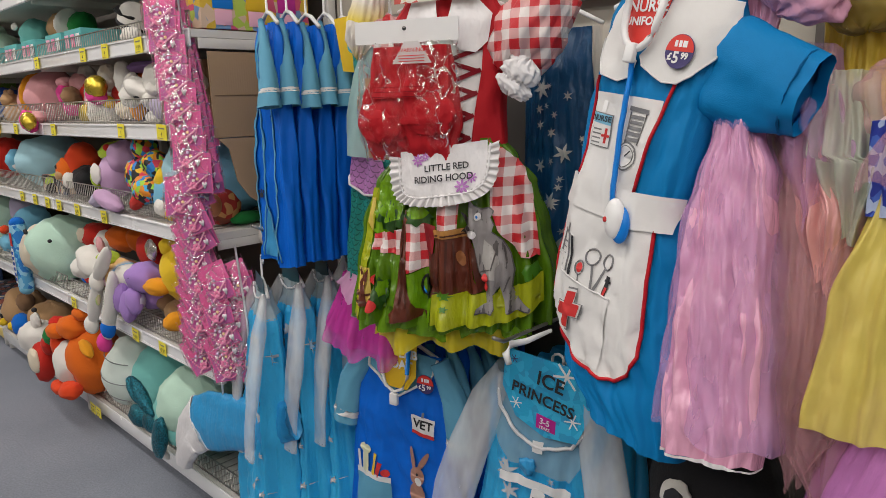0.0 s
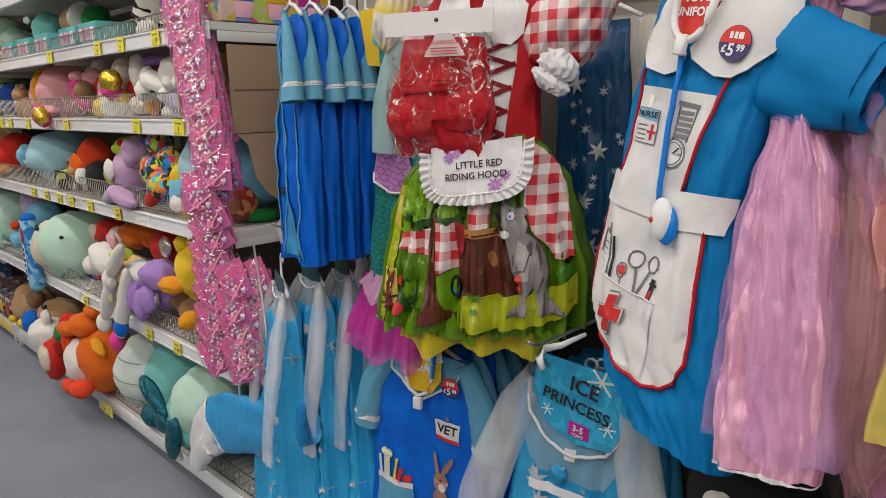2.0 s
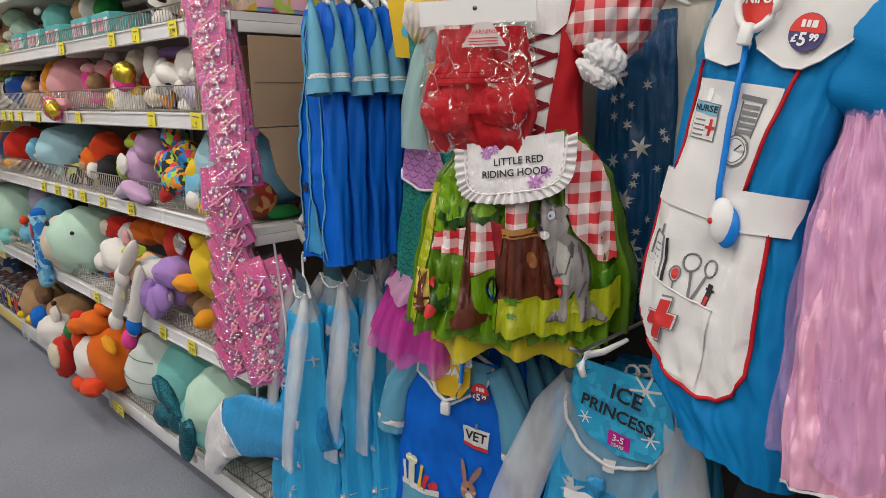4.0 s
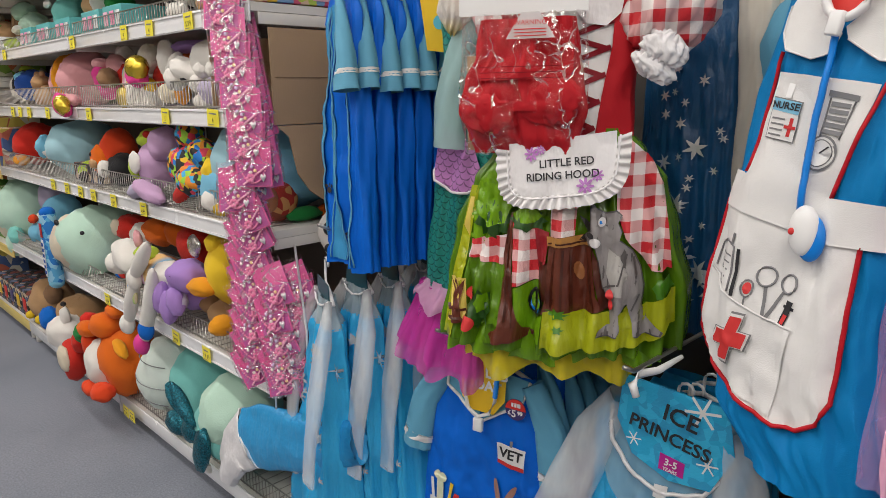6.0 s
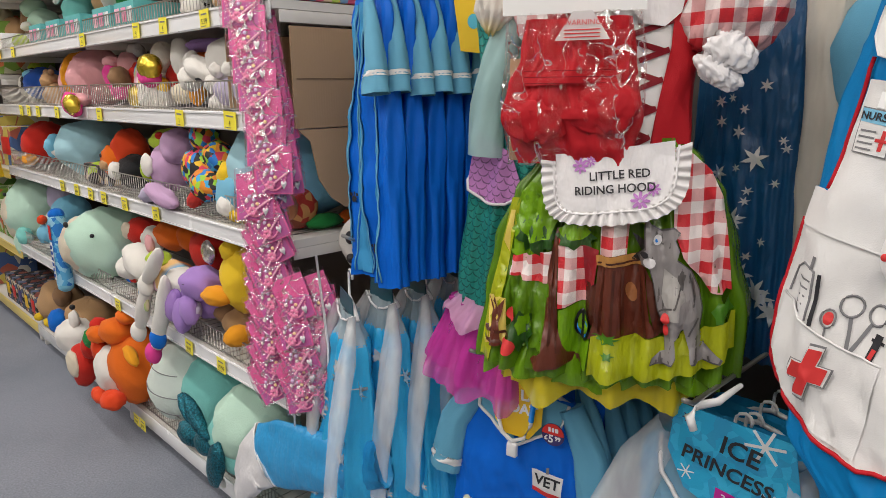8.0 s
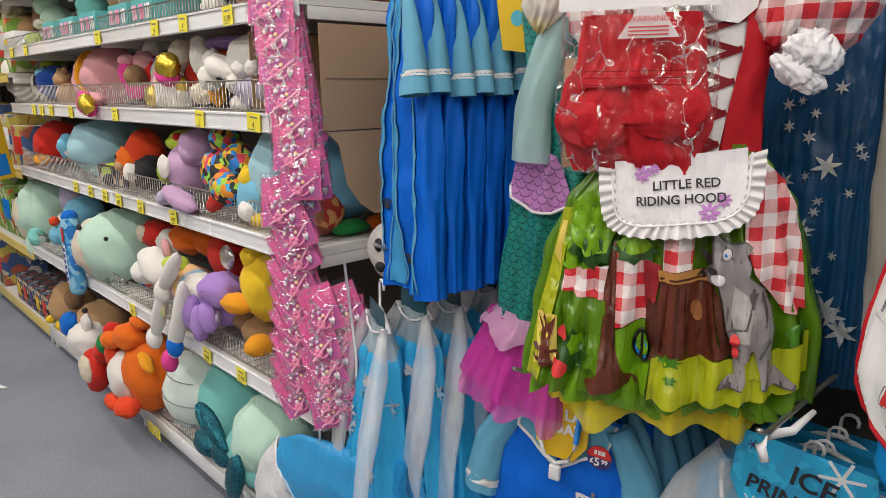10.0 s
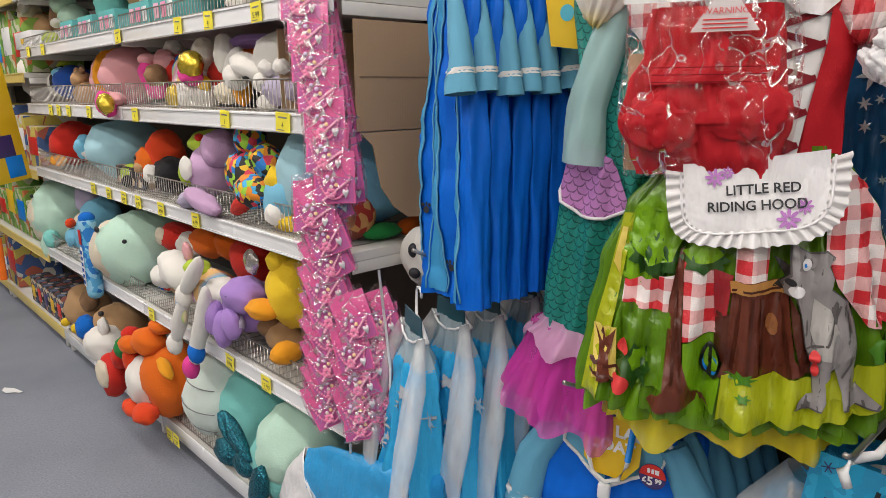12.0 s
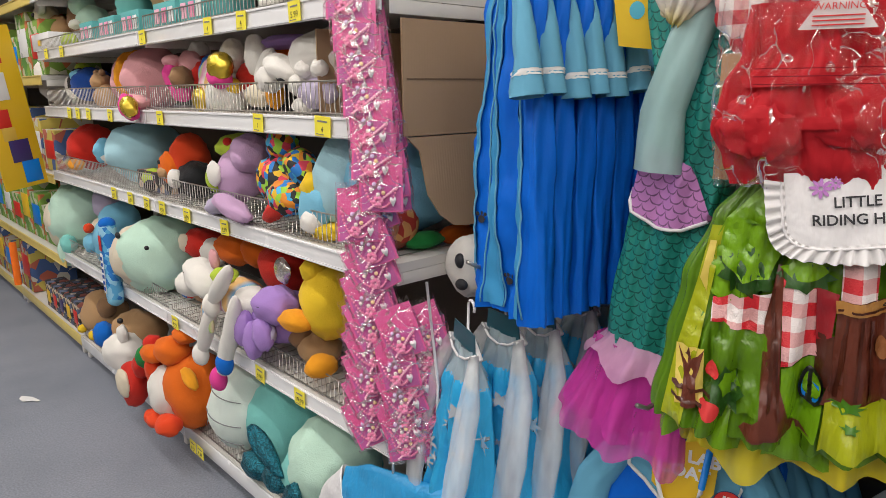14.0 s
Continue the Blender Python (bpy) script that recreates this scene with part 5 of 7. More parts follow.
    part("pocket", g.patch(rect(-0.13, -0.45, -0.02, -0.35), 0.004), SKYBLUE, t, "printed pocket")
    part("pocket_tape", g.patch(rect(-0.13, -0.35, -0.02, -0.335), 0.005), WHITECLOTH, t)
    for o, m in ((bar(-0.1, -0.34, -0.1, -0.28, 0.02), satin("bone_print", (0.7, 0.72, 0.5))), (oval(-0.107, -0.275, 0.01, 0.012, 12), satin("bone_end_print", (0.7, 0.72, 0.5))), (oval(-0.092, -0.275, 0.01, 0.012, 12), satin("bone_tip_print", (0.7, 0.72, 0.5))),
                 (bar(-0.075, -0.34, -0.066, -0.28, 0.01), CARDYELLOW), (bar(-0.062, -0.34, -0.05, -0.3, 0.012), REDINK), (oval(-0.035, -0.325, 0.012, 0.01, 14), REDINK), (bar(-0.12, -0.34, -0.122, -0.285, 0.007), WHITECLOTH)):
        part("tool_print", g.patch(o, 0.005), m, t)
    fur = satin("tan_rabbit_print", (0.4, 0.2, 0.14))
    for o in (oval(0.045, -0.26, 0.007, 0.03, 14, 0.2), oval(0.075, -0.262, 0.007, 0.03, 14, -0.5), oval(0.058, -0.305, 0.02, 0.026, 16), oval(0.058, -0.36, 0.022, 0.04, 16)):
        part("rabbit_print", g.patch(o, 0.005), fur, t)
    part("rabbit_print", g.patch(oval(0.062, -0.318, 0.01, 0.012, 12), 0.0065), WHITECLOTH, t)
    part("rabbit_print", g.patch(oval(0.06, -0.298, 0.003, 0.004, 10), 0.007), INK, t)
    hanger(t, 0.1, 0.02)
    arm(1.16, 0.8, 1.0)
    # more of the same costume behind it
    r = vet_tunic()
    r.matrix_basis = hung(1.21, 1.1, 0.72, 10, 0)
    for k in range(4):
        copy_thing(r, hung(1.26 + 0.035 * k, 1.09 - 0.012 * k, 0.72, 12, 0))


def ice_princess_front():
    t = thing("ice_princess_costume", "ice-blue princess dress with printed card and sheer white sleeves", "costume", hung(1.185, 0.745, 0.725, 6, 4))
    g = Garment([(0.0, 0.0, 0.1, 0.02, 0.0), (-0.06, 0.0, 0.14, 0.035, 0.002), (-0.2, 0.0, 0.13, 0.045, 0.005), (-0.62, 0.0, 0.2, 0.07, 0.012)], 7, 4.4)
    part("dress", g.mesh(hem=0.01), ICEBLUE, t)
    foil_flakes(g, t, -0.14, 0.15, -0.2, -0.6, 36, 3, 0.01, 0.03)
    part("yoke", g.patch([(-0.1, -0.03), (0.1, -0.03), (0.12, -0.12), (0.08, -0.2), (-0.06, -0.2), (-0.11, -0.14)], 0.004), sheer("grey_organza_yoke", (0.35, 0.55, 0.65), 0.55), t, "sheer yoke")
    for sx in (1, -1):
        part("sleeve", sleeve([(sx * 0.09, -0.02, -0.005), (sx * 0.13, -0.03, -0.09), (sx * 0.165, -0.045, -0.2), (sx * 0.2, -0.05, -0.33), (sx * 0.215, -0.05, -0.46)], [0.03, 0.045, 0.048, 0.052, 0.058], 0.025, 6 + sx), WHITESHEER, t, "sheer white sleeve")
    card = part("header_card", flat([(-0.082, 0.045), (-0.075, 0.055), (0.1, 0.05), (0.12, -0.03), (0.09, -0.105), (0.02, -0.115), (-0.05, -0.09), (-0.085, -0.03)], -0.05), CARDBLUE, t, "ice-blue header card", smooth=False)

    def on_card(bm, name, m, y=-0.0515):
        for v in bm.verts:
            v.co.y += y
        part(name, bm, m, card, smooth=False)
    on_card(letters("ICE", 0.043, 0.028, 0.008, -0.12, 0.0008), "lettering", INK)
    on_card(letters("PRINCESS", 0.034, 0.012, -0.032, -0.14, 0.0007), "lettering", INK)
    on_card(flat([(0.0, -0.067), (0.044, -0.072), (0.044, -0.1), (0.0, -0.098)], 0.0, 0.0008), "age_label", MAGENTA)
    on_card(letters("3-5", 0.018, 0.022, -0.079, -0.06, 0.0004), "lettering", PLASTIC, -0.0525)
    on_card(letters("YEARS", 0.009, 0.022, -0.092, -0.06, 0.0002), "lettering", PLASTIC, -0.0525)
    for fx, fz, r, m in ((-0.06, 0.035, 0.009, STICKERBLUE), (0.06, 0.03, 0.03, PLASTIC), (-0.05, -0.06, 0.014, PLASTIC), (0.08, -0.06, 0.018, PLASTIC)):
        for k in range(3):
            a = k * math.pi / 3 + 0.2
            on_card(flat(bar(fx - r * math.cos(a), fz - r * math.sin(a), fx + r * math.cos(a), fz + r * math.sin(a), r * 0.16), 0.0008 + 0.0001 * k, 0.0003), "flake_print", m, -0.0517)
    part("neck_binding", g.cord([(-0.105, -0.02), (-0.09, -0.08), (-0.04, -0.13), (0.02, -0.14), (0.08, -0.12), (0.115, -0.06)], 0.004, 0.012), WHITESATIN, t, "white neck binding")
    part("neck_tab", g.patch(rect(0.0, -0.15, 0.022, -0.125), 0.014), WHITECLOTH, t)
    part("tape", g.patch([(-0.075, -0.222), (0.09, -0.212), (0.09, -0.234), (-0.075, -0.243)], 0.012), PLASTIC, t, "white tape across the bodice")
    part("swing_tag", flat([(0.0, -0.3), (0.032, -0.31), (0.042, -0.23), (0.03, -0.222), (0.012, -0.225)], -0.07, 0.001), PLASTIC, t, "white swing tag with small print", smooth=False)
    for k in range(4):
        part("tag_print", flat(rect(0.014, -0.245 - 0.012 * k, 0.032, -0.248 - 0.012 * k), -0.0712, 0.0006), GREYINK, t, smooth=False)
    part("rosette", ell(bmesh.new(), (-0.01, -0.055, -0.19), (0.02, 0.008, 0.018), lump=0.3), SKYSATIN, t)
    hanger(t, 0.08, 0.0, 0.06)
    arm(0.745, 0.84, 1.0)
    # spare header cards of dresses behind
    for k in range(3):
        q = thing("ice_princess_costume", "ice-blue dress hanging behind the front one", "costume", hung(1.22 + 0.06 * k, 0.74, 0.72, 4, 2), "ice princess dresses")
        part("dress", Garment([(0.0, 0.0, 0.1, 0.02, 0.0), (-0.06, 0.0, 0.13, 0.03, 0.002), (-0.6, 0.0, 0.17, 0.05, 0.01)], 7, 5 + k).mesh(hem=0.01, cols=60, rows=24), ICEBLUE, q)
        hanger(q, 0.08, 0.0, 0.05)


def ice_dress():
    """One ice-blue dress hung sideways with long sheer sleeves that fall in front of it."""
    t = thing("ice_dress", "ice-blue flake-print dress with long sheer white sleeves", "costume", Matrix.Identity(4), "ice dresses on the lower arm")
    g = Garment([(-0.02, 0.0, 0.05, 0.016, 0.0), (-0.1, 0.0, 0.075, 0.035, 0.006), (-0.4, 0.0, 0.115, 0.06, 0.018), (-0.68, 0.0, 0.14, 0.075, 0.024)], 8, 2.9, 0.01)
    part("dress", g.mesh(top=-0.07, hem=0.012, cols=110, rows=50), ICEBLUE, t)
    foil_flakes(g, t, -0.1, 0.11, -0.12, -0.62, 30, 5, 0.01, 0.028)
    part("yoke", g.mesh(top=-0.005, bottom=-0.075, cols=60, rows=8), YOKESHEER, t, "sheer grey-white yoke")
    part("neck_binding", tube(bmesh.new(), [(-0.06, -0.012, -0.004), (-0.03, -0.018, -0.022), (0.0, -0.02, -0.028), (0.03, -0.018, -0.022), (0.06, -0.012, -0.004)], 0.0025, 6), WHITESATIN, t, "white neck binding")
    part("card", flat([(-0.05, -0.01), (0.05, -0.01), (0.045, 0.03), (-0.045, 0.03)], -0.008, 0.002), paint("dark_teal_card", (0.015, 0.09, 0.12), 0.4), t, "dark teal card back", smooth=False)
    for sx, low in ((-1, -0.5), (1, -0.44)):
        s = part("sleeve", sleeve([(sx * 0.05, -0.01, -0.008), (sx * 0.085, -0.035, -0.1), (sx * 0.1, -0.06, -0.22), (sx * 0.09, -0.075, -0.34), (sx * 0.08, -0.08, low)], [0.012, 0.03, 0.035, 0.032, 0.034], [0.008, 0.018, 0.016, 0.012, 0.01], 2 + sx), WHITESHEER, t, "long sheer white sleeve")
        part("cuff", sleeve([(sx * 0.0802, -0.0799, low + 0.004), (sx * 0.08, -0.08, low - 0.002)], [0.0345, 0.0347], 0.0108, 2 + sx), WHITESHEER, s)
    hanger(t, 0.06, 0.02, 0.09)
    return t


def ice_stack():
    one = ice_dress()
    spots = [(1.0, 1.53, 0.82, -20, 4), (1.075, 1.5, 0.835, -8, 1), (1.155, 1.47, 0.84, -16, -3), (1.24, 1.44, 0.87, -22, 0), (1.33, 1.44, 0.87, -20, 0)]
    one.matrix_basis = hung(*spots[0])
    for s in spots[1:]:
        copy_thing(one, hung(*s))
    arm(1.49, 0.975, 0.96)
    t = thing("swung_out_dress", "sky-blue satin dress with white hem poking into the aisle", "costume", hung(0.95, 1.72, 0.42, -8))
    part("skirt", sleeve([(0.3, 0.08, 0.06), (0.12, 0.03, 0.0), (-0.04, -0.01, -0.04), (-0.13, -0.03, -0.07)], [0.05, 0.075, 0.09, 0.082], 0.022, 3), SKYSATIN, t)
    hem = part("hem_band", sleeve([(-0.12, -0.028, -0.066), (-0.19, -0.042, -0.12), (-0.245, -0.05, -0.2), (-0.26, -0.05, -0.25)], [0.084, 0.078, 0.06, 0.035], 0.023, 3), WHITESATIN, t, "white satin hem band")
    part("hem_seam", sleeve([(-0.119, -0.0275, -0.0655), (-0.123, -0.0285, -0.0685)], [0.086, 0.0855], 0.0245, 3), PLASTIC, hem)


def dark_dress():
    t = thing("blue_flake_dress", "deep blue flake-print dress in a clear sleeve on the back rail", "costume", hung(1.33, 0.82, 1.42))
    g = Garment([(0.0, 0.0, 0.08, 0.02, 0.0), (-0.08, 0.0, 0.085, 0.035, 0.003), (-0.6, 0.0, 0.1, 0.05, 0.012)], 6, 0.9)
    part("dress", g.mesh(hem=0.01), DARKICE, t)
    foil_flakes(g, t, -0.04, 0.08, -0.1, -0.58, 34, 8, 0.008, 0.026)
    part("cape", Garment([(0.0, 0.1, 0.03, 0.02, 0.002), (-0.5, 0.13, 0.04, 0.03, 0.006)], 4, 1).mesh(cols=40, rows=24), sheer("cream_organza", (0.75, 0.7, 0.6), 0.7), t, "cream sheer cape edge")
    part("bodice_top", ell(bmesh.new(), (0.17, 0.0, -0.1), (0.06, 0.04, 0.1), (0, 0, 0), 0.12, 3), SKYBLUE, t, "sky-blue sleeve")
    hanger(t, 0.09, 0.04)
    t = thing("grey_mask_hook", "white moulded plastic hook end", "hook", hung(1.08, 0.73, 0.83))
    part("hook", tube(bmesh.new(), [(0.0, 0.08, 0.0), (0.0, 0.0, 0.0), (-0.02, -0.02, -0.005), (-0.03, -0.025, -0.025), (-0.022, -0.025, -0.045)], [0.004, 0.006, 0.0075, 0.0075, 0.006], 12), PLASTIC, t)


# ---- strips of bagged bead jewellery, carton ----
def bead_bag():
    t = thing("bead_jewellery_bag", "clear bag of pink bead necklace and bracelets on a pink card", "jewellery bag", Matrix.Identity(4), "hanging bags of bead jewellery")
    w, h = 0.042, 0.105
    part("backing_card", flat(rect(-w, -h, w, 0), 0.004, 0.001), BACKCARD, t, smooth=False)
    part("card_foot", flat(rect(-w * 0.9, -h * 0.97, w * 0.9, -h * 0.5), 0.003, 0.0008), BACKCARDV, t, "violet lower card", smooth=False)
    bm = bmesh.new()
    for k in range(26):
        a = math.pi * (0.05 + 0.9 * k / 25)
        x, z = w * 0.8 * math.cos(a), -0.02 - h * 0.72 * math.sin(a) ** 0.8
        ell(bm, (x, -0.001, z), (0.0028,) * 3, lump=0, seg=7)
    tagged(part("necklace", bm, BEADPINK, t, "string of pink beads"), kind="")
    bm = bmesh.new()
    for k in range(14):
        ell(bm, (w * (0.75 - 1.3 * k / 13), -0.003, -h * (0.55 + 0.38 * k / 13)), (0.003,) * 3, lump=0, seg=7)
    part("pearl_string", bm, BEADWHITE, t, "string of pearl beads")
    bm = bmesh.new()
    for k in range(6):
        a = k * 2.4
        r = 0.004 + 0.0042 * math.sqrt(k)
        ell(bm, (-w * 0.15 + r * math.cos(a), -0.004, -h * 0.55 + 1.3 * r * math.sin(a)), (0.0043,) * 3, lump=0, seg=8)
    part("bead_cluster", bm, BEADMIX, t, "cluster of pastel beads")
    bm = bmesh.new()
    for k in range(6):
        a = k * math.pi / 3
        ell(bm, (-w * 0.15 + 0.007 * math.cos(a), -0.004, -h * 0.8 + 0.007 * math.sin(a)), (0.0045,) * 3, lump=0, seg=8)
    part("flower_bead", bm, BEADPINK, t)
    part("heart_charm", flat([(w * 0.55, -h * 0.9), (w * 0.4, -h * 0.78), (w * 0.43, -h * 0.72), (w * 0.52, -h * 0.73), (w * 0.56, -h * 0.77), (w * 0.62, -h * 0.72), (w * 0.7, -h * 0.74), (w * 0.7, -h * 0.79)], -0.006, 0.002), PLASTIC, t, "white heart charm")
    g = Garment([(0.012, 0, w * 1.06, 0.002, 0), (-h * 0.5, 0, w * 1.09, 0.012, 0.0012), (-h * 1.04, 0, w * 1.09, 0.003, 0)], 5, 2, 0.003, 0.4)
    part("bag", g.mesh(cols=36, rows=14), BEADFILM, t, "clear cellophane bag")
    return t


def bead_strips():
    one = bead_bag()
    spots = []
    for k in range(8):
        z = 1.585 - 0.06 * k
        spots.append((0.914 + 0.002 * k, 1.772 - 0.011 * k, z, 46 + random.uniform(-6, 6), random.uniform(-4, 4), 6))
        spots.append((0.929 + 0.002 * k, 1.782 - 0.011 * k, z + 0.02, 64 + random.uniform(-8, 8), -6 + random.uniform(-4, 4), 4))
        spots.append((0.944 + 0.002 * k, 1.782 - 0.011 * k, z - 0.01, 74 + random.uniform(-8, 8), -8 + random.uniform(-4, 4)))
    for k in range(9):
        z = 1.105 - 0.057 * k
        tip = 0 if k == 0 else -24
        spots.append((0.902, 1.732 + 0.004 * k, z, 44 + random.uniform(-6, 6), tip + random.uniform(-4, 4), 8))
        spots.append((0.918, 1.732 + 0.004 * k, z + 0.012, 62 + random.uniform(-8, 8), -18 + random.uniform(-6, 6), 4))
    for k in range(4):
        for q in range(4):
            spots.append((0.925 + 0.02 * q, 1.675 - 0.014 * q, 0.87 - 0.066 * k - 0.03 * (q % 2), 40 + 9 * q + random.uniform(-10, 10), -14 + random.uniform(-9, 9), 5))
    one.matrix_basis = hung(*spots[0])
    for s in spots[1:]:
        copy_thing(one, hung(*s))
    st = thing("clip_strip", "clear hanging strips with wire hooks that carry the bead bags", "hanging strip")
    for y, x, z0, z1 in ((1.75, 0.952, 1.6, 1.02), (1.735, 0.952, 1.08, 0.42), (1.63, 0.985, 0.92, 0.5)):
        part("strip", tube(bmesh.new(), [(x, y, z0), (x, y - 0.03, (z0 + z1) / 2), (x, y - 0.02, z1)], 0.003, 6), PLASTIC, st)
    part("top_hook", tube(bmesh.new(), [(0.99, 1.75, 1.62), (0.955, 1.75, 1.63), (0.952, 1.75, 1.6)], 0.003, 6), CHROME, st)


def open_carton():
    t = thing("open_cardboard_carton", "opened plain brown cardboard carton with one flap hanging down", "carton", pose(0, NEAR_END - 0.012, 0))
    x0, x1, z0, z1 = 1.0, 1.40, 1.2, 1.425
    part("side", boxes(((x0, 0, z0), (x1, 0.004, z1))), CARD, t, smooth=False)
    part("side", boxes(((x0, 0.3, 1.24), (x1, 0.304, z1))), CARD, t, smooth=False)
    part("back", boxes(((x1 - 0.004, 0.005, 1.24), (x1, 0.299, z1))), CARD, t, smooth=False)
    # thin darker strip: the shade in the carton's fold, painted on
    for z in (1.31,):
        part("fold_crease_shade", boxes(((x0 + 0.01, -0.0012, z), (x1 - 0.12, -0.0002, z + 0.0025))), paint("shaded_crease_brown", (0.22, 0.14, 0.08), 0.9), t, smooth=False)
    bm = bmesh.new()
    o = [(x0 + 0.005, z0 - 0.003)] + [(x0 + 0.03 + 0.004 * k, z0 - 0.03 * k) for k in range(1, 5)] + [(x0 + 0.075, z0 - 0.165), (x0 + 0.11, z0 - 0.19), (x0 + 0.15, z0 - 0.195), (x1 - 0.02, z0 - 0.19), (x1, z0 - 0.003)]
    f = bm.faces.new([bm.verts.new((x, -0.004 - (z0 - z) * 0.12, z)) for x, z in o])
    r = bmesh.ops.extrude_face_region(bm, geom=[f])
    for v in r["geom"]:
        if isinstance(v, bmesh.types.BMVert):
            v.co.y += 0.004
    part("flap", bm, CARD, t, "hanging flap with rounded corner", smooth=False)


# ---- soft toys ----
P = {}


def fur(key):
    table = {"mint": (0.52, 0.74, 0.61), "white": (0.79, 0.76, 0.71), "cream": (0.7, 0.62, 0.48), "lilac": (0.52, 0.46, 0.62), "blue": (0.2, 0.5, 0.68), "pale": (0.38, 0.62, 0.7), "red": (0.6, 0.03, 0.02), "orange": (0.75, 0.15, 0.015),
             "flame": (0.75, 0.07, 0.02), "purple": (0.4, 0.24, 0.6), "yellow": (0.82, 0.55, 0.03), "amber": (0.8, 0.33, 0.02), "brown": (0.3, 0.17, 0.09), "tan": (0.46, 0.28, 0.14), "grey": (0.42, 0.4, 0.39), "navy": (0.02, 0.08, 0.35),
             "royal": (0.01, 0.15, 0.6), "teal": (0.22, 0.6, 0.55), "pink": (0.72, 0.36, 0.38), "hot": (0.75, 0.06, 0.3), "lime": (0.45, 0.6, 0.05), "green": (0.02, 0.22, 0.05), "black": (0.02, 0.02, 0.022), "shell": (0.68, 0.76, 0.7), "lav": (0.56, 0.36, 0.56), "ink": (0.02, 0.02, 0.02)}
    if key not in P:
        if key == "ink":
            P[key] = INK
        elif key == "butterfly":
            P[key] = blotch("multicolour_print_plush", [(0.02, 0.02, 0.02), (0.8, 0.5, 0.02), (0.02, 0.2, 0.6), (0.35, 0.65, 0.05), (0.7, 0.05, 0.1), (0.02, 0.02, 0.02), (0.05, 0.4, 0.7), (0.75, 0.25, 0.02)], 62)
        elif key == "rainbow":
            P[key] = rainbow("rainbow_plush", [(0.8, 0.75, 0.7), (0.75, 0.3, 0.5), (0.5, 0.65, 0.2), (0.2, 0.45, 0.7), (0.8, 0.5, 0.2)], 1, 0.13)
        elif key == "sequin":
            P[key] = sequin("dark_teal_sequins", (0.015, 0.12, 0.16))
        elif key == "gold":
            P[key] = paint("gold_foil_cloth", (0.75, 0.55, 0.06), 0.25, 0.7)
        elif key == "silver":
            P[key] = paint("silver_foil_cloth", (0.7, 0.68, 0.65), 0.25, 0.8)
        else:
            P[key] = plush("plush_" + key, table[key])
    return P[key]


TOYS = 0


def toy(name, label, at, *pieces):
    """A stuffed toy; pieces: part name, colour, centre from the toy's middle, radii and, where it leans, its turn."""
    global TOYS
    TOYS += 1
    t = thing(name, label, "soft toy", pose(*at), "")
    for i, (n, c, p, r, *turn) in enumerate(pieces):
        small = max(r) < 0.02
        part(n, ell(bmesh.new(), (p[0] * 1.1, p[1] * 1.12, p[2]), (r[0] * 1.08, r[1] * 1.14, r[2] * 1.02), turn[0] if turn else (0, 0, 0), 0.02 if small else 0.13, TOYS * 1.7 + i, 12 if small else 28), fur(c), t)
    return t


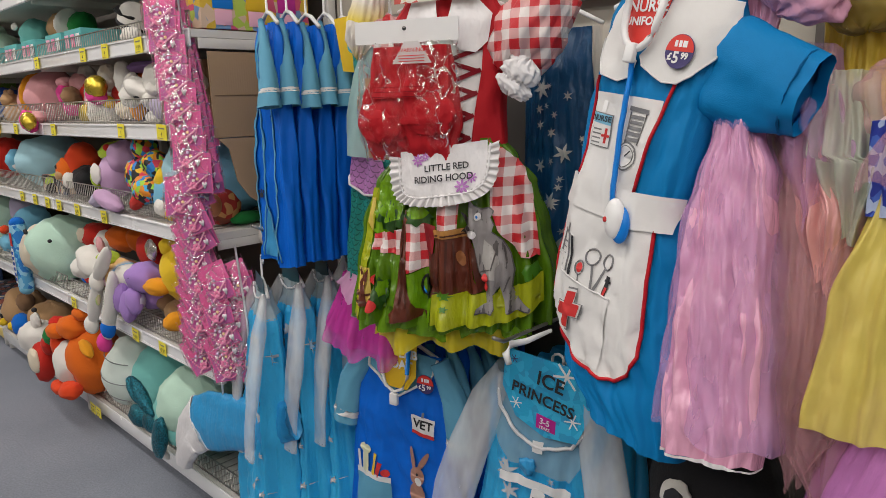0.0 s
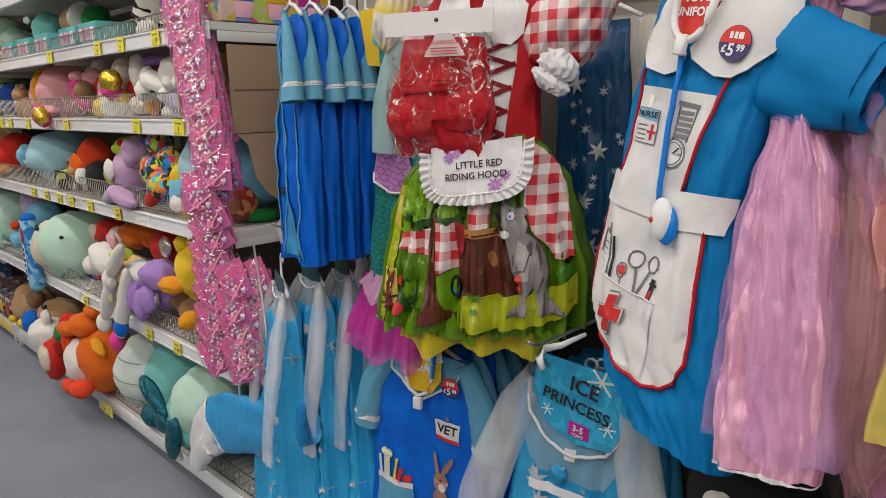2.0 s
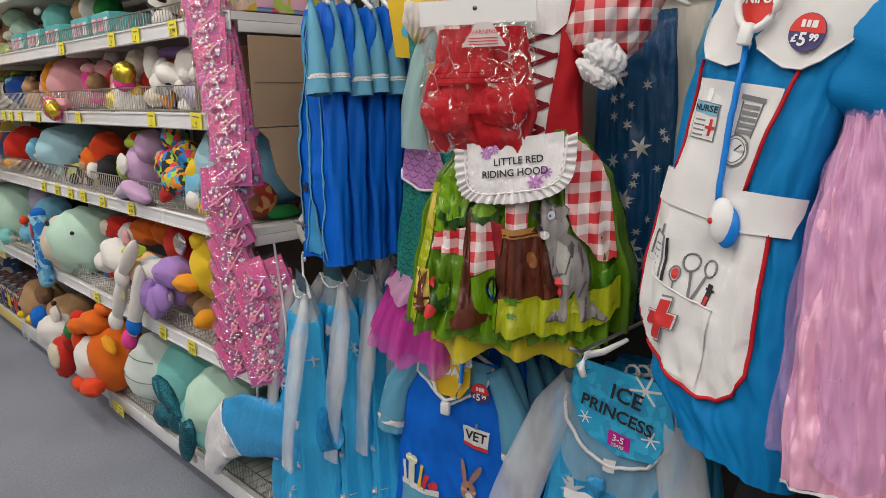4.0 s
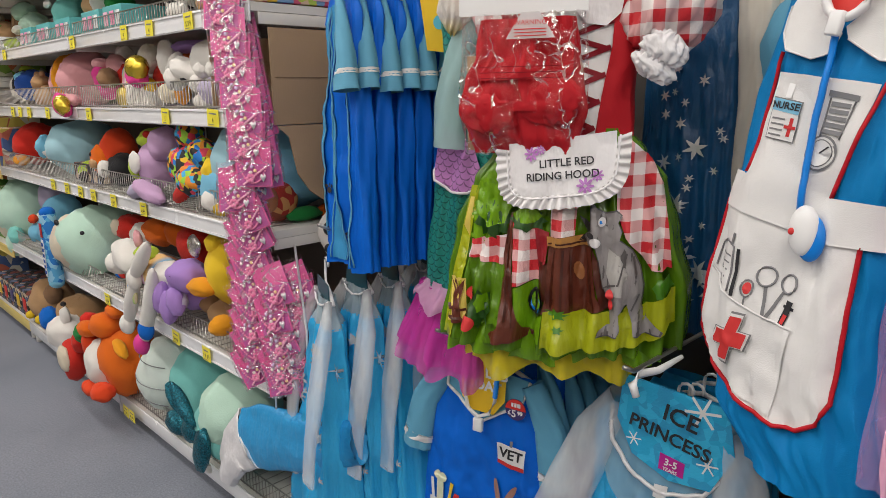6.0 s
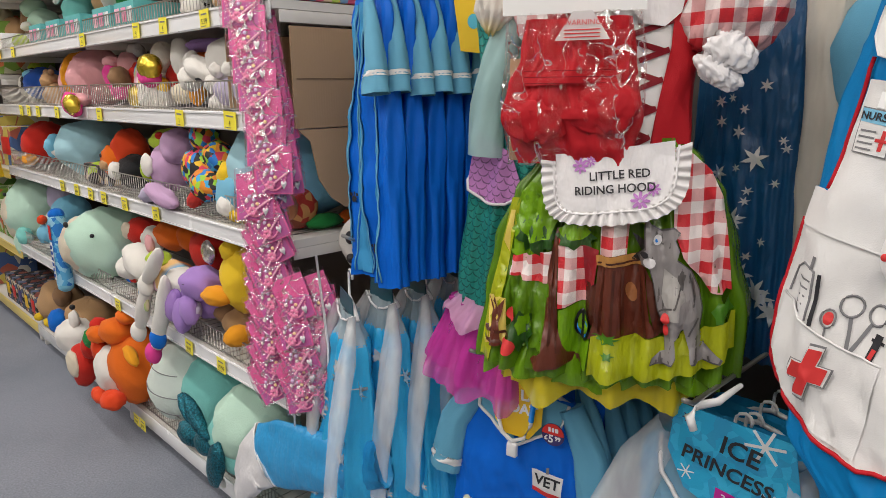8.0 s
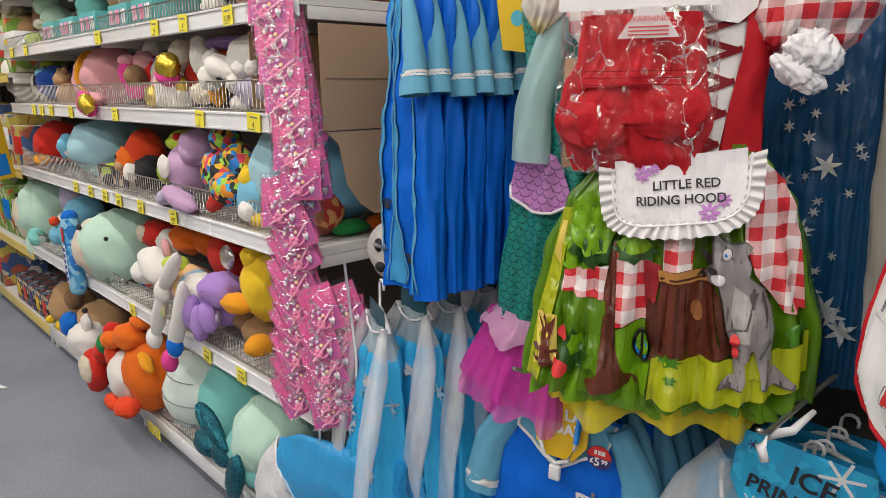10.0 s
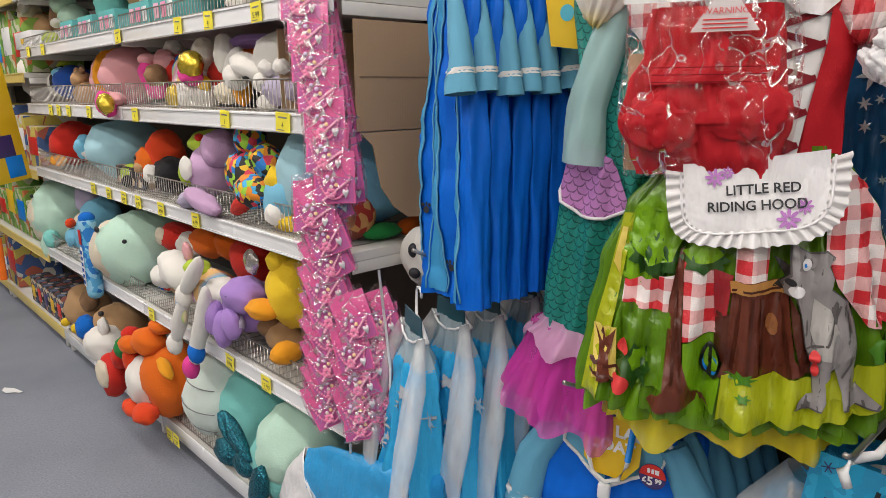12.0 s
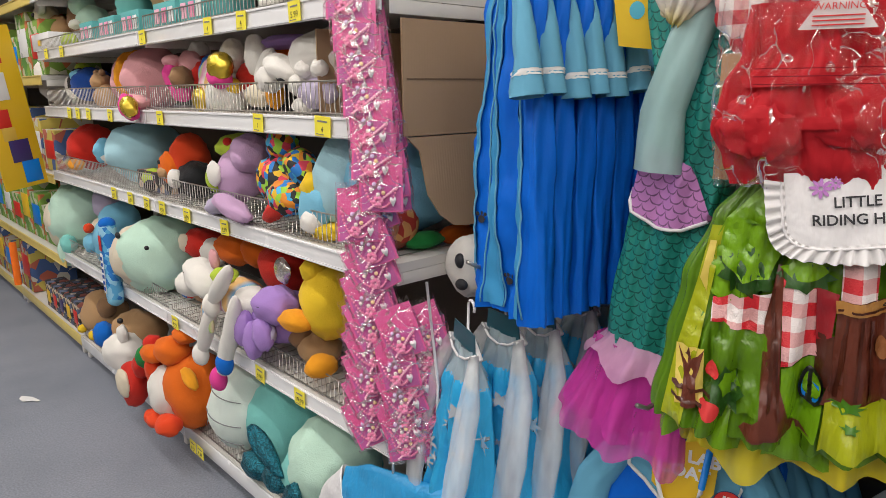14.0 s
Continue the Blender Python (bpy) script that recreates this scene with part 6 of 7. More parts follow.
def soft_toys():
    # lower display shelf
    toy("round_whale_toy", "large round mint-green plush whale on the shelf", (1.07, 3.27, 0.69), ("body", "mint", (0, 0, 0), (0.15, 0.16, 0.15)), ("belly", "cream", (-0.035, 0.05, -0.015), (0.122, 0.115, 0.128)), ("eye", "ink", (-0.135, 0.03, 0.085), (0.008, 0.012, 0.012)), ("eye", "ink", (-0.1, -0.13, 0.06), (0.008, 0.008, 0.008)), ("fin", "mint", (-0.12, 0.07, -0.03), (0.02, 0.04, 0.02)))
    toy("round_whale_toy", "mint-green plush whale with teal tail hanging over the shelf edge", (1.08, 4.4, 0.69), ("body", "mint", (0, 0, 0), (0.13, 0.16, 0.165)), ("belly", "cream", (-0.04, 0.05, -0.03), (0.1, 0.12, 0.13)), ("tail", "mint", (-0.08, -0.05, -0.16), (0.04, 0.07, 0.07)), ("tail_tip", "teal", (-0.09, -0.12, -0.11), (0.035, 0.05, 0.045)), ("eye", "ink", (-0.115, 0.02, 0.09), (0.008, 0.01, 0.01)))
    toy("lilac_ball_toy", "pale lilac round plush toy behind the others", (1.16, 4.12, 0.78), ("body", "lilac", (0, 0, 0), (0.08, 0.09, 0.1)))
    toy("blue_character_toy", "sky-blue plush creature with a red nose", (1.06, 3.88, 0.66), ("body", "blue", (0, 0, -0.02), (0.07, 0.07, 0.1)), ("head", "blue", (0.02, -0.08, 0.09), (0.08, 0.09, 0.075)), ("hand", "blue", (-0.06, 0.03, -0.02), (0.035, 0.035, 0.045)), ("nose", "flame", (-0.07, 0.02, 0.05), (0.02, 0.02, 0.022)), ("cap", "cream", (0.0, 0.07, 0.03), (0.05, 0.05, 0.05)))
    t = thing("sweet_roll_cushion", "blue printed sweet-roll shaped cushion hanging over the shelf", "soft toy", pose(0.925, 3.43, 0.65))
    g = Garment([(0.16, 0, 0.02, 0.02, 0), (0.145, 0, 0.032, 0.032, 0.001), (-0.145, 0, 0.032, 0.032, 0.001), (-0.16, 0, 0.02, 0.02, 0)], 6, 1, 0.003, 1.0)
    bm = g.mesh(cols=24, rows=30)
    part("roll", bm, blotch("blue_wrapper_print", [(0.02, 0.2, 0.6), (0.1, 0.4, 0.7), (0.3, 0.6, 0.8)], 50), t)
    part("cap", ell(bmesh.new(), (0, 0, 0.152), (0.031, 0.031, 0.025), lump=0.02), fur("royal"), t)
    part("cap", ell(bmesh.new(), (0, 0, -0.152), (0.031, 0.031, 0.025), lump=0.02), fur("blue"), t)
    for m, z0, z1, x in ((PLASTIC, -0.12, 0.04, -0.033), (REDINK, 0.05, 0.11, -0.033)):
        part("wrapper_band", boxes(((x - 0.0015, -0.014, z0), (x, 0.014, z1)), bevel=0.0006), m, t)
    for k in range(6):
        part("wrapper_mark", boxes(((-0.0365, -0.01, -0.108 + 0.024 * k), (-0.035, 0.01, -0.094 + 0.024 * k))), fur("navy"), t, smooth=False)
    toy("red_sauce_toy", "red plush bottle toy with pale label lying on its side", (1.1, 2.96, 0.77), ("body", "red", (0, 0, 0), (0.06, 0.085, 0.055)), ("label", "cream", (-0.045, 0.03, 0.005), (0.02, 0.035, 0.032)), ("foot", "orange", (0.02, -0.18, 0.01), (0.05, 0.1, 0.05)), ("cuff", "white", (-0.01, -0.1, -0.01), (0.04, 0.06, 0.045)))
    t = toy("unicorn_toy", "white plush unicorn with rainbow coat sprawling over the shelf edge", (0.98, 2.56, 0.68), ("head", "white", (0.0, 0.11, 0.04), (0.052, 0.085, 0.05), (22, 0, 0)), ("muzzle", "white", (-0.01, 0.2, 0.005), (0.04, 0.045, 0.04)), ("body", "rainbow", (0.02, -0.07, 0.015), (0.06, 0.085, 0.06)), ("ear", "pink", (0.0, 0.04, 0.115), (0.012, 0.022, 0.032), (-20, 0, 0)), ("mane", "lime", (0.0, -0.02, 0.075), (0.035, 0.05, 0.028)), ("rump", "white", (0.01, -0.15, 0.02), (0.05, 0.06, 0.05)), ("eye", "ink", (-0.04, 0.15, 0.06), (0.006, 0.009, 0.004)))
    for pts, c, tip in (([(-0.05, -0.16, 0.13), (-0.055, -0.1, 0.07), (-0.055, -0.04, 0.015)], "white", "white"), ([(-0.05, -0.03, -0.01), (-0.06, 0.03, -0.09), (-0.06, 0.06, -0.165)], "white", "white"), ([(-0.05, -0.2, 0.05), (-0.065, -0.16, -0.06), (-0.065, -0.12, -0.14)], "white", "royal"), ([(-0.05, -0.17, -0.02), (-0.07, -0.12, -0.13), (-0.07, -0.08, -0.2)], "white", "hot")):
        p, q = Vector(pts[0]), Vector(pts[-1])
        d, c0 = q - p, (p + q) / 2
        limb = part("limb", ell(bmesh.new(), c0, (0.024, 0.025, d.length / 2 + 0.02), (math.degrees(math.atan2(-d.y, d.z)), 0, 0), 0.06, TOYS), fur(c), t)
        part("hoof", ell(bmesh.new(), (pts[-1][0], pts[-1][1] + 0.006, pts[-1][2] - 0.014), (0.0255, 0.0265, 0.036), (-15, 0, 0)), fur(tip), limb)
    part("wing", ell(bmesh.new(), (-0.055, 0.0, -0.045), (0.012, 0.03, 0.05), (-25, 0, 0)), fur("rainbow"), t, "shiny rainbow wing")
    toy("red_robot_toy", "red plush toy with a silver foil disc", (1.12, 2.4, 0.79), ("body", "red", (0, 0, 0), (0.08, 0.1, 0.07)), ("disc", "silver", (-0.08, -0.1, 0.02), (0.012, 0.035, 0.036)), ("arm", "orange", (0.02, 0.2, 0.0), (0.05, 0.08, 0.05)))
    toy("purple_dragon_toy", "purple plush dragon lying on the wire fence", (1.02, 2.31, 0.675), ("body", "purple", (0.02, 0, 0.0), (0.075, 0.1, 0.07)), ("head", "purple", (-0.03, -0.05, 0.055), (0.055, 0.065, 0.05)), ("arm", "purple", (-0.07, 0.05, -0.03), (0.025, 0.03, 0.055), (15, 0, 0)), ("arm", "purple", (-0.07, 0.0, -0.05), (0.025, 0.028, 0.055)), ("arm", "purple", (-0.07, -0.05, -0.02), (0.024, 0.03, 0.045), (-20, 0, 0)), ("belly", "lilac", (-0.06, -0.045, -0.02), (0.025, 0.035, 0.03)), ("smile", "ink", (-0.083, -0.05, 0.065), (0.004, 0.018, 0.003)))
    toy("yellow_duck_toy", "yellow plush duck with an amber bill", (1.05, 2.08, 0.76), ("body", "yellow", (0, 0, 0), (0.07, 0.07, 0.095)), ("bill", "amber", (-0.07, 0.04, -0.04), (0.035, 0.05, 0.028)), ("foot", "amber", (-0.06, -0.04, -0.14), (0.04, 0.03, 0.03)), ("crest", "yellow", (-0.03, 0.02, 0.09), (0.03, 0.03, 0.03)))
    toy("brown_monkey_toy", "small brown plush toy behind the wire fence", (1.06, 2.16, 0.61), ("body", "tan", (0, 0, 0), (0.05, 0.06, 0.045)), ("head", "brown", (-0.02, 0.05, 0.03), (0.035, 0.035, 0.035)))
    toy("tan_monkey_toy", "tan plush animal tucked behind the wires", (1.12, 2.95, 0.6), ("body", "brown", (0, 0, 0), (0.07, 0.1, 0.05)), ("band", "red", (-0.06, 0.05, 0.02), (0.02, 0.03, 0.05)), ("band", "royal", (-0.06, 0.08, 0.01), (0.02, 0.03, 0.045)))
    # base shelf
    toy("brown_bear_toy", "brown plush bear lying on the base shelf", (1.09, 4.2, 0.22), ("body", "tan", (0, 0, 0), (0.1, 0.12, 0.11)), ("ear", "brown", (-0.02, -0.1, 0.06), (0.04, 0.05, 0.05)), ("nose", "yellow", (-0.1, 0.02, -0.06), (0.02, 0.02, 0.02)))
    toy("small_blue_toy", "small royal blue plush figure with yellow feet", (1.0, 3.93, 0.2), ("body", "royal", (0, 0, 0), (0.045, 0.055, 0.06)), ("foot", "yellow", (-0.03, 0.05, -0.01), (0.02, 0.022, 0.022)))
    toy("hedgehog_toy", "cream and tan plush animal with a rounded ear", (1.04, 3.66, 0.22), ("body", "tan", (0.04, 0.03, 0.03), (0.1, 0.13, 0.1)), ("face", "white", (-0.045, -0.04, -0.01), (0.08, 0.1, 0.085)), ("ear", "white", (-0.06, -0.08, 0.08), (0.02, 0.03, 0.045)), ("eye", "ink", (-0.04, 0.0, 0.115), (0.012, 0.014, 0.012)))
    toy("hot_sauce_toy", "red plush sauce bottle with green cap leaning into the aisle", (0.925, 3.28, 0.2), ("body", "red", (0, 0.03, -0.02), (0.05, 0.07, 0.1), (30, 0, 0)), ("neck", "red", (0.0, -0.07, 0.09), (0.035, 0.04, 0.06), (40, 0, 0)), ("cap", "green", (0.0, -0.12, 0.14), (0.036, 0.04, 0.045), (40, 0, 0)), ("stopper", "red", (0.01, -0.16, 0.2), (0.03, 0.03, 0.035), (40, 0, 0)), ("label", "cream", (-0.04, 0.03, -0.005), (0.02, 0.05, 0.055), (30, 0, 0)))
    toy("orange_dragon_toy", "orange plush dragon with white belly sitting on the base shelf edge", (0.985, 2.95, 0.27), ("body", "orange", (0.02, -0.03, 0.0), (0.1, 0.11, 0.14)), ("head", "orange", (-0.03, 0.01, 0.14), (0.052, 0.066, 0.05)), ("snout", "orange", (-0.07, 0.07, 0.12), (0.035, 0.05, 0.032)), ("belly", "white", (-0.05, 0.035, -0.02), (0.055, 0.07, 0.095)), ("foot", "flame", (-0.08, 0.06, -0.125), (0.035, 0.045, 0.03)), ("foot", "flame", (-0.085, -0.05, -0.1), (0.04, 0.05, 0.035)), ("foot", "flame", (-0.08, 0.1, -0.13), (0.03, 0.03, 0.028)), ("crest", "orange", (0.0, -0.04, 0.205), (0.04, 0.045, 0.03)), ("wing", "amber", (-0.04, -0.14, 0.09), (0.02, 0.045, 0.02), (30, 0, 0)), ("arm", "flame", (-0.06, 0.1, 0.05), (0.03, 0.035, 0.05)))
    t = toy("turtle_toy", "cream and teal plush turtle lying on the base shelf", (1.1, 2.55, 0.26), ("shell", "shell", (-0.02, 0.09, 0.01), (0.12, 0.115, 0.14)), ("body", "teal", (0.02, -0.09, 0.015), (0.125, 0.13, 0.15)), ("flipper", "sequin", (-0.1, -0.08, -0.1), (0.03, 0.06, 0.04)))
    rx, ry, rz = 0.12 * 1.1, 0.115 * 1.16, 0.14 * 1.04
    for dz in (-0.07, 0.0, 0.075):
        k = math.sqrt(1 - (dz / rz) ** 2)
        part("seam", tube(bmesh.new(), [(-0.022 - rx * 1.03 * k * math.cos(a), 0.1 + ry * k * math.sin(a), 0.01 + dz + 0.02 * math.sin(a)) for a in (-0.9 + 2.2 * i / 20 for i in range(21))], 0.0016, 6), GREYINK, t, "stitched dark seam")
    toy("sea_turtle_toy", "mint and teal plush sea turtle with sequinned flippers", (1.03, 2.12, 0.27), ("body", "teal", (0.02, 0, 0), (0.12, 0.12, 0.13)), ("shell", "mint", (0.02, -0.02, 0.05), (0.12, 0.115, 0.115)), ("flipper", "sequin", (-0.1, 0.1, 0.06), (0.02, 0.075, 0.02), (38, 0, 0)), ("flipper", "sequin", (-0.105, 0.14, 0.07), (0.018, 0.05, 0.016), (45, 0, 0)), ("flipper", "sequin", (-0.105, -0.01, -0.05), (0.02, 0.035, 0.085), (20, 0, 0)), ("flipper", "sequin", (-0.06, 0.15, -0.07), (0.025, 0.05, 0.035)), ("tag", "white", (-0.08, 0.02, -0.13), (0.004, 0.025, 0.02)))
    # third shelf
    toy("red_ball_toy", "round red plush toy with amber foot", (1.1, 4.1, 1.05), ("body", "red", (0, 0, 0), (0.1, 0.1, 0.1)), ("foot", "amber", (-0.09, -0.06, -0.07), (0.03, 0.06, 0.025)), ("cheek", "tan", (-0.03, 0.1, -0.03), (0.05, 0.04, 0.05)))
    toy("blue_whale_toy", "big sky-blue plush whale", (1.13, 3.52, 1.06), ("body", "pale", (0, 0, 0), (0.13, 0.18, 0.118)), ("fin", "blue", (-0.09, 0.17, 0.0), (0.04, 0.03, 0.05)), ("belly", "white", (-0.08, 0.17, -0.025), (0.035, 0.04, 0.03)))
    toy("lion_toy", "red and orange plush lion with white paws", (1.06, 2.94, 1.06), ("mane", "flame", (0.01, 0, 0.015), (0.06, 0.07, 0.08)), ("face", "orange", (-0.045, 0.02, -0.015), (0.03, 0.045, 0.055)), ("paw", "white", (-0.06, -0.05, -0.045), (0.022, 0.024, 0.032)), ("muzzle", "tan", (-0.068, 0.02, -0.03), (0.015, 0.025, 0.02)), ("eye", "ink", (-0.072, 0.03, 0.005), (0.006, 0.008, 0.008)), ("body", "black", (0.0, -0.07, -0.05), (0.06, 0.08, 0.06)))
    toy("green_racer_toy", "small lime plush racer behind the wires", (1.04, 3.2, 0.985), ("body", "lime", (0, 0, 0), (0.035, 0.06, 0.035)), ("wheel", "black", (-0.03, -0.04, -0.02), (0.02, 0.022, 0.022)))
    toy("lime_frog_toy", "lime-green plush frog head", (1.08, 2.58, 1.13), ("head", "lime", (0, 0, 0), (0.06, 0.085, 0.04)), ("eye", "red", (-0.05, -0.03, 0.02), (0.012, 0.015, 0.012)))
    toy("lavender_toy", "lavender plush doll with a white round face", (1.04, 2.52, 1.05), ("body", "lav", (0, 0, 0), (0.055, 0.075, 0.075)), ("face", "white", (-0.055, 0.03, 0.01), (0.012, 0.035, 0.035)), ("arm", "lime", (-0.03, 0.08, -0.01), (0.025, 0.025, 0.04)), ("head", "lav", (0.0, -0.07, 0.07), (0.05, 0.05, 0.055)), ("leg", "lilac", (-0.06, 0.0, -0.075), (0.03, 0.07, 0.025), (-15, 0, 0)), ("leg", "lav", (-0.075, -0.1, -0.07), (0.03, 0.09, 0.026), (12, 0, 0)))
    toy("butterfly_toy", "plush butterfly in black multicolour splash print", (1.01, 2.2, 1.06), ("wing", "butterfly", (0, 0.03, 0.0), (0.04, 0.075, 0.062), (25, 0, 0)), ("wing", "butterfly", (0.02, 0.04, 0.1), (0.04, 0.045, 0.05)), ("wing", "butterfly", (0.01, -0.06, 0.045), (0.04, 0.055, 0.042), (30, 0, 0)), ("body", "butterfly", (-0.02, -0.03, -0.03), (0.035, 0.065, 0.045)), ("face", "yellow", (0.0, -0.12, 0.0), (0.03, 0.03, 0.04)), ("foot", "red", (-0.03, 0.0, -0.065), (0.02, 0.06, 0.022), (-25, 0, 0)))
    toy("penguin_toy", "sky-blue plush penguin with pale belly", (1.08, 2.0, 1.075), ("body", "pale", (0, 0, 0), (0.09, 0.08, 0.115)), ("wing", "blue", (-0.07, 0.05, -0.06), (0.03, 0.05, 0.06)), ("foot", "white", (-0.085, 0.04, -0.09), (0.025, 0.03, 0.03)), ("back", "blue", (0.06, -0.1, 0.01), (0.13, 0.12, 0.11)))
    toy("yellow_black_toy", "yellow and black plush toy under the others", (1.02, 2.03, 0.965), ("body", "yellow", (0, 0, 0), (0.04, 0.07, 0.025)), ("spot", "black", (-0.03, 0.02, 0.015), (0.015, 0.02, 0.014)))
    # second shelf
    toy("grey_elephant_toy", "pale grey plush elephant", (1.08, 4.48, 1.35), ("body", "grey", (0, 0, -0.01), (0.08, 0.09, 0.1)), ("head", "white", (-0.03, -0.02, 0.05), (0.06, 0.07, 0.06)), ("ear", "grey", (-0.02, 0.08, 0.06), (0.03, 0.04, 0.05)))
    toy("black_dog_toy", "black and white plush dog in a blue cap", (1.1, 4.0, 1.33), ("body", "navy", (0, 0, 0), (0.08, 0.1, 0.07)), ("head", "black", (-0.02, 0.08, 0.01), (0.05, 0.05, 0.06)), ("cheek", "white", (-0.04, 0.13, -0.01), (0.03, 0.02, 0.05)), ("cap", "blue", (-0.03, 0.04, 0.035), (0.04, 0.05, 0.03)), ("hat", "lime", (0.0, 0.1, 0.075), (0.03, 0.035, 0.02)))
    toy("tan_bear_toy", "small tan plush bear behind the wires", (1.04, 3.62, 1.285), ("body", "tan", (0, 0, -0.01), (0.045, 0.06, 0.05)), ("head", "tan", (-0.01, 0.03, 0.05), (0.035, 0.045, 0.035)), ("ear", "brown", (-0.01, 0.06, 0.085), (0.012, 0.015, 0.014)), ("ear", "brown", (-0.01, 0.0, 0.085), (0.012, 0.015, 0.014)))
    toy("pink_pig_toy", "large pink plush pig with orange and red bands", (1.1, 3.28, 1.345), ("body", "pink", (0, -0.02, 0.0), (0.1, 0.13, 0.1)), ("band", "amber", (-0.02, 0.1, 0.0), (0.07, 0.03, 0.1)), ("head", "pink", (-0.01, 0.17, -0.01), (0.07, 0.07, 0.085)), ("band", "red", (0.02, 0.25, -0.01), (0.06, 0.025, 0.085)), ("band", "royal", (0.03, 0.3, -0.01), (0.05, 0.025, 0.08)), ("leg", "pink", (-0.12, -0.17, -0.085), (0.035, 0.07, 0.025)), ("foot", "hot", (-0.15, -0.19, -0.1), (0.03, 0.05, 0.035), (30, 0, 0)), ("sole", "gold", (-0.16, -0.22, -0.1), (0.025, 0.035, 0.033), (30, 0, 0)))
    toy("pink_flower_toy", "hot pink plush flower with a brown face", (1.04, 2.9, 1.33), ("petal", "hot", (0, 0.03, 0.015), (0.03, 0.04, 0.045)), ("petal", "hot", (0, -0.02, -0.03), (0.03, 0.045, 0.04)), ("face", "brown", (-0.01, -0.05, 0.005), (0.035, 0.04, 0.035)), ("petal", "pink", (0.0, 0.03, 0.06), (0.025, 0.045, 0.02)), ("wing", "pink", (0.03, -0.03, 0.05), (0.03, 0.06, 0.04)))
    toy("red_blue_toy", "red and blue plush figure with white glove", (1.1, 2.8, 1.37), ("body", "red", (0, 0.02, -0.02), (0.045, 0.055, 0.05)), ("body", "royal", (-0.01, -0.06, -0.015), (0.04, 0.045, 0.045)), ("glove", "white", (0.0, 0.05, 0.045), (0.03, 0.035, 0.035)))
    toy("rainbow_unicorn_toy", "rainbow and white plush unicorn with gold foil ball", (1.05, 2.6, 1.31), ("body", "white", (0, -0.03, -0.03), (0.06, 0.07, 0.065)), ("mane", "rainbow", (0.02, 0.07, 0.0), (0.05, 0.07, 0.08)), ("horn", "gold", (-0.05, -0.1, 0.05), (0.032, 0.036, 0.036)), ("snout", "hot", (-0.045, -0.08, 0.02), (0.03, 0.036, 0.032)), ("arm", "white", (0.0, -0.07, 0.08), (0.03, 0.035, 0.045)), ("wing", "gold", (-0.03, 0.08, -0.04), (0.02, 0.03, 0.035)))
    toy("red_plush_toy", "red plush toy with yellow beak", (1.1, 2.48, 1.33), ("body", "red", (0, 0, 0), (0.05, 0.065, 0.05)), ("beak", "yellow", (-0.06, 0.02, -0.025), (0.02, 0.02, 0.025)))
    toy("white_dog_toy", "white plush dog with long dangling ears", (1.07, 2.34, 1.36), ("ear", "white", (-0.02, 0.03, 0.02), (0.03, 0.035, 0.06), (-15, 0, 0)), ("arm", "white", (-0.03, -0.03, -0.02), (0.028, 0.032, 0.06), (30, 0, 0)), ("body", "orange", (0.04, -0.02, 0.0), (0.05, 0.05, 0.05)), ("hat", "purple", (0.03, -0.04, 0.055), (0.06, 0.09, 0.02)), ("foot", "amber", (-0.03, -0.06, -0.075), (0.022, 0.025, 0.04)), ("foot", "cream", (-0.03, 0.02, -0.08), (0.03, 0.05, 0.03)))
    toy("white_bunny_toy", "big off-white plush rabbit slumped on the shelf", (1.09, 2.12, 1.36), ("body", "white", (0, -0.02, 0.0), (0.085, 0.1, 0.075)), ("arm", "white", (-0.07, 0.06, -0.015), (0.035, 0.06, 0.032), (15, 0, 0)), ("hand", "white", (-0.08, 0.1, -0.04), (0.03, 0.03, 0.035)), ("nose", "ink", (-0.085, 0.04, -0.04), (0.01, 0.018, 0.01)))
    toy("grey_rabbit_toy", "small lilac-grey and white plush rabbits behind the wires", (1.03, 2.06, 1.285), ("body", "lilac", (0, 0, 0), (0.035, 0.06, 0.035)), ("head", "white", (-0.01, 0.05, 0.02), (0.028, 0.03, 0.028)), ("head", "white", (-0.01, 0.04, -0.03), (0.025, 0.03, 0.022)), ("hand", "white", (-0.02, 0.02, 0.055), (0.018, 0.02, 0.02)), ("hand", "white", (-0.02, -0.04, 0.055), (0.018, 0.02, 0.02)))
    # top shelf
    toy("beanie_toy", "brown and white plush toy in a teal carton", (1.12, 3.05, 1.6), ("body", "tan", (0, 0.03, 0), (0.06, 0.08, 0.07)), ("stripe", "white", (-0.01, -0.05, 0.01), (0.055, 0.012, 0.06)), ("back", "green", (0.02, -0.09, 0.0), (0.05, 0.05, 0.06)))
    toy("teal_bunny_toy", "teal plush toy with white tag", (1.1, 3.38, 1.6), ("body", "teal", (0, 0, 0), (0.06, 0.07, 0.07)), ("tag", "white", (-0.06, 0.05, 0.04), (0.01, 0.03, 0.015)))
    toy("green_frog_toy", "pale green plush frog", (1.12, 3.95, 1.6), ("body", "mint", (0, 0, 0), (0.06, 0.08, 0.06)), ("head", "mint", (-0.02, 0.04, 0.06), (0.05, 0.06, 0.045)), ("foot", "lime", (-0.1, -0.02, -0.09), (0.03, 0.045, 0.03)), ("beak", "white", (-0.06, 0.03, -0.02), (0.02, 0.05, 0.02)))
    toy("white_bear_toy", "cream plush bear in an open white carton", (1.1, 4.4, 1.61), ("body", "tan", (0, 0, -0.03), (0.06, 0.1, 0.07)), ("head", "cream", (-0.03, 0.06, 0.05), (0.05, 0.06, 0.05)), ("ear", "white", (-0.06, 0.02, 0.08), (0.02, 0.045, 0.04)), ("nose", "ink", (-0.08, 0.07, 0.045), (0.008, 0.012, 0.01)))
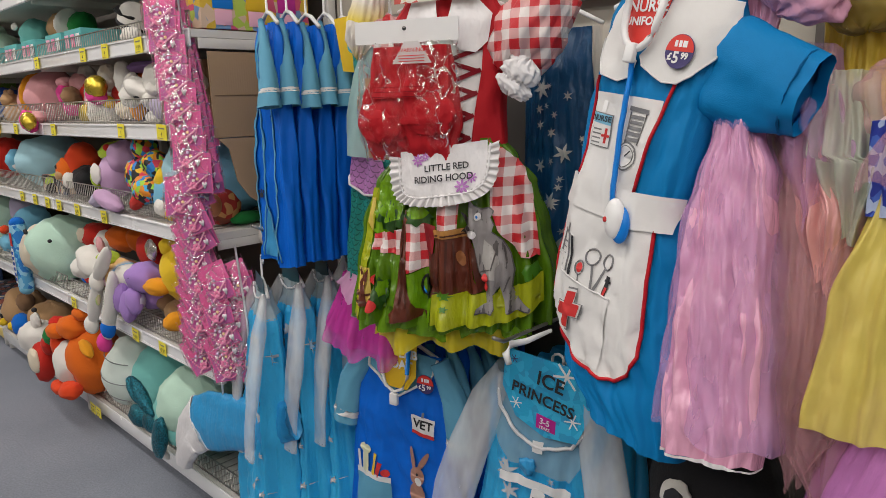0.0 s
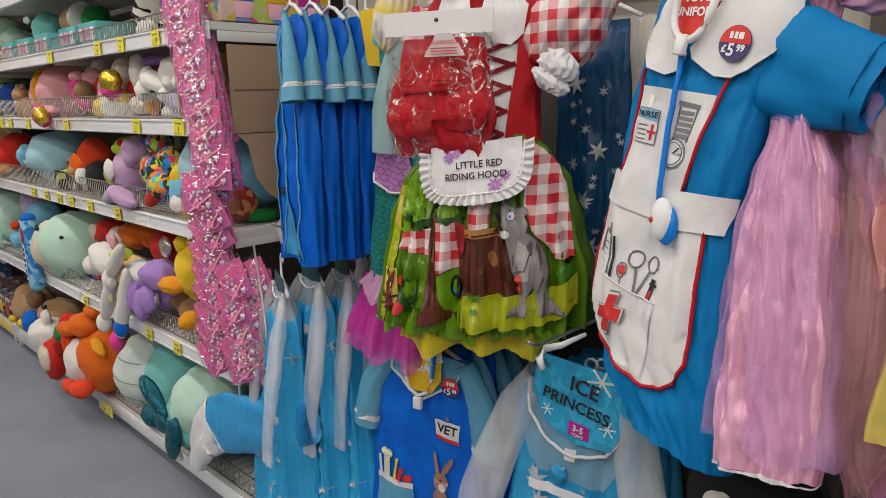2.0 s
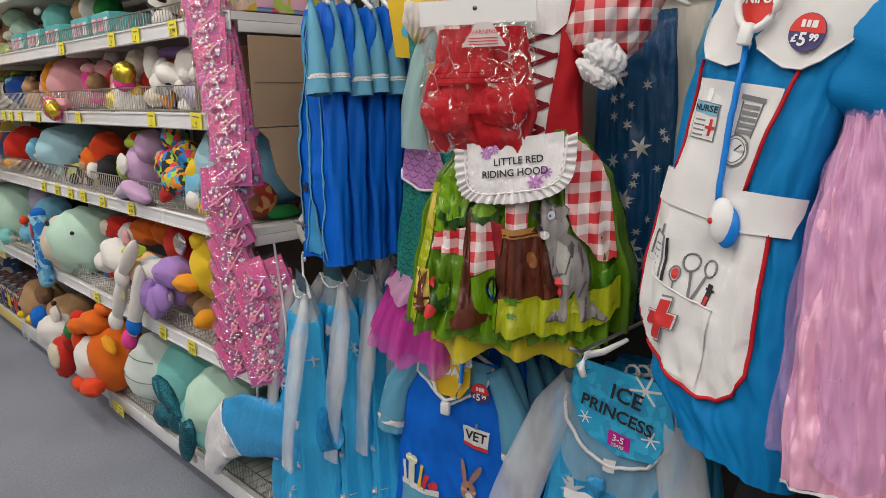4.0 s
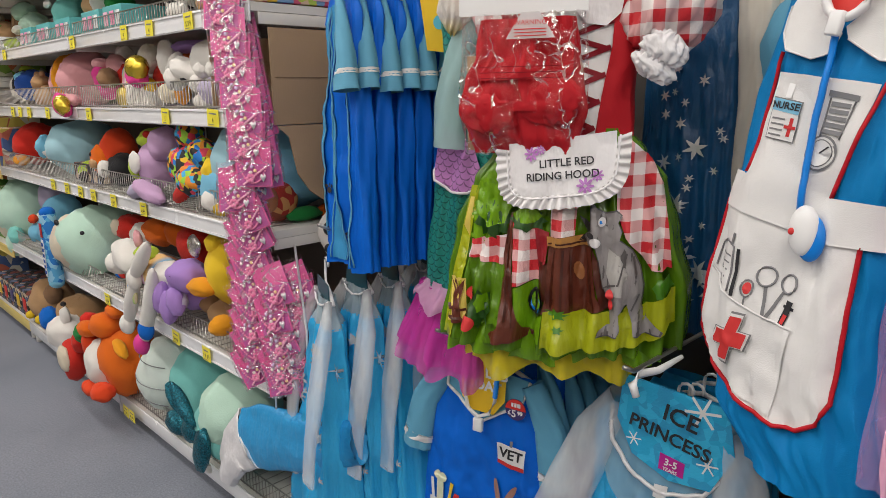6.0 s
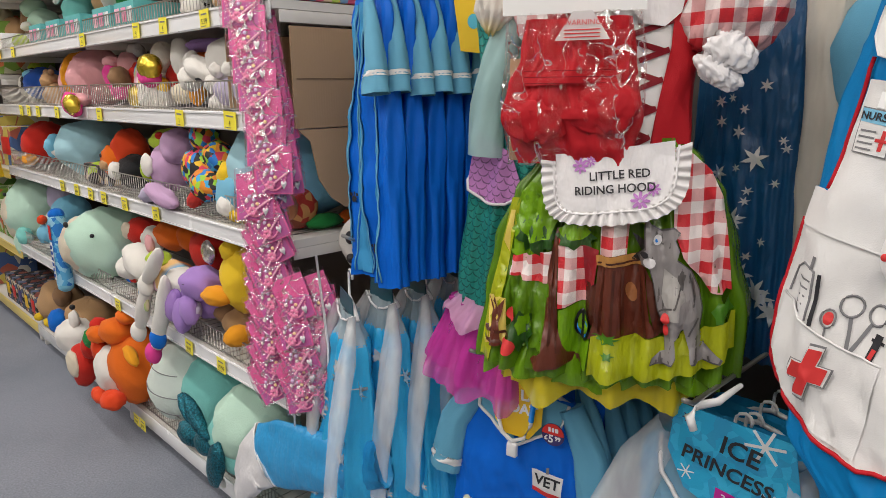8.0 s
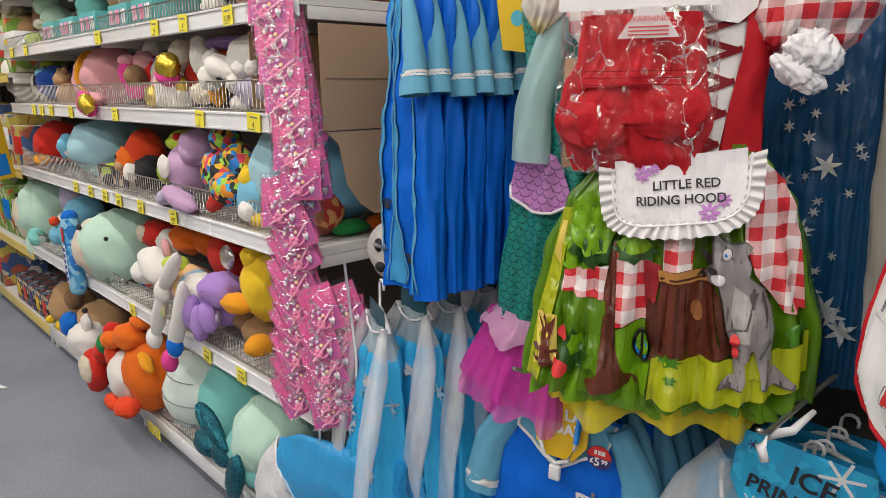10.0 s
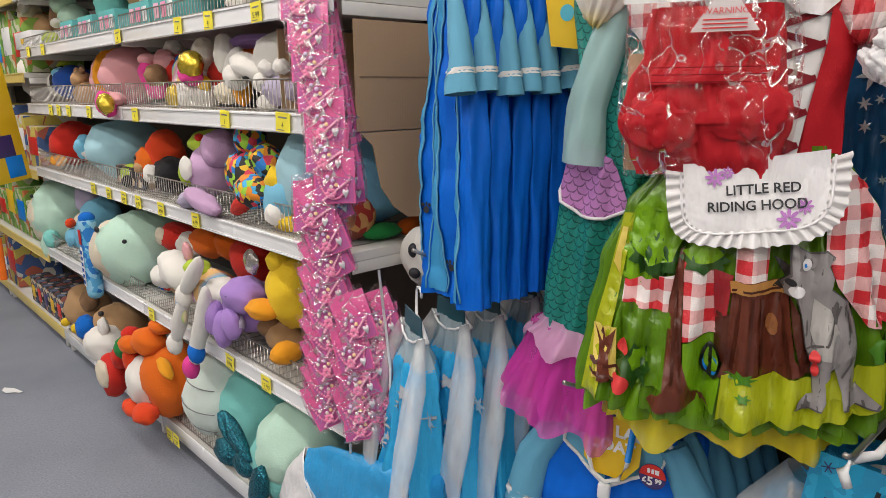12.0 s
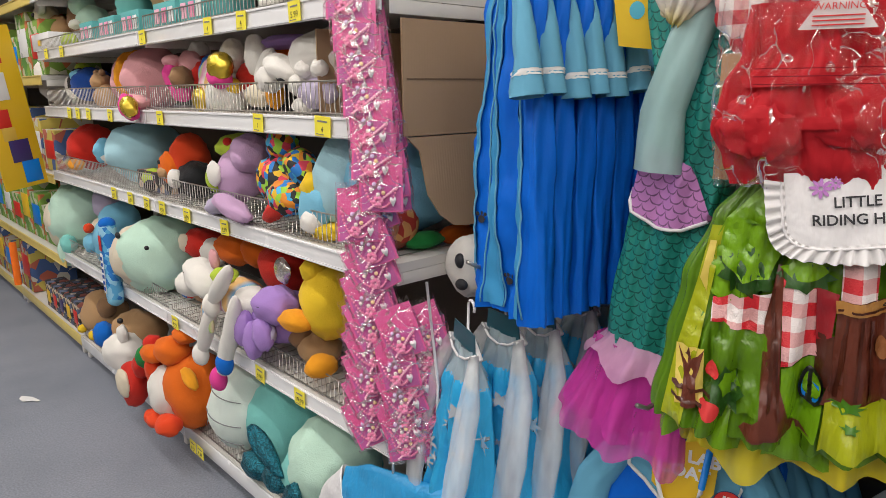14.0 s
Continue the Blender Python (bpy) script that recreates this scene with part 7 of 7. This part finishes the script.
    toy("brown_bear_toy", "dark brown plush bear at the back", (1.15, 4.2, 1.62), ("body", "brown", (0, 0, 0), (0.06, 0.09, 0.08)))
    toy("zebra_toy", "black and white striped plush toy", (1.08, 2.32, 1.56), ("body", "white", (0, 0, 0), (0.045, 0.055, 0.06)), ("stripe", "black", (-0.012, 0.0, 0.025), (0.04, 0.058, 0.01), (25, 0, 0)), ("stripe", "black", (-0.012, 0.0, -0.01), (0.04, 0.06, 0.01), (25, 0, 0)), ("paw", "white", (-0.03, -0.04, -0.05), (0.03, 0.035, 0.028)))
    toy("blue_bottle_toy", "small blue and tan plush figure", (1.02, 2.04, 1.54), ("body", "tan", (0, 0, -0.03), (0.025, 0.03, 0.035)), ("head", "royal", (0, 0, 0.03), (0.025, 0.03, 0.03)))
    toy("panda_toy", "white and black plush panda face behind the costumes", (1.14, 1.66, 0.92), ("head", "white", (0, 0, 0), (0.045, 0.055, 0.065)), ("eye", "ink", (-0.04, -0.01, 0.02), (0.01, 0.012, 0.016)), ("nose", "ink", (-0.042, -0.015, -0.03), (0.01, 0.014, 0.012)))
    toy("dark_owl_toy", "black plush toy with round pale eye below the costumes", (1.25, 0.42, 0.55), ("body", "black", (0, 0, 0), (0.09, 0.11, 0.14)), ("eye", "white", (-0.085, 0.03, 0.03), (0.012, 0.026, 0.032)), ("pupil", "ink", (-0.096, 0.03, 0.03), (0.006, 0.016, 0.02)))


def cartons():
    for y, w in ((3.36, 0.17), (3.12, 0.17), (2.82, 0.17), (2.62, 0.16), (3.6, 0.16)):
        t = thing("printed_carton", "teal printed display carton with animal pictures", "carton", pose(1.02, y, LEVELS[1] + LIP + 0.002), "teal cartons on the top shelf")
        part("tray", boxes(((-0.035, -w / 2, 0), (0.12, w / 2, 0.072)), bevel=0.002), TEALBOX, t)
        for dy, c in ((-0.05, "white"), (0.0, "cream"), (0.055, "tan")):
            part("animal_print", boxes(((-0.0375, dy - 0.018, 0.012), (-0.0355, dy + 0.018, 0.055)), bevel=0.0008), {"white": PLASTIC, "cream": BEADPINK, "tan": BEADWHITE}[c], t)
    t = thing("white_carton", "open white display carton", "carton", pose(1.02, 4.3, LEVELS[1] + LIP + 0.002))
    part("tray", boxes(((-0.035, -0.15, 0), (0.15, 0.15, 0.075)), bevel=0.002), LIPSTRIP, t)
    part("print", boxes(((-0.038, -0.02, 0.02), (-0.0355, 0.03, 0.045))), CARDYELLOW, t, smooth=False)
    hair = blotch("rainbow_picture_print", [(0.75, 0.5, 0.05), (0.7, 0.1, 0.2), (0.2, 0.35, 0.6), (0.5, 0.65, 0.1), (0.75, 0.55, 0.4)], 34)
    for k, (y, m) in enumerate(((1.79, hair), (1.94, hair))):
        t = thing("picture_box", "bright rainbow-printed toy box", "box", pose(1.06 + 0.02 * k, y, LEVELS[1] + LIP + 0.002), "rainbow toy boxes")
        part("box", boxes(((-0.06, -0.065, 0), (0.28, 0.065, 0.16)), bevel=0.002), m, t)
        for x in (0.0, 0.1, 0.2):
            part("face_print", boxes(((x - 0.02, -0.0668, 0.01), (x + 0.03, -0.0655, 0.05)), bevel=0.0005), BEADWHITE, t)
            part("hair_print", boxes(((x - 0.025, -0.0668, 0.052), (x + 0.035, -0.0655, 0.1)), bevel=0.0005), (HOSE, CARDYELLOW, MAGENTA)[int(x * 10)], t)
    # cardboard and boxed goods on the near shelf
    t = thing("lolly_tub", "red and brown printed sweet tub with green leaves", "sweet tub", pose(1.06, 1.83, LEVELS[3] + LIP + 0.002))
    part("tub", ell(bmesh.new(), (0, 0, 0.06), (0.06, 0.06, 0.06), lump=0.02), blotch("red_brown_wrapper", [(0.4, 0.03, 0.02), (0.25, 0.06, 0.03), (0.6, 0.3, 0.1)], 40), t)
    part("label", ell(bmesh.new(), (-0.04, -0.03, 0.065), (0.026, 0.032, 0.035), lump=0.0), paint("brown_label", (0.5, 0.2, 0.08)), t)
    toy("carrot_toy", "small orange plush carrot with green leaves", (1.13, 1.79, 0.96), ("root", "orange", (0.08, 0, 0), (0.05, 0.02, 0.022)), ("leaves", "green", (-0.01, 0, 0), (0.05, 0.025, 0.02)))
    picture = blotch("dark_figure_box_print", [(0.03, 0.03, 0.03), (0.05, 0.04, 0.05), (0.55, 0.45, 0.32), (0.04, 0.04, 0.04), (0.3, 0.1, 0.08), (0.1, 0.12, 0.2)], 40)
    for k in range(9):
        t = thing("figure_box", "small dark toy figure box", "box", pose(1.05 + 0.1 * (k % 2), 4.4 + 0.13 * (k // 2) + 0.02 * (k % 2), BASE_TOP + 0.002), "dark figure boxes")
        part("box", boxes(((-0.05, -0.055, 0), (0.05, 0.055, 0.15)), bevel=0.002), picture, t)
        part("window", boxes(((-0.0525, -0.03, 0.03), (-0.0505, 0.03, 0.1)), bevel=0.0006), (CARDRED, STICKERBLUE, CARDYELLOW)[k % 3], t)
    for k in range(4):
        t = thing("figure_box", "dark boxed toy car behind the wire fence", "box", pose(1.06, 3.06 + 0.07 * k, LEVELS[3] + LIP + 0.003), "dark toy car boxes")
        part("box", boxes(((-0.045, -0.03, 0), (0.05, 0.03, 0.07)), bevel=0.002), picture, t)
    # far bays with boxed goods
    meadow = blotch("green_game_box_print", [(0.2, 0.35, 0.05), (0.1, 0.25, 0.04), (0.5, 0.5, 0.35), (0.55, 0.15, 0.05)], 20)
    navy = blotch("assorted_box_print", [(0.05, 0.1, 0.25), (0.5, 0.4, 0.08), (0.4, 0.1, 0.06), (0.5, 0.48, 0.42)], 16)
    for k in range(14):
        y = 4.45 + 0.24 * k
        for z, m in ((0.51, meadow), (0.92, navy), (1.38, meadow), (0.11, navy)):
            if z < 0.2 and k < 4:
                continue
            t = thing("game_box", "printed toy box standing on the far shelf", "box", pose(1.05, y, z), "boxed toys on the far shelves")
            h = 0.2 + 0.05 * ((k * 7 + int(z * 10)) % 3)
            part("box", boxes(((-0.05, -0.11, 0), (0.2, 0.11, h)), bevel=0.003), m, t)
            part("panel", boxes(((-0.0525, -0.08, h * 0.3), (-0.0505, 0.08, h * 0.75)), bevel=0.0006), (CARDYELLOW, CARDRED, PLASTIC, HOSE)[(k + int(z * 10)) % 4], t)
    # tall yellow sign between the bays
    t = thing("yellow_aisle_sign", "tall yellow cardboard sign with red logo square and figure pictures", "sign", pose(0.95, 4.34, 0.88, 0, -7, 18))
    part("board", boxes(((-0.2, 0, 0.0), (0.0, 0.01, 0.72)), bevel=0.002), CARDYELLOW, t)
    part("logo_square", boxes(((-0.17, -0.003, 0.56), (-0.07, -0.001, 0.66))), CARDRED, t, smooth=False)
    for k in range(4):
        part("logo_bar", boxes(((-0.16 + 0.022 * k, -0.0045, 0.595), (-0.145 + 0.022 * k, -0.0032, 0.63))), PLASTIC, t, smooth=False)
    for x, z, w, h, m in ((-0.1, 0.4, 0.05, 0.12, PLASTIC), (-0.13, 0.28, 0.06, 0.08, CARDRED), (-0.12, 0.22, 0.06, 0.06, paint("warm_yellow_face", (0.75, 0.5, 0.08))), (-0.09, 0.12, 0.09, 0.1, STICKERBLUE), (-0.06, 0.02, 0.08, 0.1, HOSE), (-0.16, 0.43, 0.03, 0.1, GREYINK)):
        part("figure_print", boxes(((x - w / 2, -0.0028, z), (x + w / 2, -0.0008, z + h)), bevel=0.0006), m, t)
    t = thing("orange_tube", "orange and yellow edge protector on the shelf end", "edge strip", pose(0.93, 5.33, 0.17))
    part("tube", tube(bmesh.new(), [(0, 0, 0), (0, 0, 0.26)], 0.02, 14), fur("orange"), t)
    # scrap of paper on the carpet
    bm = bmesh.new()
    o = [(0.0, 0.0), (0.03, -0.05), (0.05, -0.11), (0.035, -0.12), (0.02, -0.09), (-0.01, -0.08), (-0.015, -0.03)]
    bm.faces.new([bm.verts.new((x, y, 0.004 + 0.003 * (i % 2))) for i, (x, y) in enumerate(o)])
    sc = part("paper_scrap", bm, PLASTIC, None)
    sc.matrix_basis = pose(0.64, 3.95, 0)
    tagged(sc, "torn scrap of white paper lying on the carpet", "paper scrap")


nurse_costume()
princess_costumes()
riding_hood_costume()
mermaid_costume()
vet_stack()
ice_princess_front()
ice_stack()
dark_dress()
bead_strips()
open_carton()
soft_toys()
cartons()
